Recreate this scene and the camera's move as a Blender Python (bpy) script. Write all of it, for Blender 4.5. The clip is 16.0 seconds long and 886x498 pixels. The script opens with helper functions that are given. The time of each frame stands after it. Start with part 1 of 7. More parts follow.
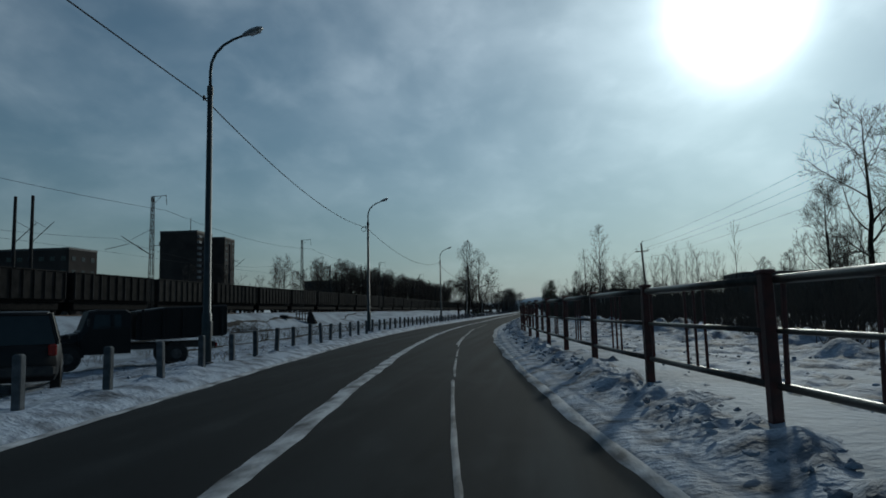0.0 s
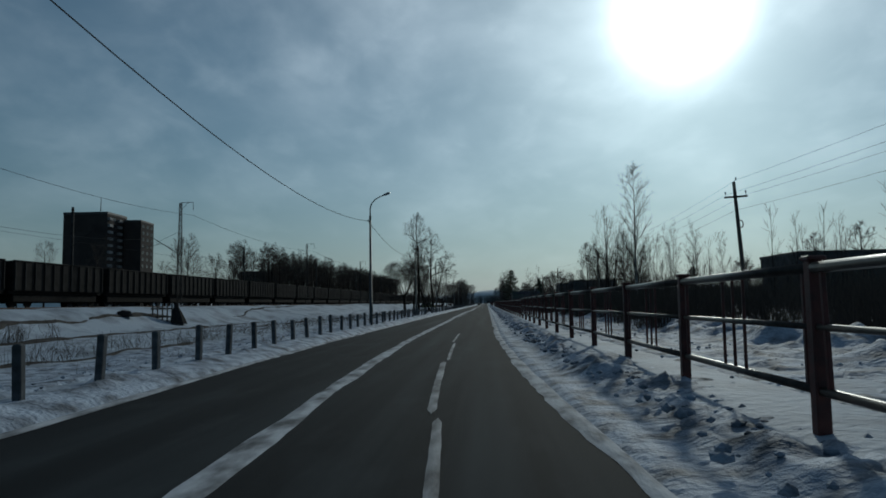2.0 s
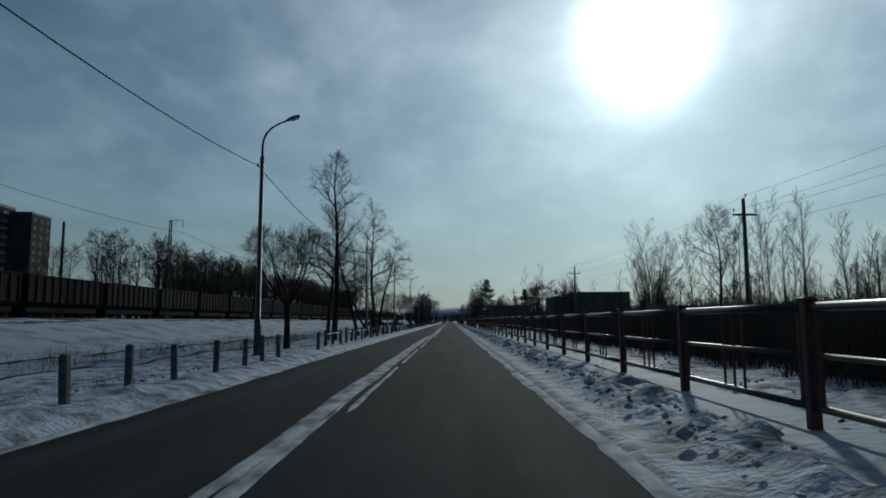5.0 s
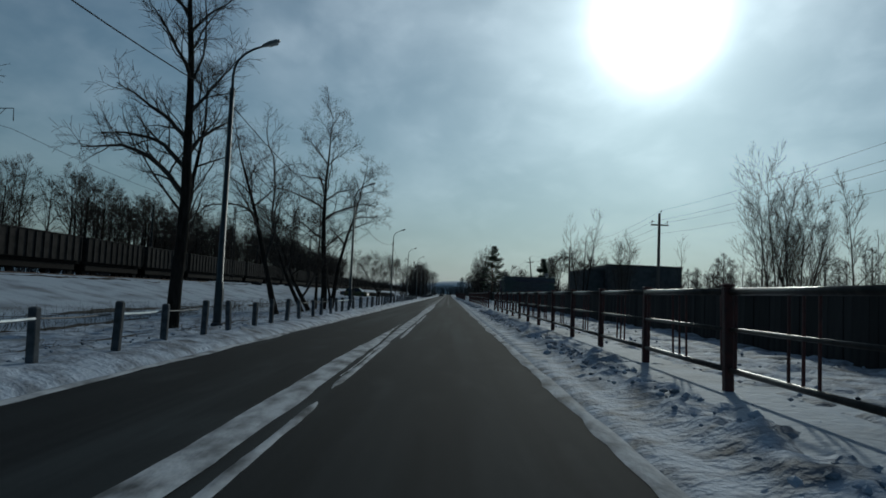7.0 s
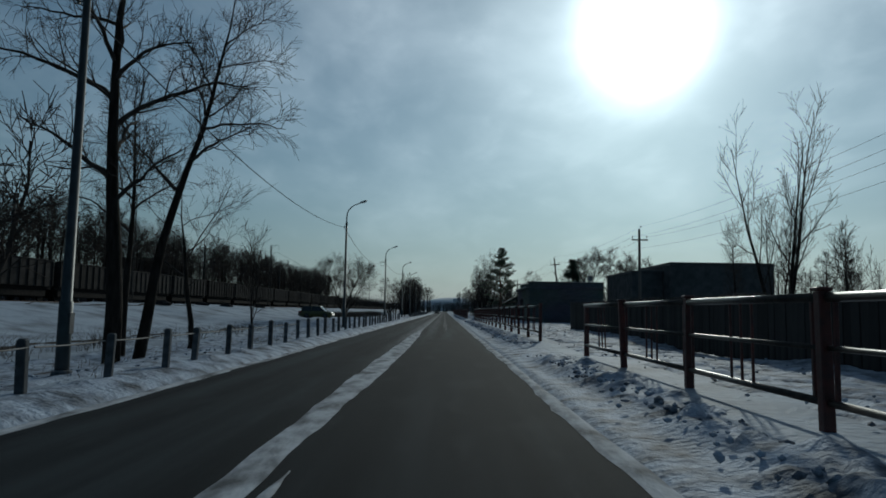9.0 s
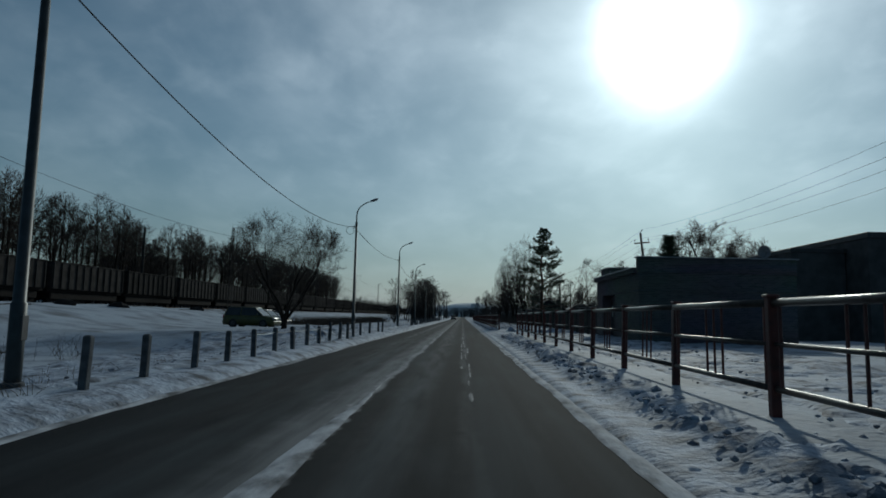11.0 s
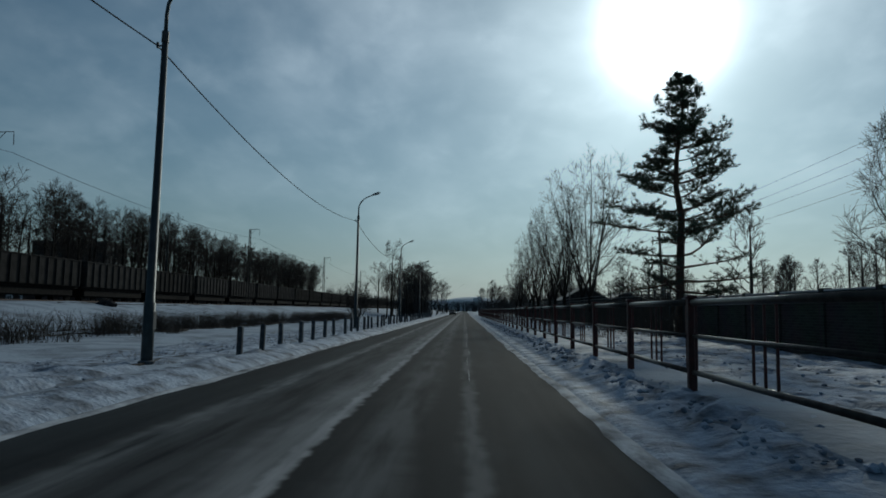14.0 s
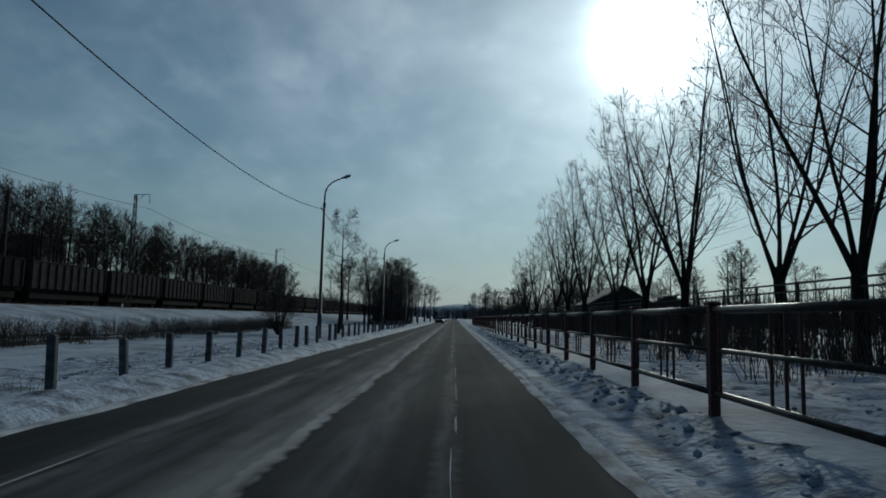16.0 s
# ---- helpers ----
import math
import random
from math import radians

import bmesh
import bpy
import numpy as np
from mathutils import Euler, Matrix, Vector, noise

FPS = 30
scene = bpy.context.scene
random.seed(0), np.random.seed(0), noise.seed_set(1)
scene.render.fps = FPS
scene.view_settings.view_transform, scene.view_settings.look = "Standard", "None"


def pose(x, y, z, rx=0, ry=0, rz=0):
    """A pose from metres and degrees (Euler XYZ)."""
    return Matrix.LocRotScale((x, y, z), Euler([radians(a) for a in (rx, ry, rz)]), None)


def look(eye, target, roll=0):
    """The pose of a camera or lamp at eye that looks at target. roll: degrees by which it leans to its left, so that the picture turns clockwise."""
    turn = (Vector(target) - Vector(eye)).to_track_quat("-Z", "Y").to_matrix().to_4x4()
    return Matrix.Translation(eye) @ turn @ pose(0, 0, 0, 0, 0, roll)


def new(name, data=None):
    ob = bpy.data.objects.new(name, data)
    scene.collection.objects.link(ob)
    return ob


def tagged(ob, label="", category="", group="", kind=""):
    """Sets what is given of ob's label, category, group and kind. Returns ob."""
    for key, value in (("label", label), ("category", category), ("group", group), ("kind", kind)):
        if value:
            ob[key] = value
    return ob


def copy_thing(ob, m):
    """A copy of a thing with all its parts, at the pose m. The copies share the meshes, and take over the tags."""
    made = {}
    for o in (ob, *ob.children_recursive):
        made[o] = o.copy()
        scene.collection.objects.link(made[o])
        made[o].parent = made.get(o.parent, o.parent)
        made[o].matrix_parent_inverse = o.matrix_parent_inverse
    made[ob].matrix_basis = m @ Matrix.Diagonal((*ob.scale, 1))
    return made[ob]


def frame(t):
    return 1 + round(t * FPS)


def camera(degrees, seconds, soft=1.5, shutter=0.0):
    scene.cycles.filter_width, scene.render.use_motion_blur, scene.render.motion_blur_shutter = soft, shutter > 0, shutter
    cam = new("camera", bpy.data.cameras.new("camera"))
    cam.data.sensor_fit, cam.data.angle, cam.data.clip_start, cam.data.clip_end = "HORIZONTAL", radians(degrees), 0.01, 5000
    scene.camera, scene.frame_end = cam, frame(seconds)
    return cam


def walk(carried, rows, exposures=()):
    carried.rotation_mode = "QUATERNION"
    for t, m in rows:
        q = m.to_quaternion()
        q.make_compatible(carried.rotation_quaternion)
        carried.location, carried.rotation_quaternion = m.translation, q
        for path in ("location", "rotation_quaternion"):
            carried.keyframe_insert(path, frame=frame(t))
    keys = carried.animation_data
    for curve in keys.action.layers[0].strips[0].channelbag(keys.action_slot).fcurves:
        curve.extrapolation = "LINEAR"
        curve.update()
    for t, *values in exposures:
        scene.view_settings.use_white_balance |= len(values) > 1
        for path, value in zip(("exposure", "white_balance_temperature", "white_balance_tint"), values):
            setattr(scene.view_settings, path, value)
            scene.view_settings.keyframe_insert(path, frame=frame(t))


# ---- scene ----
# ---------------------------------------------------------------- camera
cam = camera(68.57, 16.0, soft=1.7, shutter=0.0)
PATH = [
    (0.0, pose(4.556, 0.000, 1.25, 95.459, 1.148, 8.330)),
    (0.5, pose(3.535, 7.579, 1.25, 95.556, 1.329, 7.325)),
    (1.0, pose(2.580, 15.201, 1.25, 94.250, 2.059, 6.319)),
    (1.5, pose(1.768, 22.917, 1.25, 94.924, 1.636, 4.762)),
    (2.0, pose(1.138, 30.736, 1.25, 94.800, 1.069, 3.824)),
    (2.5, pose(0.659, 38.651, 1.25, 94.771, 0.106, 3.406)),
    (3.0, pose(0.320, 46.830, 1.25, 95.139, -0.559, 2.344)),
    (3.5, pose(0.083, 55.080, 1.25, 96.370, -2.512, 2.150)),
    (6.0, pose(-0.005, 94.781, 1.25, 96.211, 1.585, -0.168)),
    (6.5, pose(0.001, 102.697, 1.25, 96.635, -0.069, 0.323)),
    (7.0, pose(0.009, 110.623, 1.25, 93.929, -2.435, 0.474)),
    (7.5, pose(0.000, 118.502, 1.25, 93.184, -2.295, 1.366)),
    (8.0, pose(-0.015, 126.327, 1.25, 95.730, -3.205, 1.020)),
    (8.5, pose(-0.032, 134.075, 1.25, 96.617, -3.132, 1.091)),
    (9.0, pose(-0.016, 141.895, 1.25, 95.426, -0.845, 0.133)),
    (11.5, pose(-0.037, 182.617, 1.25, 95.927, -1.222, 1.940)),
    (12.0, pose(-0.038, 190.848, 1.25, 95.912, -0.766, 1.841)),
    (12.5, pose(-0.046, 199.100, 1.25, 95.996, -1.170, 2.059)),
    (13.0, pose(-0.036, 207.435, 1.25, 96.385, -1.365, 1.997)),
    (13.5, pose(-0.030, 215.842, 1.25, 95.464, -0.822, 2.066)),
    (14.0, pose(-0.030, 224.329, 1.25, 95.377, -0.946, 1.861)),
    (14.5, pose(0.004, 232.882, 1.25, 95.488, -0.650, 1.998)),
    (15.0, pose(0.061, 241.423, 1.25, 95.543, 0.587, 1.878)),
    (15.5, pose(0.110, 249.872, 1.25, 95.737, -1.091, 2.176)),
    (16.0, pose(0.099, 258.189, 1.25, 96.019, -1.382, 0.984)),
]
walk(cam, PATH, ((0.0, -0.80, 6200.0, -2.0), (16.0, -0.80, 6200.0, -2.0)))

# ---------------------------------------------------------------- sky, sun
SUN_AZ, SUN_EL = radians(17.3), radians(23.0)   # azimuth from +Y towards +X
sun_vec = Vector((math.sin(SUN_AZ) * math.cos(SUN_EL), math.cos(SUN_AZ) * math.cos(SUN_EL), math.sin(SUN_EL)))


def build_world():
    w = bpy.data.worlds.new("winter_sky")
    scene.world = w
    w.use_nodes = True
    nt = w.node_tree
    nt.nodes.clear()
    N, L = nt.nodes.new, nt.links.new

    def math_node(op, a, b=None, clamp=False):
        n = N("ShaderNodeMath")
        n.operation, n.use_clamp = op, clamp
        for i, v in enumerate((a, b)):
            if v is None:
                continue
            if isinstance(v, (int, float)):
                n.inputs[i].default_value = v
            else:
                L(v, n.inputs[i])
        return n.outputs[0]

    sky = N("ShaderNodeTexSky")
    sky.sky_type, sky.sun_disc = "NISHITA", False
    sky.sun_elevation, sky.sun_rotation = SUN_EL, SUN_AZ
    sky.air_density, sky.dust_density, sky.ozone_density = 1.0, 0.3, 2.0
    tc = N("ShaderNodeTexCoord")
    sep = N("ShaderNodeSeparateXYZ")
    L(tc.outputs["Generated"], sep.inputs[0])
    # cloud sheet: direction cast onto a flat layer
    up = math_node("MAXIMUM", math_node("ADD", sep.outputs[2], 0.34), 0.05)
    comb = N("ShaderNodeCombineXYZ")
    L(math_node("DIVIDE", sep.outputs[0], up), comb.inputs[0])
    L(math_node("DIVIDE", sep.outputs[1], up), comb.inputs[1])

    def cloud(scale, stretch, turn, lo, hi, seed):
        mp = N("ShaderNodeMapping")
        mp.inputs["Scale"].default_value = (scale, scale * stretch, 1)
        mp.inputs["Rotation"].default_value = (0, 0, turn)
        mp.inputs["Location"].default_value = (seed, seed * 0.7, 0)
        L(comb.outputs[0], mp.inputs[0])
        nz = N("ShaderNodeTexNoise")
        nz.inputs["Scale"].default_value = 1.0
        nz.inputs["Detail"].default_value = 6.0
        nz.inputs["Roughness"].default_value = 0.50
        nz.inputs["Distortion"].default_value = 0.25
        L(mp.outputs[0], nz.inputs["Vector"])
        rg = N("ShaderNodeMapRange")
        rg.interpolation_type = "SMOOTHSTEP"
        rg.inputs[1].default_value, rg.inputs[2].default_value = lo, hi
        L(nz.outputs["Fac"], rg.inputs[0])
        return rg.outputs[0]

    c1 = cloud(2.3, 0.9, 0.5, 0.38, 0.72, 3.1)
    c2 = cloud(7.0, 0.8, 0.9, 0.44, 0.80, 7.7)
    thick = N("ShaderNodeMapRange")                        # clouds melt together towards the skyline
    thick.interpolation_type = "SMOOTHSTEP"
    thick.inputs[1].default_value, thick.inputs[2].default_value = 0.02, 0.42
    L(sep.outputs[2], thick.inputs[0])
    thick.inputs[3].default_value = 0.25
    cl = math_node("ADD", math_node("MULTIPLY", c1, 0.75), math_node("MULTIPLY", c2, 0.42), True)
    # brightness of thin cloud grows towards the sun
    dot = N("ShaderNodeVectorMath")
    dot.operation = "DOT_PRODUCT"
    nrm = N("ShaderNodeVectorMath")
    nrm.operation = "NORMALIZE"
    L(tc.outputs["Generated"], nrm.inputs[0])
    L(nrm.outputs[0], dot.inputs[0])
    dot.inputs[1].default_value = sun_vec
    d = math_node("MAXIMUM", dot.outputs["Value"], 0.0)
    core = math_node("MULTIPLY", math_node("POWER", d, 520.0), SKY_CORE)
    mid = math_node("MULTIPLY", math_node("POWER", d, 60.0), SKY_MID)
    wide = math_node("MULTIPLY", math_node("POWER", d, 7.0), SKY_WIDE)
    glow = math_node("ADD", core, math_node("ADD", mid, wide))
    low = math_node("MULTIPLY", math_node("POWER", math_node("SUBTRACT", 1.0, math_node("ABSOLUTE", sep.outputs[2])), 7.0), SKY_LOW)
    haze = math_node("ADD", math_node("ADD", math_node("MULTIPLY", math_node("MULTIPLY", cl, thick.outputs[0]), SKY_CLOUD), 0.065), low)
    # cloud light = haze * (1 + wide glow) + aureole
    veil = N("ShaderNodeMapRange")                        # thin cloud scatters forwards: it is dimmer with the sun behind one's back
    veil.interpolation_type = "SMOOTHSTEP"
    veil.inputs[1].default_value, veil.inputs[2].default_value, veil.inputs[3].default_value = -0.15, 0.62, 0.18
    L(dot.outputs["Value"], veil.inputs[0])
    haze = math_node("MULTIPLY", haze, veil.outputs[0])
    lit = math_node("ADD", math_node("MULTIPLY", haze, math_node("ADD", 0.75, math_node("MULTIPLY", wide, 2.0))), glow)
    tint = N("ShaderNodeVectorMath")
    tint.operation = "SCALE"
    tint.inputs[0].default_value = (0.985, 1.0, 1.072)
    L(lit, tint.inputs["Scale"])
    base = N("ShaderNodeVectorMath")
    base.operation = "MULTIPLY"
    L(sky.outputs[0], base.inputs[0])
    base.inputs[1].default_value = (SKY_BASE * 0.64, SKY_BASE * 0.97, SKY_BASE * 1.05)
    add = N("ShaderNodeVectorMath")
    fade = N("ShaderNodeVectorMath")                      # the blue thins out into the haze at the skyline
    fade.operation = "SCALE"
    L(base.outputs[0], fade.inputs[0])
    L(math_node("SUBTRACT", 1.0, math_node("MULTIPLY", low, 0.93 / SKY_LOW)), fade.inputs["Scale"])
    L(fade.outputs[0], add.inputs[0])
    L(tint.outputs[0], add.inputs[1])
    bg = N("ShaderNodeBackground")
    L(add.outputs[0], bg.inputs["Color"])
    bg.inputs["Strength"].default_value = 1.0
    out = N("ShaderNodeOutputWorld")
    L(bg.outputs[0], out.inputs[0])


SKY_BASE, SKY_CLOUD, SKY_LOW = 0.056, 0.345, 0.33
SKY_CORE, SKY_MID, SKY_WIDE = 6.0, 0.52, 0.30
build_world()
sun_data = bpy.data.lights.new("sun", "SUN")
sun_data.energy, sun_data.angle, sun_data.color = 2.2, radians(2.4), (1.0, 0.955, 0.89)
sun = new("sun", sun_data)
sun.matrix_world = look((0, 0, 60), Vector((0, 0, 60)) - sun_vec)


# ---------------------------------------------------------------- materials
def material(name, c1, c2, scale=5.0, rough=0.8, bump=0.2, metal=0.0, fine=60.0, spread=0.0, stretch=(1, 1, 1), low=0.35, high=0.65, spec=0.5, coord="Object", deep=0.02):
    """Two-scale procedural surface: broad mottling from c1 to c2, fine grain, relief, and a shift of value from object to object."""
    m = bpy.data.materials.new(name)
    m.use_nodes = True
    nt = m.node_tree
    N, L = nt.nodes.new, nt.links.new
    bs = nt.nodes["Principled BSDF"]
    tc, mp = N("ShaderNodeTexCoord"), N("ShaderNodeMapping")
    mp.inputs["Scale"].default_value = stretch
    L(tc.outputs[coord], mp.inputs[0])
    a, b = N("ShaderNodeTexNoise"), N("ShaderNodeTexNoise")
    a.inputs["Scale"].default_value, a.inputs["Detail"].default_value = scale, 6
    b.inputs["Scale"].default_value, b.inputs["Detail"].default_value = fine, 3
    L(mp.outputs[0], a.inputs["Vector"])
    L(mp.outputs[0], b.inputs["Vector"])
    rg = N("ShaderNodeMapRange")
    rg.inputs[1].default_value, rg.inputs[2].default_value = low, high
    L(a.outputs["Fac"], rg.inputs[0])
    mix = N("ShaderNodeMix")
    mix.data_type = "RGBA"
    mix.inputs[6].default_value, mix.inputs[7].default_value = (*c1, 1), (*c2, 1)
    L(rg.outputs[0], mix.inputs[0])
    grain = N("ShaderNodeMapRange")
    grain.inputs[3].default_value, grain.inputs[4].default_value = 0.82, 1.18
    L(b.outputs["Fac"], grain.inputs[0])
    hsv = N("ShaderNodeHueSaturation")
    L(mix.outputs[2], hsv.inputs["Color"])
    if spread:
        oi, mul, sm = N("ShaderNodeObjectInfo"), N("ShaderNodeMath"), N("ShaderNodeMapRange")
        sm.inputs[3].default_value, sm.inputs[4].default_value = 1 - spread, 1 + spread
        L(oi.outputs["Random"], sm.inputs[0])
        mul.operation = "MULTIPLY"
        L(grain.outputs[0], mul.inputs[0])
        L(sm.outputs[0], mul.inputs[1])
        L(mul.outputs[0], hsv.inputs["Value"])
    else:
        L(grain.outputs[0], hsv.inputs["Value"])
    L(hsv.outputs[0], bs.inputs["Base Color"])
    bs.inputs["Roughness"].default_value, bs.inputs["Metallic"].default_value = rough, metal
    bs.inputs["Specular IOR Level"].default_value = spec
    if bump:
        bp, ad = N("ShaderNodeBump"), N("ShaderNodeMath")
        ad.operation = "ADD"
        L(a.outputs["Fac"], ad.inputs[0])
        L(b.outputs["Fac"], ad.inputs[1])
        bp.inputs["Strength"].default_value, bp.inputs["Distance"].default_value = bump, deep
        L(ad.outputs[0], bp.inputs["Height"])
        L(bp.outputs[0], bs.inputs["Normal"])
    return m


def road_material():
    m = bpy.data.materials.new("frosted_asphalt")
    m.use_nodes = True
    nt = m.node_tree
    N, L = nt.nodes.new, nt.links.new
    bs = nt.nodes["Principled BSDF"]
    tc = N("ShaderNodeTexCoord")

    def nz(scale, stretch, detail=6, lo=0.4, hi=0.6):
        mp, n, r = N("ShaderNodeMapping"), N("ShaderNodeTexNoise"), N("ShaderNodeMapRange")
        mp.inputs["Scale"].default_value = stretch
        L(tc.outputs["Object"], mp.inputs[0])
        L(mp.outputs[0], n.inputs["Vector"])
        n.inputs["Scale"].default_value, n.inputs["Detail"].default_value = scale, detail
        r.inputs[1].default_value, r.inputs[2].default_value = lo, hi
        L(n.outputs["Fac"], r.inputs[0])
        return r.outputs[0], n.outputs["Fac"]

    streak, _ = nz(1.8, (1.0, 0.025, 1.0), 7, 0.40, 0.66)      # drift along the lanes
    patch, _ = nz(0.35, (0.8, 0.10, 1.0), 6, 0.36, 0.62)       # broad dusting
    wisps, _ = nz(2.0, (0.8, 0.22, 1.0), 8, 0.54, 0.76)       # blown powder
    grit, gh = nz(120.0, (1, 1, 1), 3, 0.2, 0.8)
    mul = N("ShaderNodeMath")
    mul.operation = "MULTIPLY"
    L(streak, mul.inputs[0])
    L(patch, mul.inputs[1])
    mx = N("ShaderNodeMath")
    mx.operation = "MULTIPLY_ADD"
    L(wisps, mx.inputs[0])
    mx.inputs[1].default_value = 0.45
    L(mul.outputs[0], mx.inputs[2])
    mx.use_clamp = True
    tar = N("ShaderNodeMix")
    tar.data_type = "RGBA"
    tar.inputs[6].default_value, tar.inputs[7].default_value = (0.0075, 0.009, 0.011, 1), (0.018, 0.021, 0.0235, 1)
    L(grit, tar.inputs[0])
    fr = N("ShaderNodeMix")
    fr.data_type = "RGBA"
    L(mx.outputs[0], fr.inputs[0])
    L(tar.outputs[2], fr.inputs[6])
    fr.inputs[7].default_value = (0.037, 0.045, 0.050, 1)
    # drifted powder in soft broken bands along the straight
    sep = N("ShaderNodeSeparateXYZ")
    L(tc.outputs["Object"], sep.inputs[0])

    def calc(op, a, b):
        n = N("ShaderNodeMath")
        n.operation = op
        for i, v in enumerate((a, b)):
            if isinstance(v, (int, float)):
                n.inputs[i].default_value = v
            else:
                L(v, n.inputs[i])
        return n.outputs[0]

    def smooth(v, lo, hi):
        r = N("ShaderNodeMapRange")
        r.interpolation_type = "SMOOTHSTEP"
        r.inputs[1].default_value, r.inputs[2].default_value = lo, hi
        L(v, r.inputs[0])
        return r.outputs[0]

    wander, _ = nz(0.22, (0.0, 1.0, 1.0), 4, 0.3, 0.7)
    ragged, _ = nz(3.0, (0.4, 1.0, 1.0), 6, 0.3, 0.7)
    broken, _ = nz(2.6, (1.6, 0.16, 1.0), 8, 0.31, 0.60)
    last = fr.outputs[2]
    side = calc("ADD", sep.outputs[0], calc("MULTIPLY", calc("SUBTRACT", wander, 0.5), 0.12))
    side = calc("ADD", side, calc("MULTIPLY", calc("SUBTRACT", ragged, 0.5), 0.09))
    # left edge from..to, right edge from..to, start of the band from..to, amount, share that is broken up
    for l0, l1, r0, r1, y0, y1, amount, gaps in (
            (-2.25, -1.70, -1.46, -1.33, 150, 186, 0.40, 0.55),
            (-1.58, -1.50, -1.42, -1.34, 150, 186, 0.50, 0.85),
            (-3.6, -2.6, -2.5, -1.6, 165, 205, 0.10, 1.0),
            (-0.12, 0.04, 0.08, 0.22, 170, 200, 0.20, 1.0),
            (-1.3, -0.8, -0.7, -0.3, 160, 200, 0.16, 1.0),
            (-3.3, -3.05, -3.0, -2.8, 190, 240, 0.26, 1.0)):
        band = calc("MULTIPLY", smooth(side, l0, l1), calc("SUBTRACT", 1.0, smooth(side, r0, r1)))
        cover = calc("ADD", calc("MULTIPLY", broken, gaps), 1.0 - gaps)
        fac = calc("MULTIPLY", calc("MULTIPLY", calc("MULTIPLY", band, cover), smooth(sep.outputs[1], y0, y1)), amount)
        bm = N("ShaderNodeMix")
        bm.data_type = "RGBA"
        L(fac, bm.inputs[0])
        L(last, bm.inputs[6])
        bm.inputs[7].default_value = (0.44, 0.45, 0.46, 1)
        last = bm.outputs[2]
    L(last, bs.inputs["Base Color"])
    bs.inputs["Roughness"].default_value = 0.85
    bs.inputs["Specular IOR Level"].default_value = 0.05
    bp = N("ShaderNodeBump")
    bp.inputs["Strength"].default_value, bp.inputs["Distance"].default_value = 0.5, 0.01
    L(gh, bp.inputs["Height"])
    L(bp.outputs[0], bs.inputs["Normal"])
    return m


def brick_material(name, c1, c2, mortar, w=0.25, h=0.077):
    m = bpy.data.materials.new(name)
    m.use_nodes = True
    nt = m.node_tree
    N, L = nt.nodes.new, nt.links.new
    bs = nt.nodes["Principled BSDF"]
    tc, sep, comb, add = N("ShaderNodeTexCoord"), N("ShaderNodeSeparateXYZ"), N("ShaderNodeCombineXYZ"), N("ShaderNodeMath")
    L(tc.outputs["Object"], sep.inputs[0])
    L(sep.outputs[0], add.inputs[0])
    L(sep.outputs[1], add.inputs[1])
    L(add.outputs[0], comb.inputs[0])
    L(sep.outputs[2], comb.inputs[1])
    br = N("ShaderNodeTexBrick")
    L(comb.outputs[0], br.inputs["Vector"])
    br.inputs["Color1"].default_value, br.inputs["Color2"].default_value, br.inputs["Mortar"].default_value = (*c1, 1), (*c2, 1), (*mortar, 1)
    br.inputs["Scale"].default_value, br.inputs["Brick Width"].default_value, br.inputs["Row Height"].default_value = 1.0, w, h
    br.inputs["Mortar Size"].default_value = 0.008
    nz, mul = N("ShaderNodeTexNoise"), N("ShaderNodeMix")
    nz.inputs["Scale"].default_value, nz.inputs["Detail"].default_value = 1.3, 7
    mul.data_type, mul.blend_type = "RGBA", "MULTIPLY"
    mul.inputs[0].default_value = 0.7
    L(br.outputs["Color"], mul.inputs[6])
    L(nz.outputs["Color"], mul.inputs[7])
    L(mul.outputs[2], bs.inputs["Base Color"])
    bs.inputs["Roughness"].default_value = 0.9
    bs.inputs["Specular IOR Level"].default_value = 0.1
    bp = N("ShaderNodeBump")
    bp.invert = True
    bp.inputs["Strength"].default_value, bp.inputs["Distance"].default_value = 0.6, 0.012
    L(br.outputs["Fac"], bp.inputs["Height"])
    L(bp.outputs[0], bs.inputs["Normal"])
    return m


SNOW = material("snow", (0.32, 0.37, 0.435), (0.115, 0.126, 0.143), 0.45, 0.75, 0.9, fine=7.0, spec=0.15, low=0.46, high=0.74, deep=0.035)
# dark patches hold both dirt and the blue shade between the lumps
BANK = material("ploughed_snow", (0.35, 0.405, 0.49), (0.062, 0.070, 0.084), 2.3, 0.75, 1.0, fine=11.0, spec=0.15, low=0.42, high=0.70, deep=0.042)
PACKED = material("packed_road_snow", (0.41, 0.435, 0.47), (0.085, 0.09, 0.097), 3.4, 0.85, 0.7, fine=18.0, spec=0.15, stretch=(1, 0.4, 1), low=0.40, high=0.68)
THIN = material("thin_snow_streak", (0.34, 0.355, 0.37), (0.09, 0.092, 0.097), 4.0, 0.85, 0.4, fine=40.0, spec=0.2, stretch=(1, 0.25, 1))
ROAD = road_material()
POST_RED = material("dark_red_paint", (0.105, 0.024, 0.017), (0.050, 0.015, 0.012), 7, 0.5, 0.25, fine=90, spread=0.25)
RAIL = material("worn_rail_paint", (0.070, 0.055, 0.044), (0.032, 0.026, 0.021), 6, 0.40, 0.2, metal=0.4, fine=80, spread=0.12)
CONCRETE = material("grey_concrete", (0.115, 0.125, 0.137), (0.062, 0.066, 0.071), 6, 0.9, 0.5, fine=70, spread=0.25, spec=0.15)
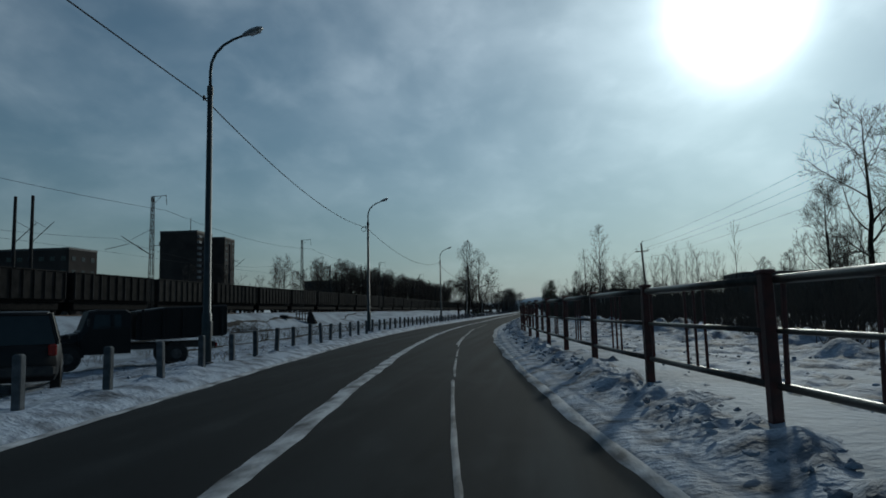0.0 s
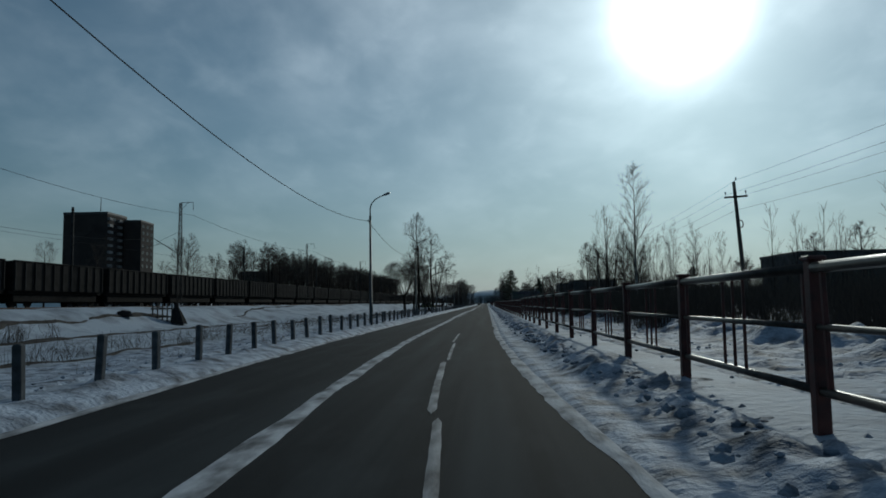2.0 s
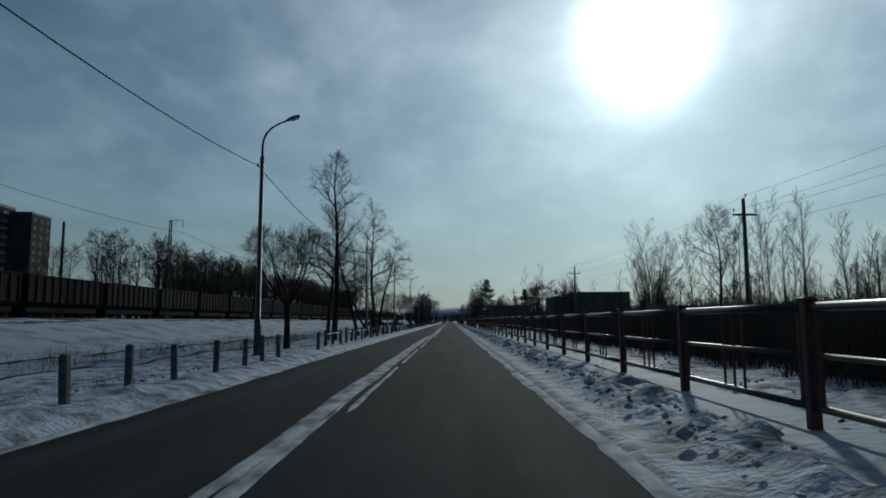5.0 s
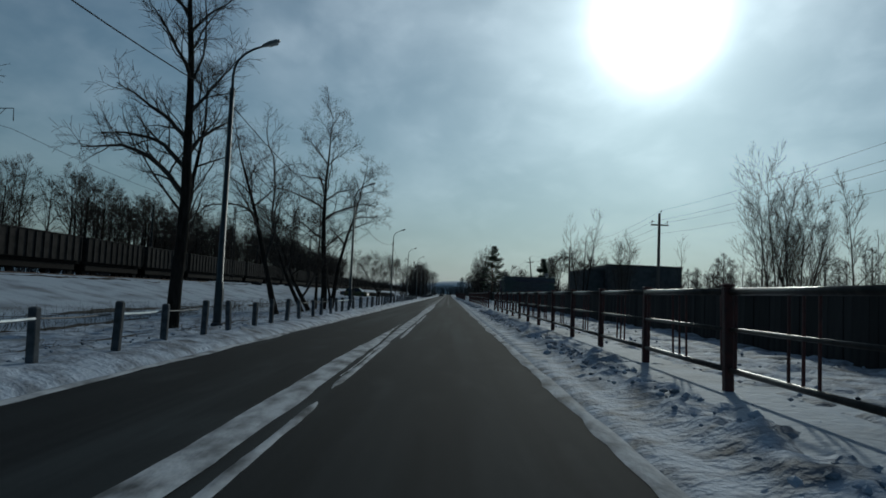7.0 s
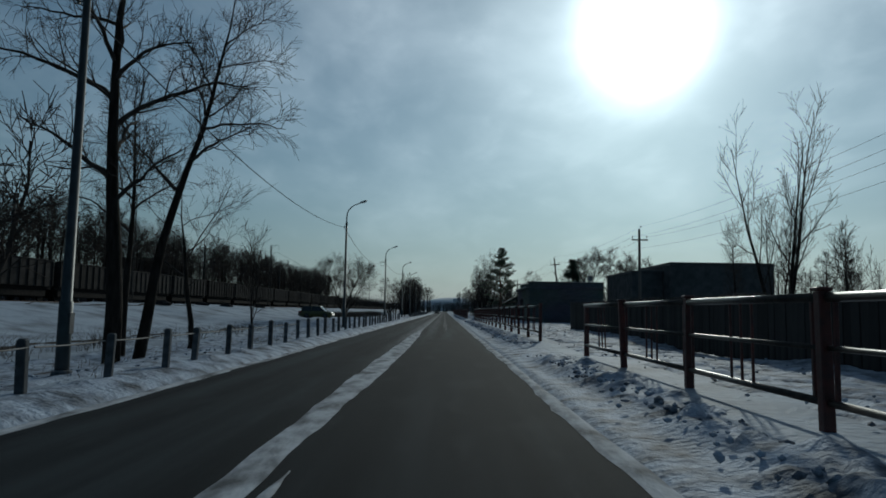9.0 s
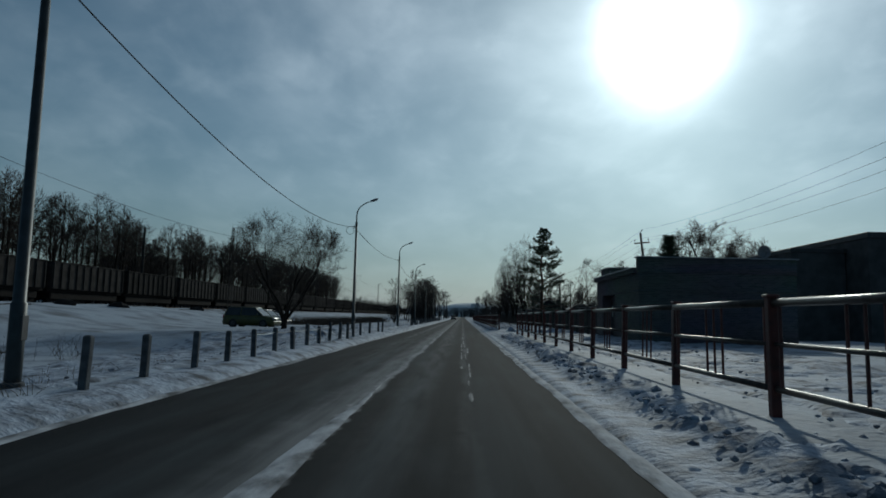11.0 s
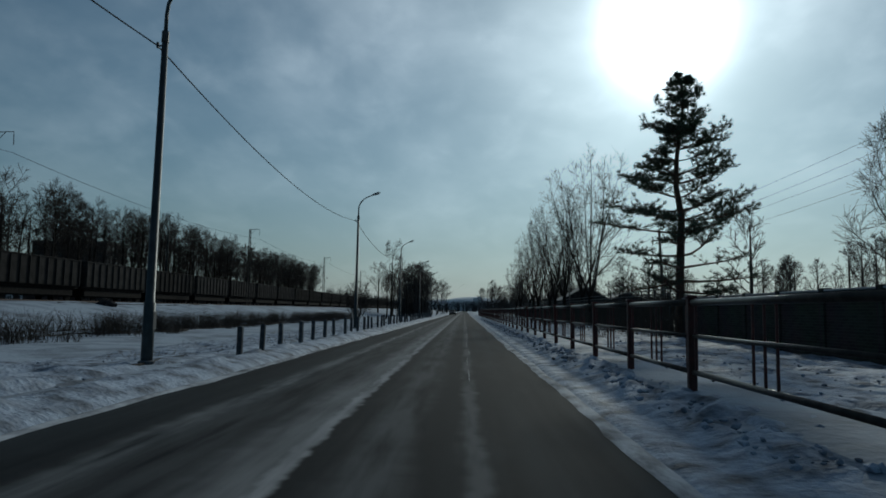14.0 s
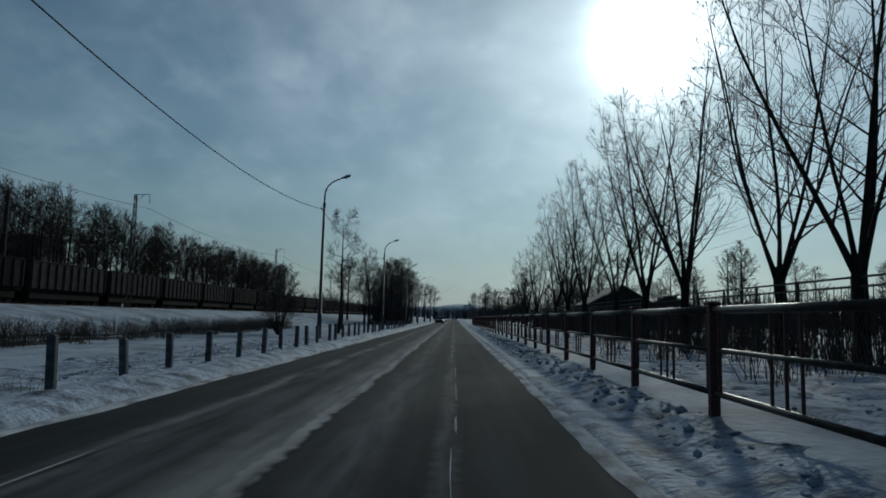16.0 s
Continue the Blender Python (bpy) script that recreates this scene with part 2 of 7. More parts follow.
PANEL = material("weathered_concrete_panel", (0.16, 0.16, 0.16), (0.085, 0.082, 0.08), 2.5, 0.92, 0.5, fine=45, spread=0.15)
STEEL = material("painted_lamp_steel", (0.040, 0.052, 0.058), (0.023, 0.030, 0.033), 5, 0.5, 0.15, metal=0.2, fine=70)
ALLOY = material("lamp_head_alloy", (0.30, 0.31, 0.32), (0.20, 0.20, 0.21), 12, 0.45, 0.1, metal=0.6)
LAMPGLASS = material("lamp_lens", (0.45, 0.46, 0.44), (0.36, 0.37, 0.36), 20, 0.15, 0.0)
CABLE = material("black_cable", (0.018, 0.018, 0.02), (0.035, 0.035, 0.037), 12, 0.9, 0.0, spec=0.05)
MASTSTEEL = material("sooty_mast_steel", (0.040, 0.040, 0.042), (0.022, 0.021, 0.021), 4, 0.8, 0.2, fine=50, spec=0.1)
GALV = material("dull_zinc_steel", (0.10, 0.10, 0.105), (0.055, 0.053, 0.052), 4, 0.6, 0.2, metal=0.3, fine=50)
GLINT_STEEL = material("glint_rail_steel", (0.55, 0.56, 0.57), (0.38, 0.38, 0.38), 4, 0.30, 0.1, metal=0.9, fine=50)
EARTH_SHADE = material("brown_earth_and_shade", (0.038, 0.033, 0.029), (0.085, 0.080, 0.078), 1.4, 0.95, 0.8, fine=12, low=.42, high=.8, spec=0.1, deep=.05)
RUST = material("rusty_iron", (0.11, 0.055, 0.035), (0.05, 0.032, 0.025), 5, 0.8, 0.4, fine=60)
BLACKIRON = material("black_iron", (0.020, 0.020, 0.022), (0.042, 0.038, 0.036), 8, 0.55, 0.2, fine=70)
WAGON = material("wagon_side_paint", (0.036, 0.033, 0.032), (0.019, 0.0175, 0.017), 1.2, 0.9, 0.3, fine=25, spread=0.35, spec=0.08)
WAGONRIB = material("wagon_rib_paint", (0.048, 0.044, 0.042), (0.028, 0.026, 0.025), 1.5, 0.9, 0.2, fine=25, spread=0.3, spec=0.08)
BOGIE = material("oily_bogie_iron", (0.020, 0.018, 0.017), (0.011, 0.010, 0.010), 5, 0.9, 0.3, spec=0.08)
BARK = material("grey_brown_bark", (0.040, 0.033, 0.028), (0.018, 0.015, 0.013), 7, 0.95, 0.9, fine=40, stretch=(1, 1, 0.25), spec=0.1)
TWIG = material("dark_bare_twigs", (0.080, 0.066, 0.058), (0.048, 0.040, 0.035), 3, 0.95, 0.0, spec=0.1)
BIRCH = material("birch_bark", (0.40, 0.38, 0.35), (0.07, 0.06, 0.055), 5, 0.9, 0.4, fine=30, stretch=(1, 1, 3), low=0.45, high=0.58)
PINEBARK = material("pine_bark", (0.13, 0.075, 0.048), (0.055, 0.038, 0.030), 6, 0.95, 0.9, fine=30, stretch=(1, 1, 0.3))
NEEDLE = material("pine_needles", (0.075, 0.100, 0.060), (0.040, 0.060, 0.038), 1.5, 0.7, 0.0)
BRUSH = material("dry_brush", (0.105, 0.085, 0.070), (0.055, 0.045, 0.038), 0.8, 0.95, 0.0, spec=0.1)
GRASS = material("dead_grass", (0.22, 0.17, 0.11), (0.11, 0.085, 0.06), 1.2, 0.95, 0.0)
WOODPOLE = material("weathered_pole_timber", (0.13, 0.11, 0.095), (0.065, 0.055, 0.048), 4, 0.9, 0.5, fine=40, stretch=(1, 1, 0.1))
CERAMIC = material("insulator_ceramic", (0.30, 0.30, 0.30), (0.22, 0.22, 0.23), 20, 0.25, 0.0)
BOARD = material("dark_fence_board", (0.062, 0.056, 0.052), (0.034, 0.031, 0.030), 2.5, 0.85, 0.4, fine=40, stretch=(1, 1, 0.15), spread=0.25, spec=0.08)
BRICKDARK = brick_material("dark_grey_brick", (0.155, 0.15, 0.155), (0.10, 0.097, 0.10), (0.22, 0.215, 0.22))
BRICKWALL = brick_material("grey_brick_wall", (0.085, 0.075, 0.070), (0.055, 0.050, 0.048), (0.10, 0.095, 0.092))
PLASTERDARK = material("dark_grey_plaster", (0.105, 0.103, 0.102), (0.065, 0.064, 0.065), 1.2, 0.9, 0.3, fine=20, spec=0.1)
TOWERWALL = material("dark_panel_block_wall", (0.060, 0.050, 0.046), (0.038, 0.033, 0.031), 0.15, 0.9, 0.1, fine=2, spec=0.1)
TOWERLIGHT = material("pale_balcony_panel", (0.24, 0.24, 0.24), (0.17, 0.17, 0.165), 0.3, 0.85, 0.1, fine=3)
ROOFFELT = material("roof_felt_with_snow", (0.55, 0.56, 0.58), (0.16, 0.16, 0.17), 0.5, 0.9, 0.3, fine=8)
ROOFMETAL = material("dark_sheet_roof", (0.06, 0.055, 0.055), (0.04, 0.038, 0.037), 2, 0.6, 0.2)
WINGLASS = material("window_glass_dark", (0.020, 0.024, 0.028), (0.030, 0.034, 0.038), 1.0, 0.08, 0.0)
CARGLASS = material("car_glass", (0.012, 0.014, 0.016), (0.02, 0.022, 0.024), 2.0, 0.05, 0.0)
CARBLACK = material("black_car_paint", (0.008, 0.0085, 0.010), (0.014, 0.014, 0.015), 1.5, 0.45, 0.02, spec=0.25)
CARGREY = material("dark_grey_car_paint", (0.024, 0.026, 0.030), (0.036, 0.038, 0.042), 1.5, 0.35, 0.02, metal=0.2)
CARYELLOW = material("yellow_green_car_paint", (0.080, 0.078, 0.012), (0.050, 0.048, 0.010), 1.5, 0.3, 0.02)
TYRE = material("tyre_rubber", (0.014, 0.014, 0.014), (0.028, 0.027, 0.026), 10, 0.9, 0.3)
RIM = material("wheel_alloy", (0.10, 0.10, 0.105), (0.06, 0.06, 0.06), 10, 0.35, 0.05, metal=0.8)
HEADLAMP = material("headlamp_lens", (0.20, 0.21, 0.22), (0.14, 0.145, 0.15), 10, 0.08, 0.0)
TAILLAMP = material("red_tail_lamp", (0.28, 0.015, 0.012), (0.20, 0.012, 0.010), 10, 0.12, 0.0)
SHEETZINC = material("frosted_sheet_zinc", (0.30, 0.32, 0.34), (0.17, 0.18, 0.19), 3, 0.45, 0.15, metal=0.3, fine=40)
PAPER = material("weathered_paper", (0.62, 0.62, 0.60), (0.45, 0.45, 0.43), 9, 0.8, 0.0)
DISH = material("satellite_dish_grey", (0.25, 0.25, 0.26), (0.17, 0.17, 0.18), 8, 0.5, 0.05)
TARP = material("dark_tarpaulin", (0.018, 0.018, 0.020), (0.034, 0.032, 0.031), 4, 1.0, 0.3, spec=0.05)
# no haze in the air: it is put into the hills' pale colour
HILL = material("haze_tinted_hills", (0.78, 0.80, 0.82), (0.68, 0.71, 0.74), 0.004, 1.0, 0.0, fine=0.02, spec=0.0)
# the town blocks carry the distance haze in their base colour too
TOWN = material("haze_tinted_town", (0.62, 0.65, 0.68), (0.48, 0.51, 0.55), 0.02, 1.0, 0.0, fine=0.1, spec=0.0, spread=0.2)
FARWOOD = material("far_bare_wood", (0.085, 0.078, 0.076), (0.050, 0.046, 0.045), 0.2, 1.0, 0.0, fine=2.0, spec=0.0)


# ---------------------------------------------------------------- mesh tools
class Shape:
    """Collects verts and faces of one part."""

    def __init__(self):
        self.v, self.f = [], []

    def add(self, verts, faces):
        n = len(self.v)
        self.v += [tuple(p) for p in verts]
        self.f += [tuple(n + i for i in q) for q in faces]
        return self

    def box(self, c, s, m=None, bevel=0.0):
        """A box of size s round c; bevel cuts its vertical edges and its top and bottom rims."""
        hx, hy, hz = s[0] / 2, s[1] / 2, s[2] / 2
        if bevel <= 0:
            pts = [Vector((x * hx, y * hy, z * hz)) for z in (-1, 1) for x, y in ((-1, -1), (1, -1), (1, 1), (-1, 1))]
            fc = [(3, 2, 1, 0), (4, 5, 6, 7), (0, 1, 5, 4), (1, 2, 6, 5), (2, 3, 7, 6), (3, 0, 4, 7)]
        else:
            b = min(bevel, hx * 0.9, hy * 0.9, hz * 0.9)

            def ring(ix, iy, z):
                return [Vector(p + (z,)) for p in ((-ix + b, -iy), (ix - b, -iy), (ix, -iy + b), (ix, iy - b), (ix - b, iy), (-ix + b, iy), (-ix, iy - b), (-ix, -iy + b))]
            pts = ring(hx - b, hy - b, -hz) + ring(hx, hy, -hz + b) + ring(hx, hy, hz - b) + ring(hx - b, hy - b, hz)
            fc = [tuple(range(7, -1, -1)), tuple(range(24, 32))]
            for k in range(3):
                for i in range(8):
                    j = (i + 1) % 8
                    fc.append((k * 8 + i, k * 8 + j, k * 8 + 8 + j, k * 8 + 8 + i))
        m = m or Matrix()
        c = Vector(c)
        return self.add([c + (m @ p) for p in pts], fc)

    def tube(self, path, radii, sides=6, cap=True):
        path = [Vector(p) for p in path]
        n = len(path)
        if not hasattr(radii, "__len__"):
            radii = [radii] * n
        d0 = (path[1] - path[0]).normalized()
        side = d0.orthogonal().normalized()
        vs, fs = [], []
        for i, p in enumerate(path):
            d = (path[min(i + 1, n - 1)] - path[max(i - 1, 0)])
            d = d.normalized() if d.length > 1e-9 else d0
            side = (side - d * side.dot(d))
            side = side.normalized() if side.length > 1e-6 else d.orthogonal().normalized()
            w = d.cross(side)
            for k in range(sides):
                a = 2 * math.pi * k / sides
                vs.append(p + (side * math.cos(a) + w * math.sin(a)) * radii[i])
        for i in range(n - 1):
            for k in range(sides):
                j = (k + 1) % sides
                fs.append((i * sides + k, i * sides + j, (i + 1) * sides + j, (i + 1) * sides + k))
        if cap:
            fs.append(tuple(range(sides - 1, -1, -1)))
            fs.append(tuple((n - 1) * sides + k for k in range(sides)))
        return self.add(vs, fs)

    def loft(self, rings, cap=True):
        n = len(rings[0])
        fs = []
        for i in range(len(rings) - 1):
            for k in range(n):
                j = (k + 1) % n
                fs.append((i * n + k, i * n + j, (i + 1) * n + j, (i + 1) * n + k))
        if cap:
            fs.append(tuple(range(n - 1, -1, -1)))
            fs.append(tuple((len(rings) - 1) * n + k for k in range(n)))
        return self.add([p for r in rings for p in r], fs)

    def mesh(self, name, mat, smooth=False):
        me = bpy.data.meshes.new(name)
        me.from_pydata(self.v, [], self.f)
        me.materials.append(mat)
        if smooth:
            me.polygons.foreach_set("use_smooth", [True] * len(me.polygons))
        me.update()
        return me


class Twigs(Shape):
    """Many thin tubes in one part, built in bulk."""

    def __init__(self):
        self.v, self.f, self.sets = [], [], {}

    def tube(self, path, radii, sides=3, cap=False):
        if not hasattr(radii, "__len__"):
            radii = [radii] * len(path)
        P, R = self.sets.setdefault((len(path), sides), ([], []))
        P.append([tuple(p) for p in path])
        R.append(list(radii))
        return self

    def mesh(self, name, mat, smooth=False):
        co, quads, base = [], [], 0
        for (n, sides), (P, R) in self.sets.items():
            P, R = np.array(P), np.array(R)
            N = len(P)
            D = np.empty_like(P)
            D[:, 1:-1] = P[:, 2:] - P[:, :-2]
            D[:, 0], D[:, -1] = P[:, 1] - P[:, 0], P[:, -1] - P[:, -2]
            D /= np.linalg.norm(D, axis=2, keepdims=True) + 1e-12
            d0 = D.mean(1)
            ref = np.where(np.abs(d0[:, 2:3]) < .8, np.array([[0., 0., 1.]]), np.array([[1., 0., 0.]]))
            ref = ref[:, None, :]
            U = ref - D * (D * ref).sum(2, keepdims=True)
            U /= np.linalg.norm(U, axis=2, keepdims=True) + 1e-12
            W = np.cross(D, U)
            a = 2 * np.pi * np.arange(sides) / sides
            V = P[:, :, None, :] + R[:, :, None, None] * (U[:, :, None, :] * np.cos(a)[None, None, :, None] + W[:, :, None, :] * np.sin(a)[None, None, :, None])
            co.append(V.reshape(-1, 3))
            idx = base + np.arange(N * n * sides).reshape(N, n, sides)
            nxt = np.roll(idx, -1, axis=2)
            quads.append(np.stack([idx[:, :-1], nxt[:, :-1], nxt[:, 1:], idx[:, 1:]], -1).reshape(-1, 4))
            base += N * n * sides
        co, quads = np.concatenate(co), np.concatenate(quads)
        me = bpy.data.meshes.new(name)
        me.vertices.add(len(co))
        me.vertices.foreach_set("co", co.astype(np.float32).ravel())
        me.loops.add(quads.size)
        me.loops.foreach_set("vertex_index", quads.astype(np.int32).ravel())
        me.polygons.add(len(quads))
        me.polygons.foreach_set("loop_start", np.arange(0, quads.size, 4, dtype=np.int32))
        me.polygons.foreach_set("loop_total", np.full(len(quads), 4, dtype=np.int32))
        me.polygons.foreach_set("use_smooth", np.full(len(quads), bool(smooth)))
        me.materials.append(mat)
        me.update(calc_edges=True)
        return me


def part(name, shape, mat, parent, label="", smooth=False):
    """One mesh object under a thing or a part; shape may be a Shape or a finished mesh."""
    ob = new(name, shape.mesh(name, mat, smooth) if isinstance(shape, Shape) else shape)
    ob.parent = parent
    return tagged(ob, label)


def thing(name, label, category, m=None, group="", kind=""):
    ob = new(name)
    ob.empty_display_size = 0.2
    ob.matrix_world = m or Matrix()
    return tagged(ob, label, category, group, kind)


def single(name, shape, mat, label, category, m=None, group="", kind="", smooth=False):
    ob = new(name, shape.mesh(name, mat, smooth) if isinstance(shape, Shape) else shape)
    if m is not None:
        ob.matrix_world = m
    return tagged(ob, label, category, group, kind)


# smooth lattice noise on arrays
def lattice(seed):
    return np.random.RandomState(seed).rand(256, 256)


def vnoise(x, y, seed=0, table={}):
    if seed not in table:
        table[seed] = lattice(seed)
    t = table[seed]
    xi, yi = np.floor(x).astype(int), np.floor(y).astype(int)
    fx, fy = x - xi, y - yi
    fx, fy = fx * fx * (3 - 2 * fx), fy * fy * (3 - 2 * fy)
    a, b = t[xi % 256, yi % 256], t[(xi + 1) % 256, yi % 256]
    c, d = t[xi % 256, (yi + 1) % 256], t[(xi + 1) % 256, (yi + 1) % 256]
    return (a * (1 - fx) + b * fx) * (1 - fy) + (c * (1 - fx) + d * fx) * fy - 0.5


def fbm(x, y, seed=0, octaves=4):
    s, amp = 0.0, 1.0
    for k in range(octaves):
        s = s + amp * vnoise(x * 2 ** k + 17 * k, y * 2 ** k + 31 * k, seed + k)
        amp *= 0.5
    return s


def sheet(name, X, Y, Z, mat, smooth=True):
    """A grid surface from three equal arrays."""
    r, c = X.shape
    co = np.stack([X, Y, Z], -1).reshape(-1, 3)
    i = np.arange(r * c).reshape(r, c)
    q = np.stack([i[:-1, :-1], i[:-1, 1:], i[1:, 1:], i[1:, :-1]], -1).reshape(-1, 4)
    me = bpy.data.meshes.new(name)
    me.from_pydata(co.tolist(), [], q.tolist())
    me.materials.append(mat)
    if smooth:
        me.polygons.foreach_set("use_smooth", [True] * len(me.polygons))
    me.update()
    return me


# ---------------------------------------------------------------- plan of the road
def bend(y):
    """Sideways shift of the road: a right-hand bend that runs out into a straight."""
    return 0.0014 * np.maximum(0.0, 57.0 - y) ** 2


def heading(y):
    """Turn about z of something that follows the road at y, radians."""
    return math.atan(2 * 0.0014 * max(0.0, 57.0 - y))


def along(s, y, z=0.0, turn=0.0):
    return Matrix.Translation((float(bend(y)) + s, y, z)) @ Matrix.Rotation(heading(y) + turn, 4, "Z")


def ramp(a, b, v):
    t = np.clip((v - a) / (b - a), 0, 1)
    return t * t * (3 - 2 * t)


def rough_edge(x, y):
    return fbm(x * 0.5, y * 0.25, 45)


def ground_height(x, y):
    x, y = np.asarray(x, float), np.asarray(y, float)
    s = x - bend(y)
    junction = ramp(200, 207, y) * (1 - ramp(236, 242, y))       # level yard beside the road
    drive = ramp(214, 217, y) * (1 - ramp(227, 230, y)) + ramp(157, 159, y) * (1 - ramp(163, 165, y))
    right = ramp(1.6, 2.1, s) * 0.04 + ramp(2.0, 3.2, s) * 0.20 * (1 - 0.6 * drive)
    ditch = ramp(5.6, 10.5, -s) * 0.58 * (1 - junction)
    foot = 18.5 + 7.5 * (1 - ramp(104, 126, y))                  # foot of the railway bank
    rise = ramp(0, 1, np.clip((-s - foot) / (32.0 - foot), 0, 1) + 0.05 * rough_edge(x, y)) * (1.45 + 0.45 * (1 - junction)) - ramp(47, 58, -s) * 0.9
    left = ramp(4.4, 4.8, -s) * 0.10 - ditch + rise
    z = np.where(s > -1.4, right, left) - 0.06 * (1 - ramp(1.5, 1.8, s)) * (1 - ramp(4.3, 4.6, -s))
    rough = np.clip(np.maximum(s - 3.4, -s - 5.5) / 4, 0, 1)
    z = z + rough * (0.16 * fbm(x * 0.35, y * 0.35, 40) + 0.09 * fbm(x * 1.3, y * 1.3, 50))
    return z + np.clip((np.abs(x) - 120) / 300, 0, 1) * 1.5 * fbm(x * 0.01, y * 0.01, 60)


def on_ground(x, y, sink=0.0):
    return float(ground_height(x, y)) - sink


# ---------------------------------------------------------------- ground, road, snow
def build_ground():
    xs = np.concatenate([np.linspace(-1600, -130, 22), np.linspace(-120, -52, 18), np.arange(-50, -16, 1.0), np.arange(-16, -3, 0.3), np.arange(-3, 1, 1.0), np.arange(1, 13, 0.3), np.linspace(13.5, 60, 40), np.linspace(70, 1600, 24)])
    ys = np.concatenate([np.linspace(-300, -30, 12), np.arange(-24, 330, 1.2), np.linspace(332, 520, 60), np.linspace(540, 2600, 40)])
    S, Y = np.meshgrid(xs, ys)
    X = S + bend(np.maximum(Y, -40)) * np.clip(1 - np.abs(S) / 400, 0, 1)
    single("ground", sheet("ground", X, Y, ground_height(X, Y), SNOW), SNOW, "open ground under trampled white snow beside the road", "ground", kind="structure")


def build_road():
    ss = np.linspace(-4.62, 1.85, 28)
    ys = np.concatenate([np.arange(-40, 60, 1.0), np.linspace(61, 500, 120), np.linspace(510, 2000, 40)])
    S, Y = np.meshgrid(ss, ys)
    Z = 0.0 * S - 0.012 * ((S + 1.4) / 3.2) ** 2
    single("road", sheet("road", S + bend(Y), Y, Z, ROAD), ROAD, "grey two-lane asphalt road dusted with frost and snow", "road", kind="structure")


def snow_strip(name, s0, width, y0, y1, seed, mat, label, rag=0.12, height=0.012, step=0.4, taper=3.0, lift=0.0):
    """A ragged strip of snow lying along the road."""
    ys = np.arange(y0, y1, step)
    cols = np.linspace(0, 1, 7)
    left = s0 - width / 2 + rag * fbm(ys * 0.5, ys * 0 + 3.3, seed) + 0.4 * rag * fbm(ys * 2.3, ys * 0, seed + 9)
    right = s0 + width / 2 + rag * fbm(ys * 0.45, ys * 0 + 8.1, seed + 20) + 0.4 * rag * fbm(ys * 2.1, ys * 0, seed + 29)
    mid, thin = (left + right) / 2, ramp(y0, y0 + taper, ys) * (1 - ramp(y1 - taper, y1, ys))
    left, right = mid + (left - mid) * thin, mid + (right - mid) * thin
    right = np.maximum(right, left + 0.012)
    S = left[:, None] * (1 - cols) + right[:, None] * cols
    Y = ys[:, None] + 0 * S
    road_z = -0.012 * ((S + 1.4) / 3.2) ** 2
    Z = road_z + 0.005 + lift + height * np.sin(np.pi * cols)[None, :] * (1 + 0.6 * fbm(S * 3, Y * 1.5, seed + 40))
    single(name, sheet(name, S + bend(Y), Y, Z, mat), mat, label, "snow", kind="structure")


def build_bank():
    """The ploughed ridge between the lane and the footway: lumps, clods and boot holes."""
    ss, ys = np.arange(1.62, 3.85, 0.08), np.arange(-3, 320, 0.09)
    S, Y = np.meshgrid(ss, ys)
    drive = ramp(213.5, 216, Y) * (1 - ramp(228, 230.5, Y)) + ramp(157, 159, Y) * (1 - ramp(163.5, 165.5, Y))
    X = S + bend(Y)
    toe = ramp(1.62, 1.75, S) * 0.05
    ridge = ramp(2.0, 2.65, S + 0.25 * fbm(Y * 0.4, Y * 0, 70)) * (1 - 0.45 * ramp(2.8, 3.6, S))
    lump = 0.22 * np.maximum(0, fbm(X * 1.7, Y * 1.3, 71, 2) + 0.02) + 0.17 * np.maximum(0, fbm(X * 4.2, Y * 3.4, 75, 2) - .02) + 0.07 * fbm(X * 6.2, Y * 5.4, 79, 1)
    holes = -0.10 * ramp(0.17, 0.34, vnoise(X * 2.6, Y * 2.2, 90)) * ramp(2.5, 2.9, S)
    calm = 1 - 0.75 * ramp(229, 240, Y) * (1 - ramp(300, 320, Y)) * 0.5
    Z = toe + (ridge * (0.13 + lump * calm) + holes) * (1 - 0.85 * drive) + 0.05 * drive * ramp(1.7, 2.4, S)
    edge = ramp(3.45, 3.85, S)
    Z = Z * (1 - edge) + (ground_height(X, Y) - 0.05) * edge
    single("snow_bank", sheet("snow_bank", X, Y, Z, BANK), BANK, "lumpy ploughed snow bank with dirty clods along the lane", "snow", kind="structure")
    ss, ys = np.arange(-5.6, -4.33, 0.11), np.arange(-3, 330, 0.14)
    S, Y = np.meshgrid(ss, ys)
    X = S + bend(Y)
    Z = ramp(4.33, 4.62, -S) * 0.10 + ramp(4.6, 5.0, -S) * (0.06 + 0.16 * np.maximum(0, fbm(X * 2.2, Y * 1.7, 171, 3))) - 0.04 * (1 - ramp(4.30, 4.45, -S))
    edge = ramp(5.25, 5.6, -S)
    Z = Z * (1 - edge) + (ground_height(X, Y) - 0.05) * edge
    single("snow_verge", sheet("snow_verge", X, Y, Z, BANK), BANK, "low snow verge with dirty clods under the bollards", "snow", kind="structure")


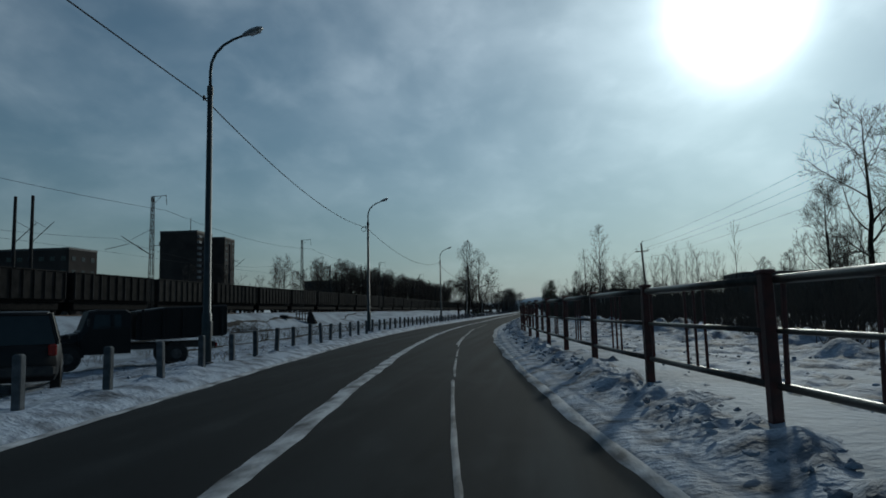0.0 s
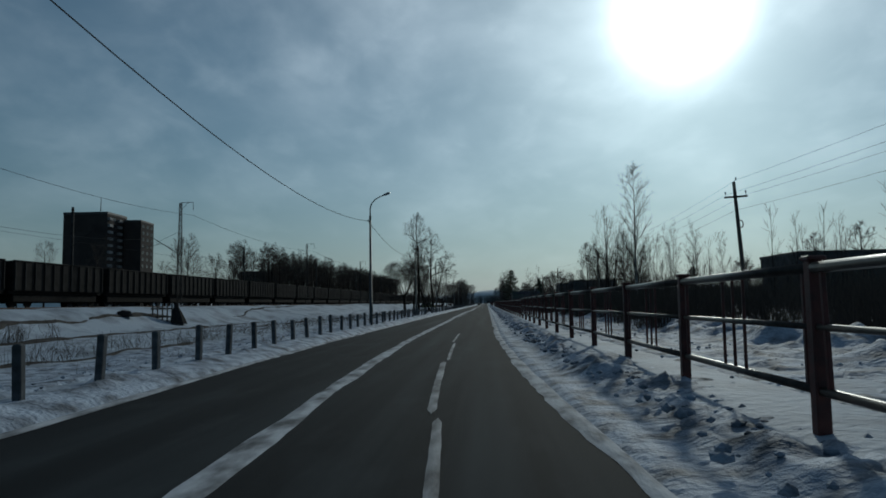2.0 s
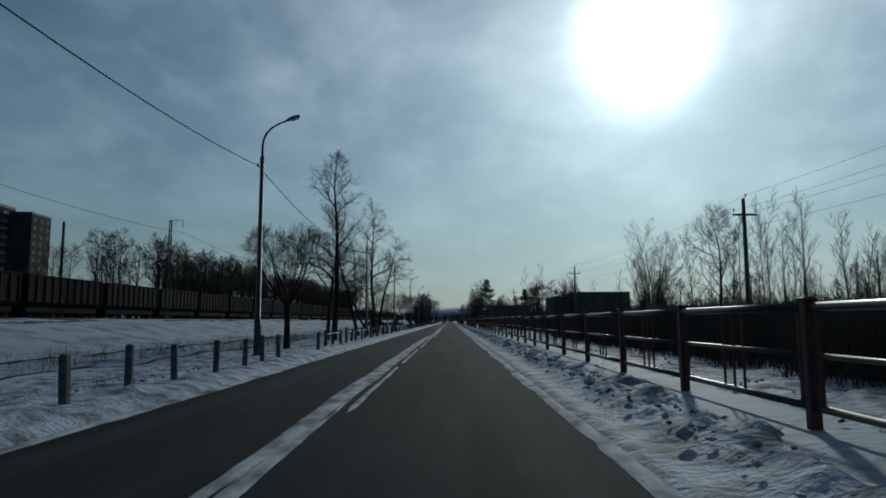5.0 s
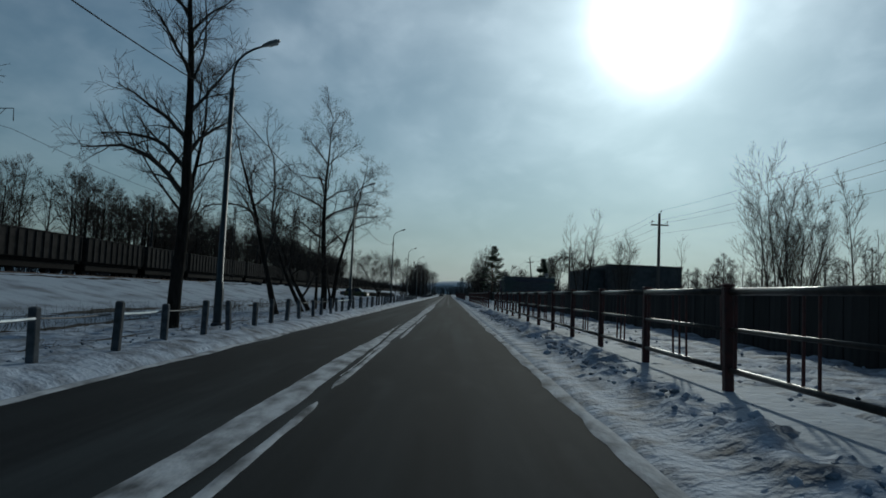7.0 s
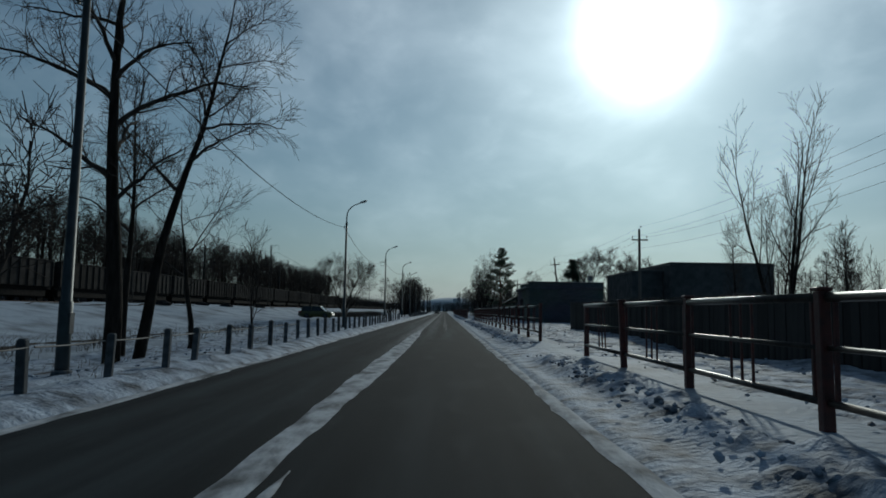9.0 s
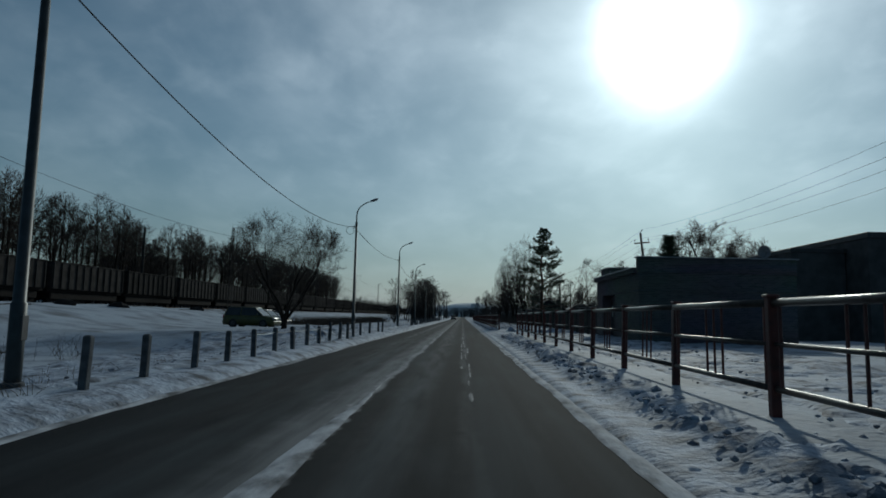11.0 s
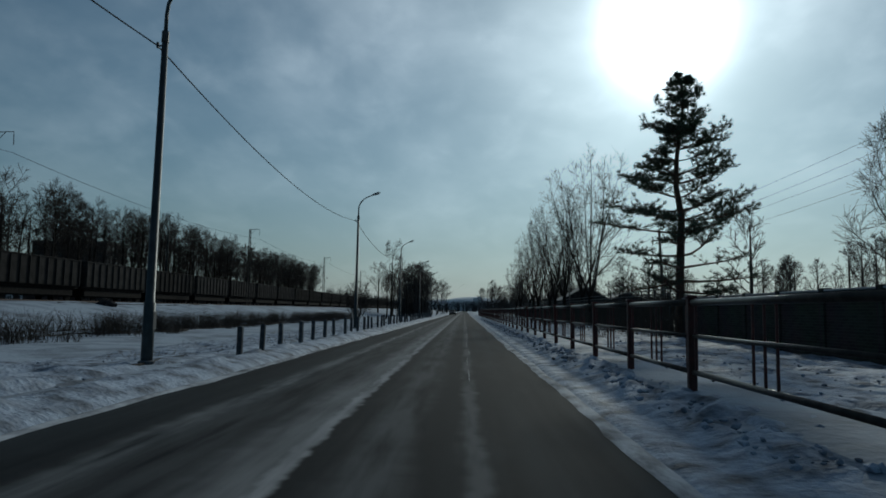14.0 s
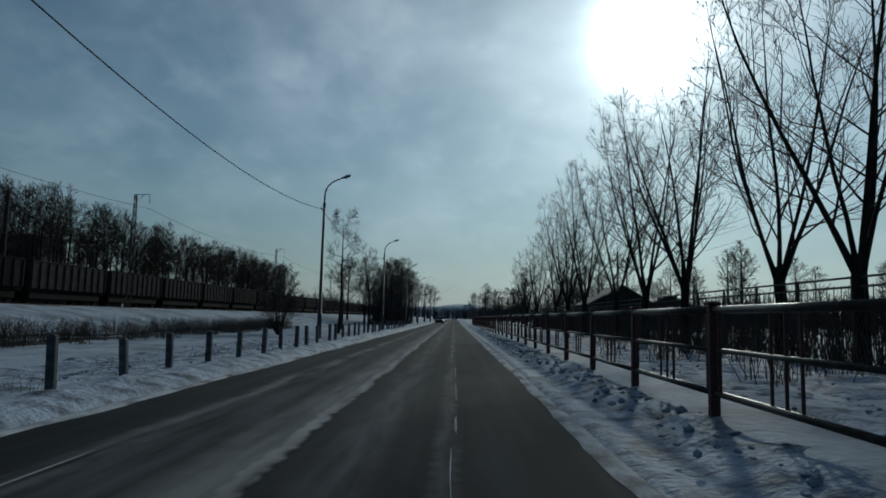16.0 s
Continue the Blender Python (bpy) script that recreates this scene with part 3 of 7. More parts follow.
def build_footway():
    """Trodden snow of the footway behind the fence, with boot holes and ruts."""
    for name, s0, s1, y0, y1, lab in (("footway_snow", 3.7, 9.6, -3, 300, "trampled footway snow with boot prints"), ("yard_snow", -13.0, -5.5, 0, 300, "rutted snow with dirty tracks between verge and ditch")):
        near = name == "footway_snow"
        ss, ys = np.arange(s0, s1, .12 if near else .16), np.arange(y0, y1, .15 if near else .2)
        S, Y = np.meshgrid(ss, ys)
        X = S + bend(Y)
        Z = ground_height(X, Y) + .03
        pr = vnoise(X * 2.4, Y * 1.9, 91 if near else 93)
        Z -= (.11 if near else .07) * ramp(.15, .36, pr)
        Z += .07 * np.maximum(0, fbm(X * 1.7, Y * 1.4, 95, 3)) + .03 * fbm(X * 6, Y * 5, 99, 2)
        if near:                                             # heaped spoil at the foot of the shrubs
            Z += ramp(6.3, 7.6, S) * (1 - ramp(82, 90, Y)) * (.62 * np.maximum(0, fbm(X * 1.0, Y * .7, 195, 3) + .08) + .22 * np.maximum(0, fbm(X * 2.6, Y * 2.1, 196, 2)))
            Z -= .075 * ramp(.20, .30, vnoise(X * 4.4, Y * 3.0, 191)) * (1 - ramp(6.3, 7.0, S))
        else:                                                # thrown-up clods along the yard
            churn = ramp(203, 209, Y) * (1 - ramp(232, 238, Y)) * ramp(5.5, 6.2, -S) * (1 - ramp(9.5, 11.5, -S))
            Z += churn * (.34 * np.maximum(0, fbm(X * 2.0, Y * 1.3, 197, 3)) + .16 * np.maximum(0, fbm(X * 4.6, Y * 3.6, 198, 2)))
        edge = np.maximum(ramp(s1 - .5, s1, S), 1 - ramp(s0, s0 + .35, S))
        Z -= .12 * edge
        single(name, sheet(name, X, Y, Z, BANK), BANK, lab, "snow", kind="structure")


def build_clods():
    """Loose lumps of dirty snow thrown on both verges: too many to count."""
    rnd = random.Random(5)
    sh = Shape()
    ico = [Vector(p).normalized() for p in ((0, 0, 1), (.9, 0, .4), (.28, .85, .4), (-.72, .53, .4), (-.72, -.53, .4), (.28, -.85, .4), (.72, .53, -.4), (-.28, .85, -.4), (-.9, 0, -.4), (-.28, -.85, -.4), (.72, -.53, -.4), (0, 0, -1))]
    fc = [(0, 1, 2), (0, 2, 3), (0, 3, 4), (0, 4, 5), (0, 5, 1), (1, 6, 2), (2, 7, 3), (3, 8, 4), (4, 9, 5), (5, 10, 1), (6, 7, 2), (7, 8, 3), (8, 9, 4), (9, 10, 5), (10, 6, 1), (11, 7, 6), (11, 8, 7), (11, 9, 8), (11, 10, 9), (11, 6, 10)]
    for _ in range(11000):
        y = rnd.uniform(2, 300)
        pick = rnd.random()
        if pick < 0.30:                                      # thin scatter over the trodden strips
            s = rnd.uniform(3.6, 7.2) if rnd.random() < .6 else -rnd.uniform(5.6, 11.0) if 196 < y < 240 else -rnd.uniform(5.6, 8.0)
            r = rnd.uniform(.012, .040)
            x = float(bend(y)) + s
            c = Vector((x, y, on_ground(x, y) + .05))
            sh.add([c + Vector((p.x * rnd.uniform(.7, 1.4), p.y, p.z * .7)) * r * rnd.uniform(.8, 1.25) for p in ico], fc)
            continue
        if pick < 0.78:
            s = rnd.gauss(2.75, 0.38)
            if not 1.95 < s < 4.2 or 158 < y < 164 or 215 < y < 229:
                continue
            z = 0.20 if s < 3.4 else 0.22
        else:
            s = rnd.gauss(-5.6, 0.45)
            z = 0.08
            if s > -4.9:
                continue
        r = rnd.uniform(0.015, 0.055) * (1.7 if rnd.random() < 0.06 else 1)
        c = Vector((float(bend(y)) + s, y, z))
        sx, sy, sz = rnd.uniform(.7, 1.4), rnd.uniform(.7, 1.4), rnd.uniform(.5, .9)
        sh.add([c + Vector((p.x * sx, p.y * sy, p.z * sz)) * r * rnd.uniform(0.8, 1.25) for p in ico], fc)
    single("snow_clods", sh, BANK, "loose dirty clods of snow scattered over both verges", "snow", kind="stuff")


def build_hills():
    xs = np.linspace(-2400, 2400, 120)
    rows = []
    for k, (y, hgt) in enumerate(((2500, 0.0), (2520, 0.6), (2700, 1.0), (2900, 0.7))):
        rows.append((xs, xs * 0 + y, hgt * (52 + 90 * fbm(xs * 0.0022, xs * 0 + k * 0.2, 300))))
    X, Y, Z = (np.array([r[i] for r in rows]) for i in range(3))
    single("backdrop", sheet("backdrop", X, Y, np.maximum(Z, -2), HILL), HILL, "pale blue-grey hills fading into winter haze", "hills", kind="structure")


build_ground()
build_road()
build_bank()
build_hills()
snow_strip("centre_snow", -1.57, 0.26, -30, 80, 200, PACKED, "ragged strip of packed snow along the road centre", rag=0.07, taper=22)
snow_strip("centre_snow", -1.60, 0.30, 50, 92, 208, PACKED, "ragged strip of packed snow along the road centre", rag=0.06, taper=14, lift=.002)
snow_strip("centre_snow", -1.76, 0.37, 78, 136, 210, PACKED, "broad strip of packed snow along the road centre", rag=0.06, taper=14, lift=.004)
snow_strip("centre_snow", -1.48, 0.32, 120, 160, 214, PACKED, "ragged strip of packed snow along the road centre", rag=0.06, taper=14, lift=.005)
snow_strip("centre_snow", -1.45, 0.50, 140, 188, 212, PACKED, "broad strip of packed snow along the road centre", rag=0.08, taper=16, lift=.006)
for k, (s0, ya, yb) in enumerate(((-1.42, 88, 97), (-1.42, 98.2, 108), (-1.38, 109, 118), (-1.40, 118.8, 127), (-1.22, 128, 136), (-1.20, 136.6, 147))):
    snow_strip("centre_snow", s0, 0.10, ya, yb, 700 + 31 * k, PACKED, "thin broken line of snow beside the road centre strip", rag=0.03, taper=.6, step=.2, lift=.002)
rnd = random.Random(77)
for s0, y0, y1, wide, gap in ((.12, -20, 24, .06, .5), (.04, 24, 57, .09, .3), (.12, 184, 204, .05, 1.1), (-.04, 190, 203, .045, 1.6), (.05, 204, 222, .05, 2.2), (.10, 236, 300, .02, 1.1), (-3.05, 246, 264, .04, 1.2)):
    y = y0
    while y < y1:
        ln = rnd.uniform(.9, 4.0) if gap > 1 else rnd.uniform(3, 9)
        snow_strip("lane_snow", s0 + rnd.gauss(0, .03), wide * rnd.uniform(.6, 1.3), y, y + ln, rnd.randint(1, 900), THIN, "thin broken line of blown snow in the lane", rag=.018, height=.005, step=.1, taper=.35)
        y += ln + gap * rnd.uniform(.3, 1.6)
snow_strip("edge_snow", 1.58, 0.26, -30, 420, 260, PACKED, "white snow edge between lane and bank", rag=0.10, height=0.02)
snow_strip("edge_snow", -4.36, 0.22, -30, 420, 270, PACKED, "white snow edge of the far lane", rag=0.10, height=0.02)
build_clods()
build_footway()


def windrow(name, xa, ya, xb, yb, width, height, seed, label):
    """A low ridge of snow left by the plough, between two points."""
    u = np.linspace(0, 1, 90)
    v = np.linspace(-1, 1, 19)
    U, V = np.meshgrid(u, v)
    dx, dy = xb - xa, yb - ya
    ln = math.hypot(dx, dy)
    wob = .35 * fbm(U * 5, U * 0, seed)
    X = xa + dx * U + dy / ln * (V * width / 2 + wob)
    Y = ya + dy * U - dx / ln * (V * width / 2 + wob)
    env = np.clip(1 - V ** 2, 0, 1) ** 1.3 * ramp(0, .12, U) * (1 - ramp(.88, 1, U))
    Z = ground_height(X, Y) + .02 - .08 * V ** 4 + env * height * (.75 + .9 * fbm(X * 1.6, Y * 1.6, seed + 3) + .4 * fbm(X * 5, Y * 5, seed + 7))
    single(name, sheet(name, X, Y, Z, BANK), BANK, label, "snow", kind="structure")


windrow("snow_windrow", 3.3, 226.4, 9.0, 223.4, 1.5, .34, 810, "low ploughed ridge of snow across the side drive")
windrow("snow_windrow", -7.2, 206.0, -6.6, 213.0, 1.6, .30, 820, "low ploughed ridge of snow along the yard entrance")


def earth_shade_patch(x_of_y, width, y0, y1, seed, label, rag=.8):
    """A ragged dark streak lying on the ground: bare earth where the snow has gone, in the yard painted shade."""
    ys = np.arange(y0, y1, .5)
    cols = np.linspace(-1, 1, 9)
    half = np.maximum(.02, width * (.5 + fbm(ys * .18, ys * 0, seed)) * ramp(y0, y0 + 3, ys) * (1 - ramp(y1 - 3, y1, ys)))
    mid = np.array([x_of_y(v) for v in ys]) + rag * fbm(ys * .12, ys * 0 + 5, seed + 3)
    X = mid[:, None] + half[:, None] * cols
    X = X + .12 * fbm(X * 3, (ys * 1.5)[:, None] + 0 * X, seed + 6)
    Y = ys[:, None] + 0 * X
    Z = ground_height(X, Y) + .05 - .10 * cols[None, :] ** 4
    single("earth_and_shade_streak", sheet("earth_and_shade_streak", X, Y, Z, EARTH_SHADE), EARTH_SHADE, label, "earth", kind="structure")


# the four at -6.3 to -10.4 past y 200 are shadow painted as streaks
for k, (s, w, y0, y1) in enumerate(((-24.5, 1.7, 34, 70), (-24.6, .7, 66, 96), (-23.8, .35, 76, 108), (-19.0, .45, 84, 112), (-18.5, 1.1, 112, 160), (-17.2, .6, 150, 200), (-20.0, 1.0, 238, 300), (-21.5, .7, 255, 330), (-13.8, .5, 28, 64), (-13.2, .35, 95, 140), (9.3, .8, 4, 60), (9.6, 1.2, 55, 118), (-6.3, .35, 205, 240), (-7.4, .55, 203, 236), (-8.9, .5, 206, 232), (-10.4, .5, 204, 222), (-7.0, .3, 108, 150), (-8.2, .4, 140, 200))):
    earth_shade_patch(lambda v, s=s: float(bend(v)) + s, w, y0, y1, 500 + 9 * k, "bare brown earth showing through the snow")
for k in range(7):
    earth_shade_patch(lambda v, k=k: -28.6 - .25 * k, .55, 20 + 42 * k, 50 + 42 * k, 620 + 9 * k, "bare brown earth on the shoulder of the railway bank", 1.4)


# ---------------------------------------------------------------- trees
def grow(rnd, tubes, p, d, length, r, depth, spec, room=None):
    """One limb and all that grows from it. spec: per depth (segments, wobble, lift, children, child length, spread degrees, first child at).
    room: says how far out of the crown's outline a point lies; limbs end there."""
    seg, wob, lift, kids, ratio, spread, first = spec[min(depth, len(spec) - 1)]
    last = depth >= len(spec) - 1
    pts, dirs = [p.copy()], [d.copy()]
    reach = (1.0, .95, 1.0, 1.04, 1.08, 1.1)[depth] * rnd.uniform(.90, 1.05)
    for i in range(seg):
        d = (d + Vector((rnd.gauss(0, wob), rnd.gauss(0, wob), rnd.gauss(0, wob) + lift))).normalized()
        p = p + d * (length / seg)
        if room and room(p) > reach and p.z > pts[-1].z - .3:
            if i:
                break
            if depth:
                p = pts[-1] + d * (length / seg) * .35
                if room(p) > reach * 1.06:
                    return
        pts.append(p.copy())
        dirs.append(d.copy())
    seg = len(pts) - 1
    rad = [r * (1 - (0.94 if depth == 0 else 0.72 if not last else 0.6) * i / seg) for i in range(seg + 1)]
    tubes.append((depth, pts, rad))
    if last:
        return
    turn = rnd.uniform(0, 2 * math.pi)
    for k in range(kids):
        t = first + (1 - first) * (k + rnd.random() * 0.8) / kids
        i = min(int(t * seg), seg - 1)
        u = t * seg - i
        base = pts[i].lerp(pts[i + 1], min(u, 1))
        axis = dirs[i + 1]
        side = axis.orthogonal().normalized()
        turn = (turn + 2.4 + rnd.gauss(0, .5)) % (2 * math.pi)
        side = Matrix.Rotation(turn, 3, axis) @ side
        a = radians(spread * rnd.uniform(0.65, 1.3))
        cd = (axis * math.cos(a) + side * math.sin(a)).normalized()
        cr = min(max(rad[i] * rnd.uniform(0.32, 0.54), 0.004), (1.0, 0.12, 0.040, 0.016, 0.009, 0.008)[depth + 1])
        cl = max(length * ratio * rnd.uniform(0.6, 1.15) * (1.15 - 0.55 * t), (0, 0, 0.5, 0.42, 0.40, 0.3)[depth + 1] * rnd.uniform(0.6, 1.2))
        grow(rnd, tubes, base, cd, cl, cr, depth + 1, spec, room)


SPECS = {
    # segments, wobble, lift, children, child length, spread, first child
    "spreading": [(6, .08, .05, 8, .78, 55, .32), (6, .12, .07, 6, .55, 44, .25), (4, .12, .07, 5, .5, 38, .2), (3, .10, .05, 4, .7, 26, .1), (1, .10, .04, 0, 0, 0, 0)],
    "tall": [(9, .06, .06, 15, .36, 52, .30), (5, .13, .11, 6, .50, 42, .2), (4, .12, .08, 4, .55, 36, .2), (3, .10, .04, 4, .7, 26, .1), (1, .10, .03, 0, 0, 0, 0)],
    "crown": [(8, .10, .08, 9, .46, 46, .26), (6, .12, .09, 6, .50, 40, .30), (4, .12, .09, 5, .55, 36, .25), (3, .11, .07, 3, .75, 28, .1), (1, .10, .02, 0, 0, 0, 0)],
    "limbed": [(9, .06, .05, 12, .42, 56, .26), (6, .15, .09, 7, .48, 42, .25), (4, .14, .08, 4, .55, 36, .2), (3, .10, .05, 4, .75, 26, .1), (1, .10, .0, 0, 0, 0, 0)],
    "bold": [(10, .05, .03, 7, .26, 48, .50), (6, .14, .05, 6, .44, 46, .2), (4, .16, .07, 4, .52, 40, .2), (3, .14, .04, 3, .7, 32, .1), (1, .12, .0, 0, 0, 0, 0)],
    "slim": [(10, .02, .05, 30, .23, 38, .14), (5, .06, .12, 6, .50, 30, .2), (3, .07, .05, 5, .6, 26, .1), (1, .08, .0, 0, 0, 0, 0)],
    "poplar": [(9, .04, .08, 14, .30, 48, .10), (5, .07, .11, 5, .46, 36, .2), (4, .08, .06, 4, .6, 28, .1), (1, .08, .02, 0, 0, 0, 0)],
    "birch": [(10, .03, .05, 28, .20, 42, .24), (5, .08, .10, 6, .46, 32, .2), (3, .08, .02, 5, .6, 26, .1), (1, .08, -.04, 0, 0, 0, 0)],
    "stem": [(8, .04, .10, 14, .34, 34, .22), (5, .06, .14, 6, .46, 30, .2), (3, .07, .09, 5, .6, 24, .1), (1, .08, .04, 0, 0, 0, 0)],
    "sparse": [(8, .04, .09, 10, .34, 36, .25), (5, .07, .13, 5, .46, 32, .2), (3, .08, .08, 3, .6, 26, .1), (1, .08, .04, 0, 0, 0, 0)],
    "row": [(5, .06, .06, 12, .50, 46, .40), (4, .12, .15, 7, .45, 42, .25), (2, .12, .10, 5, .62, 36, .15), (1, .12, .03, 0, 0, 0, 0)],
    "belt": [(5, .05, .06, 12, .46, 48, .24), (3, .10, .12, 7, .54, 40, .2), (1, .12, .05, 5, .5, 34, .2), (1, .12, .05, 0, 0, 0, 0)],
    "sapling": [(5, .03, .10, 12, .26, 24, .15), (3, .06, .16, 4, .6, 24, .2), (1, .08, .06, 0, 0, 0, 0)],
    "willow": [(7, .06, .06, 12, .40, 38, .26), (5, .08, .08, 6, .5, 32, .2), (4, .08, .06, 5, .6, 26, .1), (1, .1, .0, 0, 0, 0, 0)],
    "bush": [(5, .10, .08, 8, .5, 40, .15), (4, .16, .06, 5, .5, 40, .2), (1, .2, .03, 0, 0, 0, 0)],
}


def bough(rnd, tubes, stem, radii, z, azimuth, rise, end, length, spec, room):
    """A long main limb that leaves the stem at height z and bends from one rise to another, degrees."""
    i = next((k for k in range(len(stem) - 1) if stem[k + 1].z >= z), len(stem) - 2)
    u = min(1, max(0, (z - stem[i].z) / (stem[i + 1].z - stem[i].z)))
    p, r = stem[i].lerp(stem[i + 1], u), radii[i] + (radii[i + 1] - radii[i]) * u
    r = max(min(r * .62, .028 + .019 * length), .03)
    n = 9
    pts, dirs = [p.copy()], []
    for k in range(n):
        e, a = radians(rise + (end - rise) * k / (n - 1) + rnd.gauss(0, 7)), radians(azimuth + rnd.gauss(0, 9))
        d = Vector((math.cos(a) * math.cos(e), math.sin(a) * math.cos(e), math.sin(e)))
        p = p + d * length / n
        pts.append(p.copy())
        dirs.append(d)
    rad = [r * (1 - .80 * k / n) for k in range(n + 1)]
    tubes.append((1, pts, rad))
    turn = rnd.uniform(0, 6.28)
    kids = int(length * 3.0) + 3
    for k in range(kids):
        t = .16 + .84 * (k + .7 * rnd.random()) / kids
        i = min(int(t * n), n - 1)
        turn += 2.4 + rnd.gauss(0, .4)
        side = Matrix.Rotation(turn, 3, dirs[i]) @ dirs[i].orthogonal().normalized() + Vector((0, 0, .35))
        a = radians(50 * rnd.uniform(.7, 1.25))
        grow(rnd, tubes, pts[i].lerp(pts[i + 1], t * n - i), (dirs[i] * math.cos(a) + side * math.sin(a)).normalized(), (.45 + .26 * length * (1.15 - .7 * t)) * rnd.uniform(.7, 1.3), max(rad[i] * .42, .012), 2, spec, room)


def tree_meshes(seed, height, r, style, stems=1, lean=(0, 0), fan=0.0, twig=0.0055, butt=0.0, dome=None, boughs=()):
    rnd = random.Random(seed)
    tubes = []

    def room(q):
        cx, cz, rx, rz = dome
        dx, dz = q.x - cx * q.z / cz, q.z - cz
        return math.sqrt((dx * dx + q.y * q.y) / rx ** 2 + (dz / rz) ** 2) if dz > 0 else math.hypot(dx, q.y) / rx + max(0, -dz / rz - 1)
    for k in range(stems):
        a = 2 * math.pi * (k + rnd.random() * 0.6) / stems
        o = Vector((math.cos(a), math.sin(a), 0)) * (r * 0.8 if stems > 1 else 0) + Vector((0, 0, butt))
        f = fan * rnd.uniform(0.5, 1.2)
        d = Vector((lean[0] + math.cos(a) * f, lean[1] + math.sin(a) * f, 1)).normalized()
        grow(rnd, tubes, o, d, (height - butt) * (rnd.uniform(0.78, 1.0) if stems > 1 else 1.0), r * (rnd.uniform(0.55, 0.8) if stems > 1 else 1.0), 0, SPECS[style], room if dome else None)
    if stems == 1:                                   # keep the top over the foot
        end = tubes[0][1][-1] if tubes[0][0] == 0 else [q for q in tubes if q[0] == 0][0][1][-1]
        off = Vector((end.x - lean[0] * end.z, end.y - lean[1] * end.z, 0)) / end.z
        for _d, pts, _r in tubes:
            for q in pts:
                q -= off * q.z
    if boughs:
        stem = next(q for q in tubes if q[0] == 0)
        for row in boughs:
            bough(rnd, tubes, stem[1], stem[2], *row, SPECS[style], None)
    trunk, crown = Shape(), Twigs()
    if butt:                                         # one thick bole that splits into the stems
        j = Vector((rnd.gauss(0, .06), rnd.gauss(0, .06), 0))
        trunk.tube([(0, 0, -.4), (0, 0, .15), j + Vector((0, 0, butt * .55)), (0, 0, butt - .15), (0, 0, butt + .15), (0, 0, butt + .36), (0, 0, butt + .44)], [r * 2.3, r * 1.8, r * 1.5, r * 1.5, r * 1.45, r * .9, r * .2], 10)
    for depth, pts, rad in tubes:
        if depth == 0:
            pts = [pts[0] - (pts[1] - pts[0]).normalized() * .1 - Vector((0, 0, .4))] + pts
            rad = [rad[0] * 1.35, rad[0] * (1.25 if butt else 1.0)] + rad[1:]
            trunk.tube(pts, [max(x, 0.012) for x in rad], 8)
        else:
            crown.tube(pts, [max(x, twig) for x in rad], (6, 6, 4, 3, 3, 3)[depth], cap=False)
    if stems == 1 and style in ("spreading", "tall"):
        for k in range(5):                           # root flare
            a = k * 1.257 + rnd.random()
            trunk.tube([(math.cos(a) * r * 2.0, math.sin(a) * r * 2.0, -0.25), (math.cos(a) * r * 0.75, math.sin(a) * r * 0.75, 0.12), (math.cos(a) * r * 0.25, math.sin(a) * r * 0.25, 0.6)], [r * .25, r * .42, r * .2], 5)
    return trunk, crown


def plant(x, y, seed, height, r, style, label, stems=1, lean=(0, 0), fan=0.0, twig=0.0050, butt=0.0, bark=None, group="", name="bare_tree", tilt=0.0, dome=None, boughs=()):
    trunk, crown = tree_meshes(seed, height, r, style, stems, lean, fan, twig, butt, dome, boughs)
    t = thing(name, label, "tree", Matrix.Translation((x, y, on_ground(x, y))) @ Matrix.Rotation(radians(tilt), 4, "Y"), group)
    part("trunk", trunk, bark or BARK, t, smooth=True)
    part("crown", crown, TWIG, t, smooth=True)
    return t


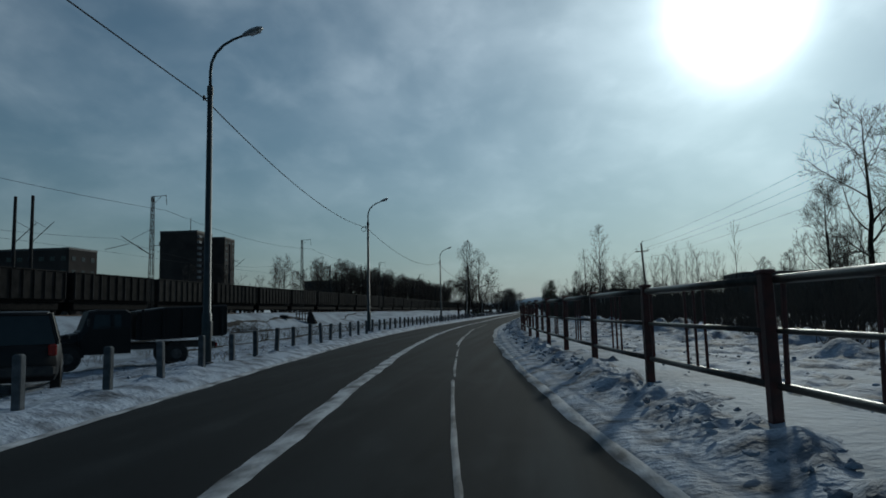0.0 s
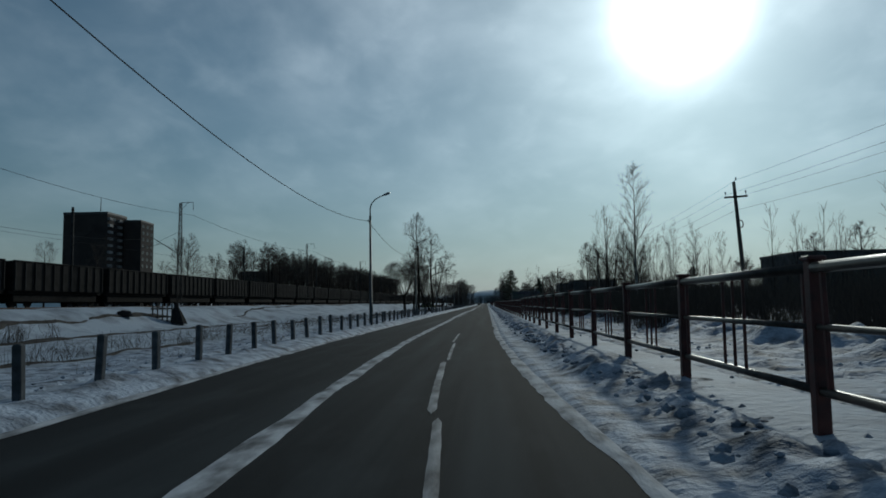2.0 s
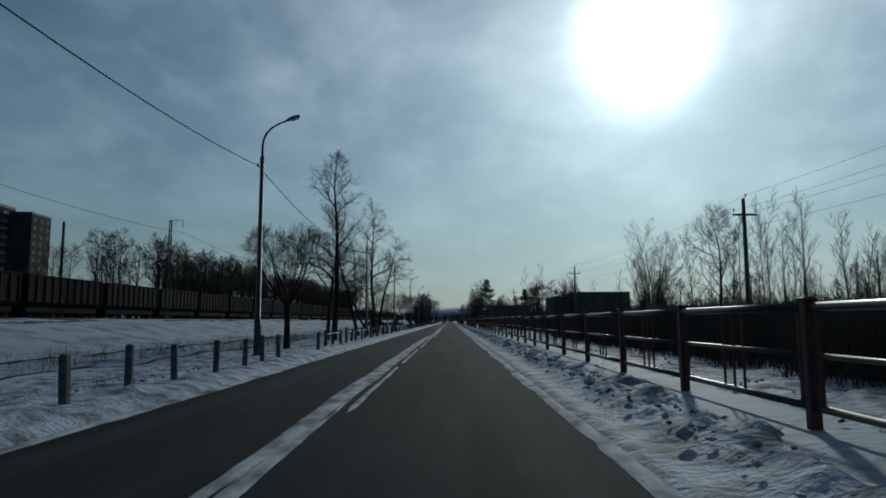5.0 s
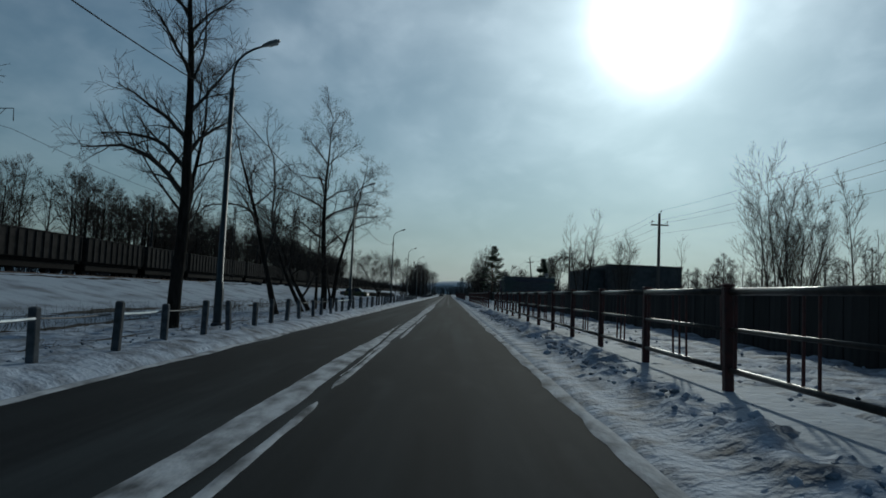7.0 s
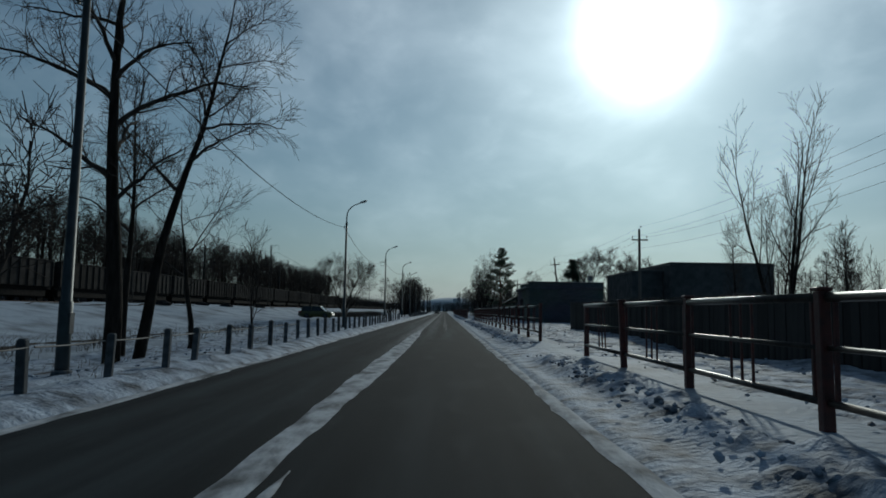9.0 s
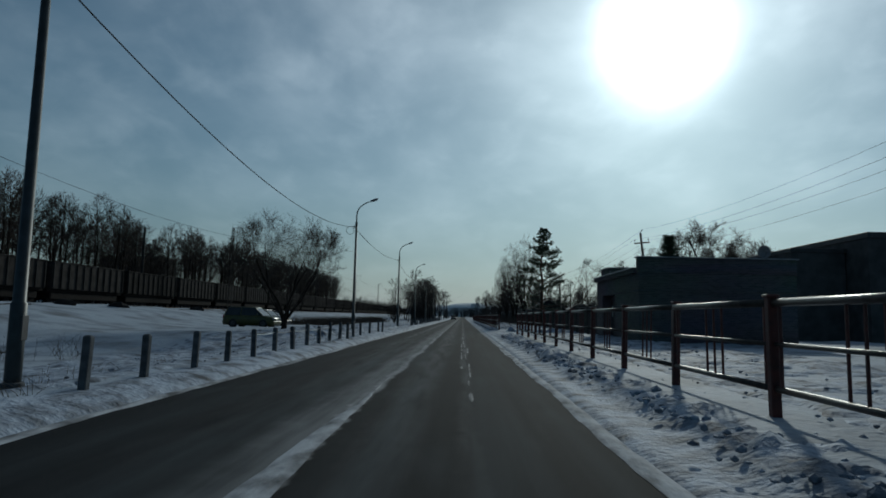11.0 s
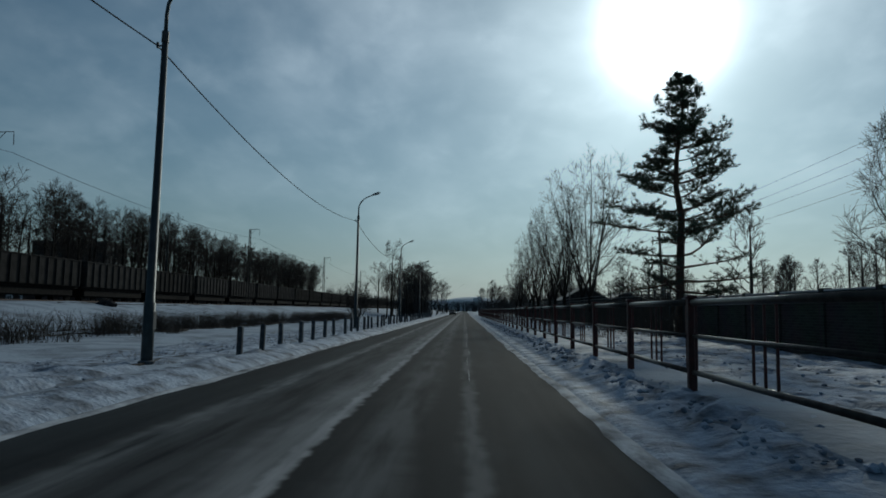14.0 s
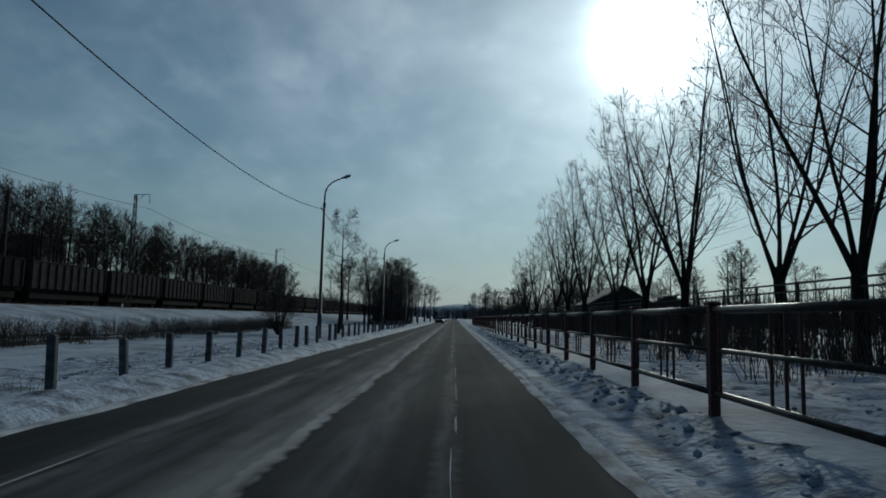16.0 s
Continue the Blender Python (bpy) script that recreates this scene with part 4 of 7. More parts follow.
def pine(x, y, seed, height, r, label, spread=3.6, base=0.2):
    rnd = random.Random(seed)
    t = thing("pine_tree", label, "tree", Matrix.Translation((x, y, on_ground(x, y))))
    trunk, limbs, crown = Shape(), Twigs(), Shape()
    pts = [Vector((rnd.gauss(0, .05) * k / 3, rnd.gauss(0, .05) * k / 3, height * k / 9 - (0.3 if k == 0 else 0))) for k in range(10)]
    trunk.tube(pts, [r * (1.25 if k == 0 else 1) * (1 - 0.88 * k / 9) for k in range(10)], 9)

    def tuft(c, d, size):
        for _ in range(15):
            v = (d * 1.0 + Vector((rnd.gauss(0, .6), rnd.gauss(0, .6), rnd.gauss(0.25, .5)))).normalized()
            w = v.orthogonal().normalized() * 0.009
            w = Matrix.Rotation(rnd.uniform(0, 6.28), 3, v) @ w
            tip = c + v * size * rnd.uniform(.7, 1.2)
            crown.add([c - w, c + w, tip + w * 0.4, tip - w * 0.4], [(0, 1, 2, 3)])

    z = height * base
    a = rnd.uniform(0, 6.28)
    while z < height * 0.985:
        k = z / height
        n = rnd.choice((3, 4, 4)) if .35 < k < .85 else rnd.choice((2, 3, 3))
        for _ in range(n):
            a += 2.4 + rnd.gauss(0, .35)
            ln = spread * (1 - k) ** 0.85 * min(1.0, 0.62 + 1.1 * k) * rnd.uniform(0.55, 1.12) + 0.16
            el = 0.0 + 0.55 * max(0, k - 0.40) + rnd.gauss(0, .09)
            i = min(int(k * 9), 8)
            p0 = pts[i].lerp(pts[i + 1], k * 9 - i)
            d = Vector((math.cos(a), math.sin(a), el)).normalized()
            path, p, dd = [p0], p0.copy(), d.copy()
            for _s in range(5):
                dd = (dd + Vector((rnd.gauss(0, .12), rnd.gauss(0, .12), rnd.gauss(.05, .06)))).normalized()
                p = p + dd * ln / 5
                path.append(p.copy())
            br = max(0.012, r * 0.30 * (1 - k) + 0.012)
            limbs.tube(path, [br * (1 - .8 * j / 5) for j in range(6)], 5, cap=False)
            for j in range(3 if k < .7 else 2, 6):
                for _b in range((9 if k > .28 else 5) if k < .78 else 3):
                    sd = (dd * 0.5 + Vector((rnd.gauss(0, .8), rnd.gauss(0, .8), rnd.gauss(.10, .12)))).normalized()
                    sl = ln * rnd.uniform(.10, .26) + .14
                    q = path[j - 1].lerp(path[j], rnd.random())
                    e = q + sd * sl
                    limbs.tube([q, e], [br * .25, .006], 3, cap=False)
                    for u in (0.35, 0.6, 0.82, 1.0):
                        tuft(q.lerp(e, u) + Vector((rnd.gauss(0, .05), rnd.gauss(0, .05), rnd.gauss(0.02, .04))), sd, rnd.uniform(.13, .20))
            tuft(path[-1], dd, .2)
        z += height * (rnd.uniform(0.034, 0.058) if k < .8 else .028)
    part("trunk", trunk, PINEBARK, t, smooth=True)
    part("branchwork", limbs, PINEBARK, t, smooth=True)
    part("crown", crown, NEEDLE, t, "dark green needle clumps")
    return t


# large trees between the far verge and the ditch
plant(-10.0, 119.0, 11, 8.2, 0.115, "crown", "broad bare tree with a forked trunk behind the bollards", stems=6, fan=.62, butt=2.7, dome=(0, 5.2, 3.1, 2.8), twig=.0042)
# long limbs: height on the stem, azimuth, rise at the stem, rise at the tip, length
plant(-9.7, 133.6, 12, 16.2, 0.26, "bold", "tall bare tree with upswept limbs behind the bollards", dome=(-.6, 9.0, 2.5, 7.8), twig=.006, boughs=((4.7, 180, 50, -14, 4.6), (5.7, 172, 48, -6, 3.9), (6.6, 200, 55, 20, 3.2), (11.0, 180, 62, 54, 3.2), (7.6, 0, 56, 48, 2.9), (10.6, 5, 46, 28, 2.3), (6.2, 80, 50, 20, 3.6), (8.8, 260, 50, 30, 3.0), (9.4, 120, 58, 40, 2.6), (12.0, 20, 60, 50, 2.2), (12.6, 200, 60, 50, 2.0), (13.3, 330, 62, 55, 1.7), (13.9, 150, 64, 58, 1.4), (14.5, 30, 66, 60, 1.1)))
plant(-10.6, 135.6, 13, 10.5, 0.18, "tall", "slimmer bare tree beside a taller one", lean=(.06, .05), dome=(.4, 6.8, 2.2, 4.4))
plant(-9.5, 146.8, 14, 11.0, 0.19, "bold", "leaning bare tree with a forked crown", lean=(-.28, .02), dome=(-2.4, 7.6, 2.6, 4.0), twig=.006, boughs=((2.9, 0, 74, 104, 7.8), (5.4, 180, 42, -26, 3.6), (6.4, 160, 50, 10, 2.8), (6.0, 20, 50, 40, 2.6), (4.6, 255, 50, 30, 3.0), (7.4, 80, 55, 40, 2.4)))
plant(-9.1, 151.6, 15, 7.4, 0.15, "bold", "crooked bare tree that leans away from the road", lean=(-.45, .05), dome=(-2.4, 5.0, 2.6, 2.6), twig=.008, boughs=((4.6, 180, 35, 8, 3.0), (2.4, 0, 78, 98, 4.8), (3.6, 200, 40, 20, 2.6), (3.9, 90, 50, 30, 2.4), (2.9, 270, 50, 20, 2.4), (5.2, 20, 70, 80, 2.6)))
plant(-9.5, 155.2, 16, 7.0, 0.17, "bold", "thick crooked bare tree with dense low limbs", lean=(-.48, .05), dome=(-2.6, 4.4, 2.8, 2.8), twig=.010, boughs=((.9, 10, 62, 85, 4.4), (1.4, 200, 55, 70, 4.0), (2.4, 0, 40, 20, 2.6), (3.2, 180, 30, 0, 3.2), (3.6, 100, 45, 20, 2.6), (2.8, 280, 45, 20, 2.6), (4.4, 0, 60, 60, 2.6)))
plant(-9.6, 160.8, 17, 17.0, 0.26, "bold", "tall bare tree with long side limbs", dome=(0, 10.5, 2.7, 7.2), twig=.006, boughs=((7.7, 180, 36, 4, 4.7), (10.0, 178, 18, 8, 3.1), (11.3, 172, 58, 44, 3.2), (11.2, 0, 42, 34, 2.9), (6.9, 4, 40, -4, 4.4), (8.3, -12, 42, 0, 2.8), (5.4, 190, 40, 25, 3.2), (6.0, 95, 45, 20, 3.4), (8.8, 265, 45, 15, 3.2), (12.4, 100, 55, 45, 2.2), (4.6, 0, 55, 30, 2.6), (13.0, 350, 58, 48, 2.2), (13.6, 190, 60, 50, 2.0), (14.3, 40, 62, 55, 1.7), (15.0, 220, 64, 58, 1.3)))
plant(-9.1, 161.4, 18, 12.3, 0.19, "bold", "bare tree leaning towards the road", lean=(.19, .05), dome=(2.0, 8.0, 2.4, 4.6), twig=.006, boughs=((7.3, 0, 8, -16, 2.7), (9.3, 5, 12, 0, 2.2), (6.2, -20, 35, 10, 2.4), (8.4, 180, 60, 50, 2.2), (10.0, 10, 45, 30, 2.0), (5.2, 190, 50, 35, 2.2), (8.0, 90, 45, 20, 2.2), (7.6, 270, 45, 20, 2.2)))
plant(-10.8, 163.8, 19, 9.6, 0.14, "bold", "small bare tree with crooked limbs", dome=(-.4, 6.4, 2.6, 3.4), twig=.006, boughs=((4.2, 180, 45, 15, 2.8), (5.4, 175, 40, 30, 2.4), (5.0, 10, 45, 30, 2.0), (6.2, 95, 50, 30, 2.0), (5.8, 265, 50, 30, 2.0)))
plant(-10.6, 169.4, 20, 7.0, 0.14, "spreading", "small crooked bare tree", lean=(-.15, .1))
plant(-9.0, 172.5, 21, 4.6, 0.07, "stem", "thin bare sapling in the snow")
plant(-11.3, 215.5, 22, 7.8, 0.10, "crown", "wide bare willow with a round crown beside the parked cars", stems=9, fan=.80, butt=.6, dome=(0, 4.3, 4.0, 3.5), twig=.0045)
plant(-10.85, 320.0, 24, 12.6, 0.17, "limbed", "tall slim bare poplar with upright twigs", dome=(0, 8.4, 1.7, 4.2), twig=.008)
plant(-9.3, 330.0, 25, 10.8, 0.14, "limbed", "bare poplar with a bent trunk", lean=(-.1, 0), dome=(-.9, 7.2, 1.5, 3.6), twig=.008)
plant(-13.4, 336.0, 26, 8.4, 0.14, "limbed", "bare poplar in the far verge", dome=(0, 5.4, 1.7, 2.9), twig=.008)
plant(-14.3, 311.5, 27, 6.3, 0.07, "bush", "dense dark bush at the foot of the railway bank", stems=16, fan=.55, twig=.012, dome=(0, 3.4, 2.0, 2.9), name="bare_bush")

# footway side
plant(11.8, 77.6, 31, 11.4, 0.11, "slim", "tall slender bare birch with drooping twigs", bark=BIRCH, name="birch_tree", dome=(0, 3.4, 2.5, 7.8))
plant(10.4, 81.4, 32, 8.2, 0.10, "sparse", "bare tree with a fan of straight rising stems", stems=4, fan=.30, dome=(0, 4.8, 2.2, 3.9))
plant(9.4, 85.0, 132, 5.8, 0.07, "slim", "small bare tree with thin upright branches", dome=(0, 3.4, 1.1, 2.5))
plant(13.2, 88.5, 33, 6.6, 0.10, "birch", "small bare birch beyond the footway", bark=BIRCH, name="birch_tree")
plant(16.0, 96.0, 34, 5.8, 0.10, "stem", "low bare thicket tree", stems=4, fan=.3)
plant(24.9, 43.0, 35, 14.4, 0.24, "limbed", "large bare tree with a dense twiggy crown", twig=.008, dome=(0, 8.0, 3.4, 6.4))
plant(23.6, 46.0, 135, 9.4, 0.16, "limbed", "lower bare tree beside a larger one", twig=.008, dome=(0, 5.2, 2.6, 4.2))
plant(31.0, 50.0, 36, 12.5, 0.20, "tall", "large bare tree with a dense twiggy crown", twig=.008)
plant(33.0, 66.0, 37, 8.0, 0.15, "stem", "bare tree with many thin stems", stems=5, fan=.3, twig=.008)
plant(15.6, 117.5, 38, 7.0, 0.13, "tall", "bare tree with fine twigs beyond the fence")
plant(26.7, 163.7, 39, 12.2, 0.12, "willow", "wide bare tree with many rising stems", stems=7, fan=.30, twig=.008)
for k, (x, y, h) in enumerate(((30.0, 148, 10.5), (32.5, 152, 11.5), (34.0, 149, 12.5), (36.5, 155, 12.0), (38.5, 150, 13.0), (41.0, 157, 12.5), (29.0, 158, 9.5), (44.0, 152, 12.0))):
    plant(x, y, 140 + k, h, 0.09, "stem", "slim bare poplar in a thicket beyond the fence", twig=.009, group="slim poplars in the thicket")
plant(22.0, 152.0, 40, 7.4, 0.14, "stem", "bare thicket tree with many stems", stems=6, fan=.35)
plant(10.6, 162.4, 41, 9.2, 0.11, "sparse", "bare tree with a fan of straight branches behind the fence", stems=3, fan=.28, dome=(0, 5.4, 2.1, 4.0))
plant(14.2, 164.6, 141, 4.6, 0.06, "sparse", "smaller bare tree with straight rising branches", stems=2, fan=.35, dome=(0, 2.8, 1.3, 1.9))
plant(20.5, 188.0, 42, 7.2, 0.11, "birch", "thin bare tree near the sheds")
plant(17.5, 176.0, 43, 7.0, 0.10, "stem", "thin bare tree near the sheds", stems=3, fan=.2)
plant(13.3, 245.0, 44, 7.7, 0.11, "limbed", "bare tree with an open oval crown behind the wall", dome=(0, 4.9, 1.9, 2.9))
plant(22.2, 253.8, 45, 9.8, 0.15, "limbed", "bare tree with a rounded fan of branches", dome=(0, 6.0, 2.9, 3.9))
plant(21.0, 236.5, 46, 10.8, 0.12, "crown", "twiggy bare tree with a rounded crown behind the wall", stems=5, fan=.36, butt=2.2, dome=(0, 7.2, 2.6, 3.6), twig=.008)
plant(26.0, 239.0, 47, 11.0, 0.12, "crown", "twiggy bare tree behind the brick building", stems=5, fan=.38, butt=2.4, dome=(0, 7.4, 3.0, 3.6), twig=.008)
plant(30.5, 244.0, 48, 10.8, 0.12, "crown", "twiggy bare tree behind the brick building", stems=5, fan=.38, butt=2.4, dome=(0, 7.4, 2.8, 3.6), twig=.008)
pine(9.5, 253.4, 51, 11.8, 0.24, "tall dark green pine with uneven spreading boughs", 5.0, base=.13)
pine(17.0, 228.5, 52, 8.2, 0.15, "dense dark spruce behind the brick building", 2.1, base=.05)
# row of old pollarded poplars along the footway
for k, (x, y, h, st) in enumerate(((9.35, 273.2, 15.5, 5), (9.5, 277.2, 14.5, 5), (9.0, 283.5, 13.6, 6), (8.8, 288.0, 13.0, 5), (9.2, 295.0, 12.6, 4), (8.7, 301.5, 12.2, 4), (8.9, 309.0, 12.0, 5), (9.4, 318.0, 11.5, 4), (8.9, 328.0, 11.0, 4), (9.2, 340.0, 11.0, 4))):
    t = plant(x, y, 60 + k, h * 0.97, 0.105, "poplar", "old pollarded poplar with several rising bare stems", stems=st, fan=.42, butt=2.3, twig=.0055, group="row of pollarded poplars", dome=(0, h * .56, h * .25, h * .44))

# the long row of tall trees behind the railway: a few shapes, planted many times
rnd = random.Random(9)
kinds = []
for k in range(5):
    t = plant(-62 - k, (165, 194, 197.5, 204, 208)[k], 80 + k, rnd.uniform(15.2, 16.2), 0.26, "row", "tall bare tree in a long row behind the railway", twig=0.018, dome=(0, 12.0, 3.6, 6.3), group="tree row behind the railway")
    kinds.append(t)
y = 211.0
while y < 500:
    x = -63 + rnd.gauss(0, 1.2) - (5 if rnd.random() < .3 else 0)
    s = rnd.uniform(1.02, 1.15)
    copy_thing(rnd.choice(kinds), Matrix.Translation((x, y, on_ground(x, y))) @ Matrix.Rotation(rnd.uniform(0, 6.28), 4, "Z") @ Matrix.Diagonal((s, s, s, 1)))
    y += rnd.uniform(1.3, 2.2)
for x, y, s in ((-63, 134, .9), (-70, 131, .7), (-66, 168, .9), (-64, 177, .55), (-69, 196, .9), (-80, 190, .9), (-84, 215, 1.0), (-88, 240, 1.0), (-64, 66, .7), (-100, 280, 1.1), (-72, 128, .5)):
    copy_thing(rnd.choice(kinds), Matrix.Translation((x, y, on_ground(x, y))) @ Matrix.Rotation(rnd.uniform(0, 6.28), 4, "Z") @ Matrix.Diagonal((s, s, s, 1)))
# saplings over the waste ground
saps = [plant(19.0 + 3 * k, 66.0 + 5 * k, 170 + k, h, 0.045, "sapling", "thin bare sapling on the waste ground", stems=n, fan=.2, twig=.006, group="saplings on the waste ground", name="bare_sapling") for k, (h, n) in enumerate(((5.4, 1), (4.4, 2), (6.4, 1)))]
for k in range(170):
    x, y = rnd.uniform(17, 48), rnd.uniform(30, 172)
    s = rnd.uniform(.6, 1.15)
    copy_thing(rnd.choice(saps), Matrix.Translation((x, y, on_ground(x, y))) @ Matrix.Rotation(rnd.uniform(0, 6.28), 4, "Z") @ Matrix.Diagonal((s, s, s, 1)))
# far verge trees that close the view down the road
for x, y, s in ((-11.5, 392, .72), (-12.5, 398, .82), (-13.5, 404, .85), (-11.0, 411, .78), (-14, 418, .9), (-12, 428, .8), (-13, 440, .85), (-16, 455, .9), (-12, 470, .8), (-15, 490, .9), (-19, 396, .8), (-24, 405, .8), (-12, 520, .9), (-11, 560, 1.0), (-10, 600, 1.0), (-10.5, 388, .7), (-13, 391, .78), (-15.5, 395, .85), (-12, 401, .84), (-16, 408, .86), (-10.5, 405, .75), (-17.5, 402, .8), (-13, 414, .9), (-18, 421, .85), (-15, 432, .9), (-21, 412, .75)):
    copy_thing(rnd.choice(kinds), Matrix.Translation((x, y, on_ground(x, y))) @ Matrix.Rotation(rnd.uniform(0, 6.28), 4, "Z") @ Matrix.Diagonal((s * 1.25, s * 1.25, s, 1)))


def tree_belt(name, spots, label):
    """Far trees that stand so close that nobody could count them, in one mesh."""
    co, quads, base = [], [], 0
    shapes = []
    for k in range(3):
        trunk, crown = tree_meshes(180 + k, 15.0, 0.24, "belt", twig=0.024, dome=(0, 9.4, 3.2, 6.0))
        crown.tube([(0, 0, -.4), (0, 0, 5.0), (0, 0, 10.5), (0, 0, 14.2)], [.30, .22, .12, .03], 6)
        me = crown.mesh(name, TWIG)
        v = np.empty(len(me.vertices) * 3, np.float32)
        me.vertices.foreach_get("co", v)
        q = np.empty(len(me.polygons) * 4, np.int32)
        me.loops.foreach_get("vertex_index", q)
        shapes.append((v.reshape(-1, 3), q.reshape(-1, 4)))
        bpy.data.meshes.remove(me)
    r2 = random.Random(23)
    for x, y, f in spots:
        v, q = r2.choice(shapes)
        a = r2.uniform(0, 6.28)
        c, n = math.cos(a) * f, math.sin(a) * f
        co.append(v @ np.array([[c, n, 0], [-n, c, 0], [0, 0, f]]) + np.array([x, y, on_ground(x, y)]))
        quads.append(q + base)
        base += len(v)
    me = bpy.data.meshes.new(name)
    me.from_pydata(np.concatenate(co).tolist(), [], np.concatenate(quads).tolist())
    me.materials.append(TWIG)
    me.update()
    single(name, me, TWIG, label, "trees", kind="stuff")


r3 = random.Random(29)
tree_belt("tree_belt", [(-68.5 + r3.gauss(0, 1.0), y + r3.uniform(-1, 1), r3.uniform(1.02, 1.16)) for y in np.arange(232, 500, 3.6).tolist()], "second row of bare trees behind the railway")
tree_belt("tree_belt", [(r3.uniform(13, 46), r3.uniform(352, 470), r3.uniform(.50, .78)) for _ in range(56)] + [(r3.uniform(24, 80), r3.uniform(285, 352), r3.uniform(.50, .76)) for _ in range(40)] + [(r3.uniform(8, 20), r3.uniform(480, 640), r3.uniform(.8, 1.0)) for _ in range(8)], "bare trees beyond the footway far down the road")
tree_belt("tree_belt", [(r3.uniform(40, 70), r3.uniform(104, 300), r3.uniform(.42, .62)) for _ in range(52)], "bare trees beyond the waste ground")


# ---------------------------------------------------------------- brush, hedges, far woods (uncountable)
def brush(name, spots, seed, label, mat, height=(0.6, 1.6), stems=(14, 26), thick=0.009, fan=0.45, clipped=False):
    rnd = random.Random(seed)
    sh = Twigs()
    for x, y in spots:
        z = on_ground(x, y) - 0.05
        for _ in range(rnd.randint(*stems)):
            h = rnd.uniform(*height)
            a, f = rnd.uniform(0, 6.28), abs(rnd.gauss(0, fan))
            p0 = Vector((x + rnd.gauss(0, .25), y + rnd.gauss(0, .25), z))
            p1 = p0 + Vector((math.cos(a) * f * h * .45, math.sin(a) * f * h * .45, h * .55))
            p2 = p1 + Vector((math.cos(a + rnd.gauss(0, .6)) * f * h * .6, math.sin(a + rnd.gauss(0, .6)) * f * h * .6, h * .5))
            sh.tube([p0, p1, p2], [thick, thick * .75, thick * .3], 3, cap=False)
            if clipped:                                      # bare below, closely branched from knee height up
                for _b in range(6):
                    q = Vector((p1.x, p1.y, 0)).lerp(Vector((p2.x, p2.y, 0)), rnd.random()) + Vector((0, 0, z + rnd.uniform(.72, 1.75)))
                    sh.tube([q, q + Vector((rnd.gauss(0, .16), rnd.gauss(0, .16), rnd.uniform(-.05, .22)))], [thick * .8, thick * .4], 3, cap=False)
            q = p1.lerp(p2, rnd.uniform(0, .4))
            sh.tube([q, q + Vector((rnd.gauss(0, .2), rnd.gauss(0, .2), rnd.uniform(.1, .35))) * h], [thick * .5, thick * .25], 3, cap=False)
    single(name, sh, mat, label, "shrubs", kind="stuff")


rnd = random.Random(21)
brush("roadside_shrubs", [(float(bend(y)) + rnd.uniform(7.6 + 2.0 * min(1, y / 60), 15), y) for y in np.arange(2, 126, 0.22).tolist()], 31, "dark leafless shrubs beyond the footway", BRUSH, (0.6, 1.9), (16, 28), 0.011)
brush("footway_shrubs", [(rnd.uniform(6.6, 9.6), y) for y in np.arange(54, 86, 0.20).tolist()] + [(rnd.uniform(5.9, 9.0), y) for y in np.arange(86, 119, 0.13).tolist()], 30, "dense dark leafless shrubs close to the footway", BRUSH, (0.6, 1.6), (20, 30), 0.011)
brush("far_shrubs", [(rnd.uniform(17, 42), rnd.uniform(30, 170)) for _ in range(420)], 32, "dark leafless thicket on the waste ground", BRUSH, (1.2, 3.4), (12, 20), 0.016)
brush("hedge", [(10.5 + rnd.gauss(0, .22), y) for y in np.arange(255, 345, 0.16).tolist()], 33, "dark clipped leafless hedge behind the iron railing", BRUSH, (1.35, 1.95), (5, 8), 0.014, .30, True)
brush("ditch_brush", [(float(bend(y)) - 14.5 + rnd.gauss(0, .9), y) for y in np.arange(8, 198, 0.62).tolist()], 34, "dry brown brush along the ditch", BRUSH, (0.3, 0.85), (8, 16), 0.006, 0.8)
brush("embankment_brush", [(-20.0 + rnd.gauss(0, 1.0), rnd.uniform(240, 335)) for _ in range(480)] + [(-25.5 + rnd.gauss(0, 1.2), rnd.uniform(36, 70)) for _ in range(60)], 35, "dry brush at the foot of the railway embankment", BRUSH, (0.4, 1.25), (14, 22), 0.010, 0.7)
brush("dead_grass", [(float(bend(y)) - rnd.uniform(5.6, 12.5), y) for y in [rnd.uniform(4, 205) for _ in range(210)] + [rnd.uniform(242, 320) for _ in range(80)]], 36, "tufts of dead grass in the snow", GRASS, (0.10, 0.32), (8, 16), 0.004, 0.7)
brush("pine_undergrowth", [(8.5 + rnd.gauss(0, 1.6), rnd.uniform(249, 300)) for _ in range(130)], 37, "dark undergrowth below the trees", BRUSH, (0.6, 1.5), (10, 18), 0.009)
brush("roadside_thicket", [(rnd.uniform(-17.5, -10.2), rnd.uniform(386, 425)) for _ in range(70)], 41, "dense dark thicket at the far roadside", FARWOOD, (4.0, 10.5), (12, 18), 0.035, .45)
brush("trackside_thicket", [(rnd.uniform(-60, -51), rnd.uniform(150, 560)) for _ in range(620)], 39, "dark leafless thicket behind the train", FARWOOD, (2.0, 4.8), (10, 16), 0.04, .35)
brush("far_wood", [(rnd.uniform(-200, -90), rnd.uniform(500, 700)) for _ in range(150)] + [(rnd.uniform(20, 200), rnd.uniform(430, 640)) for _ in range(260)] + [(rnd.uniform(-60, 60), rnd.uniform(760, 900)) for _ in range(130)] + [(rnd.uniform(-72, -58), rnd.uniform(500, 780)) for _ in range(90)], 38, "far leafless wood on the horizon", FARWOOD, (5, 11), (12, 18), 0.12, .35)


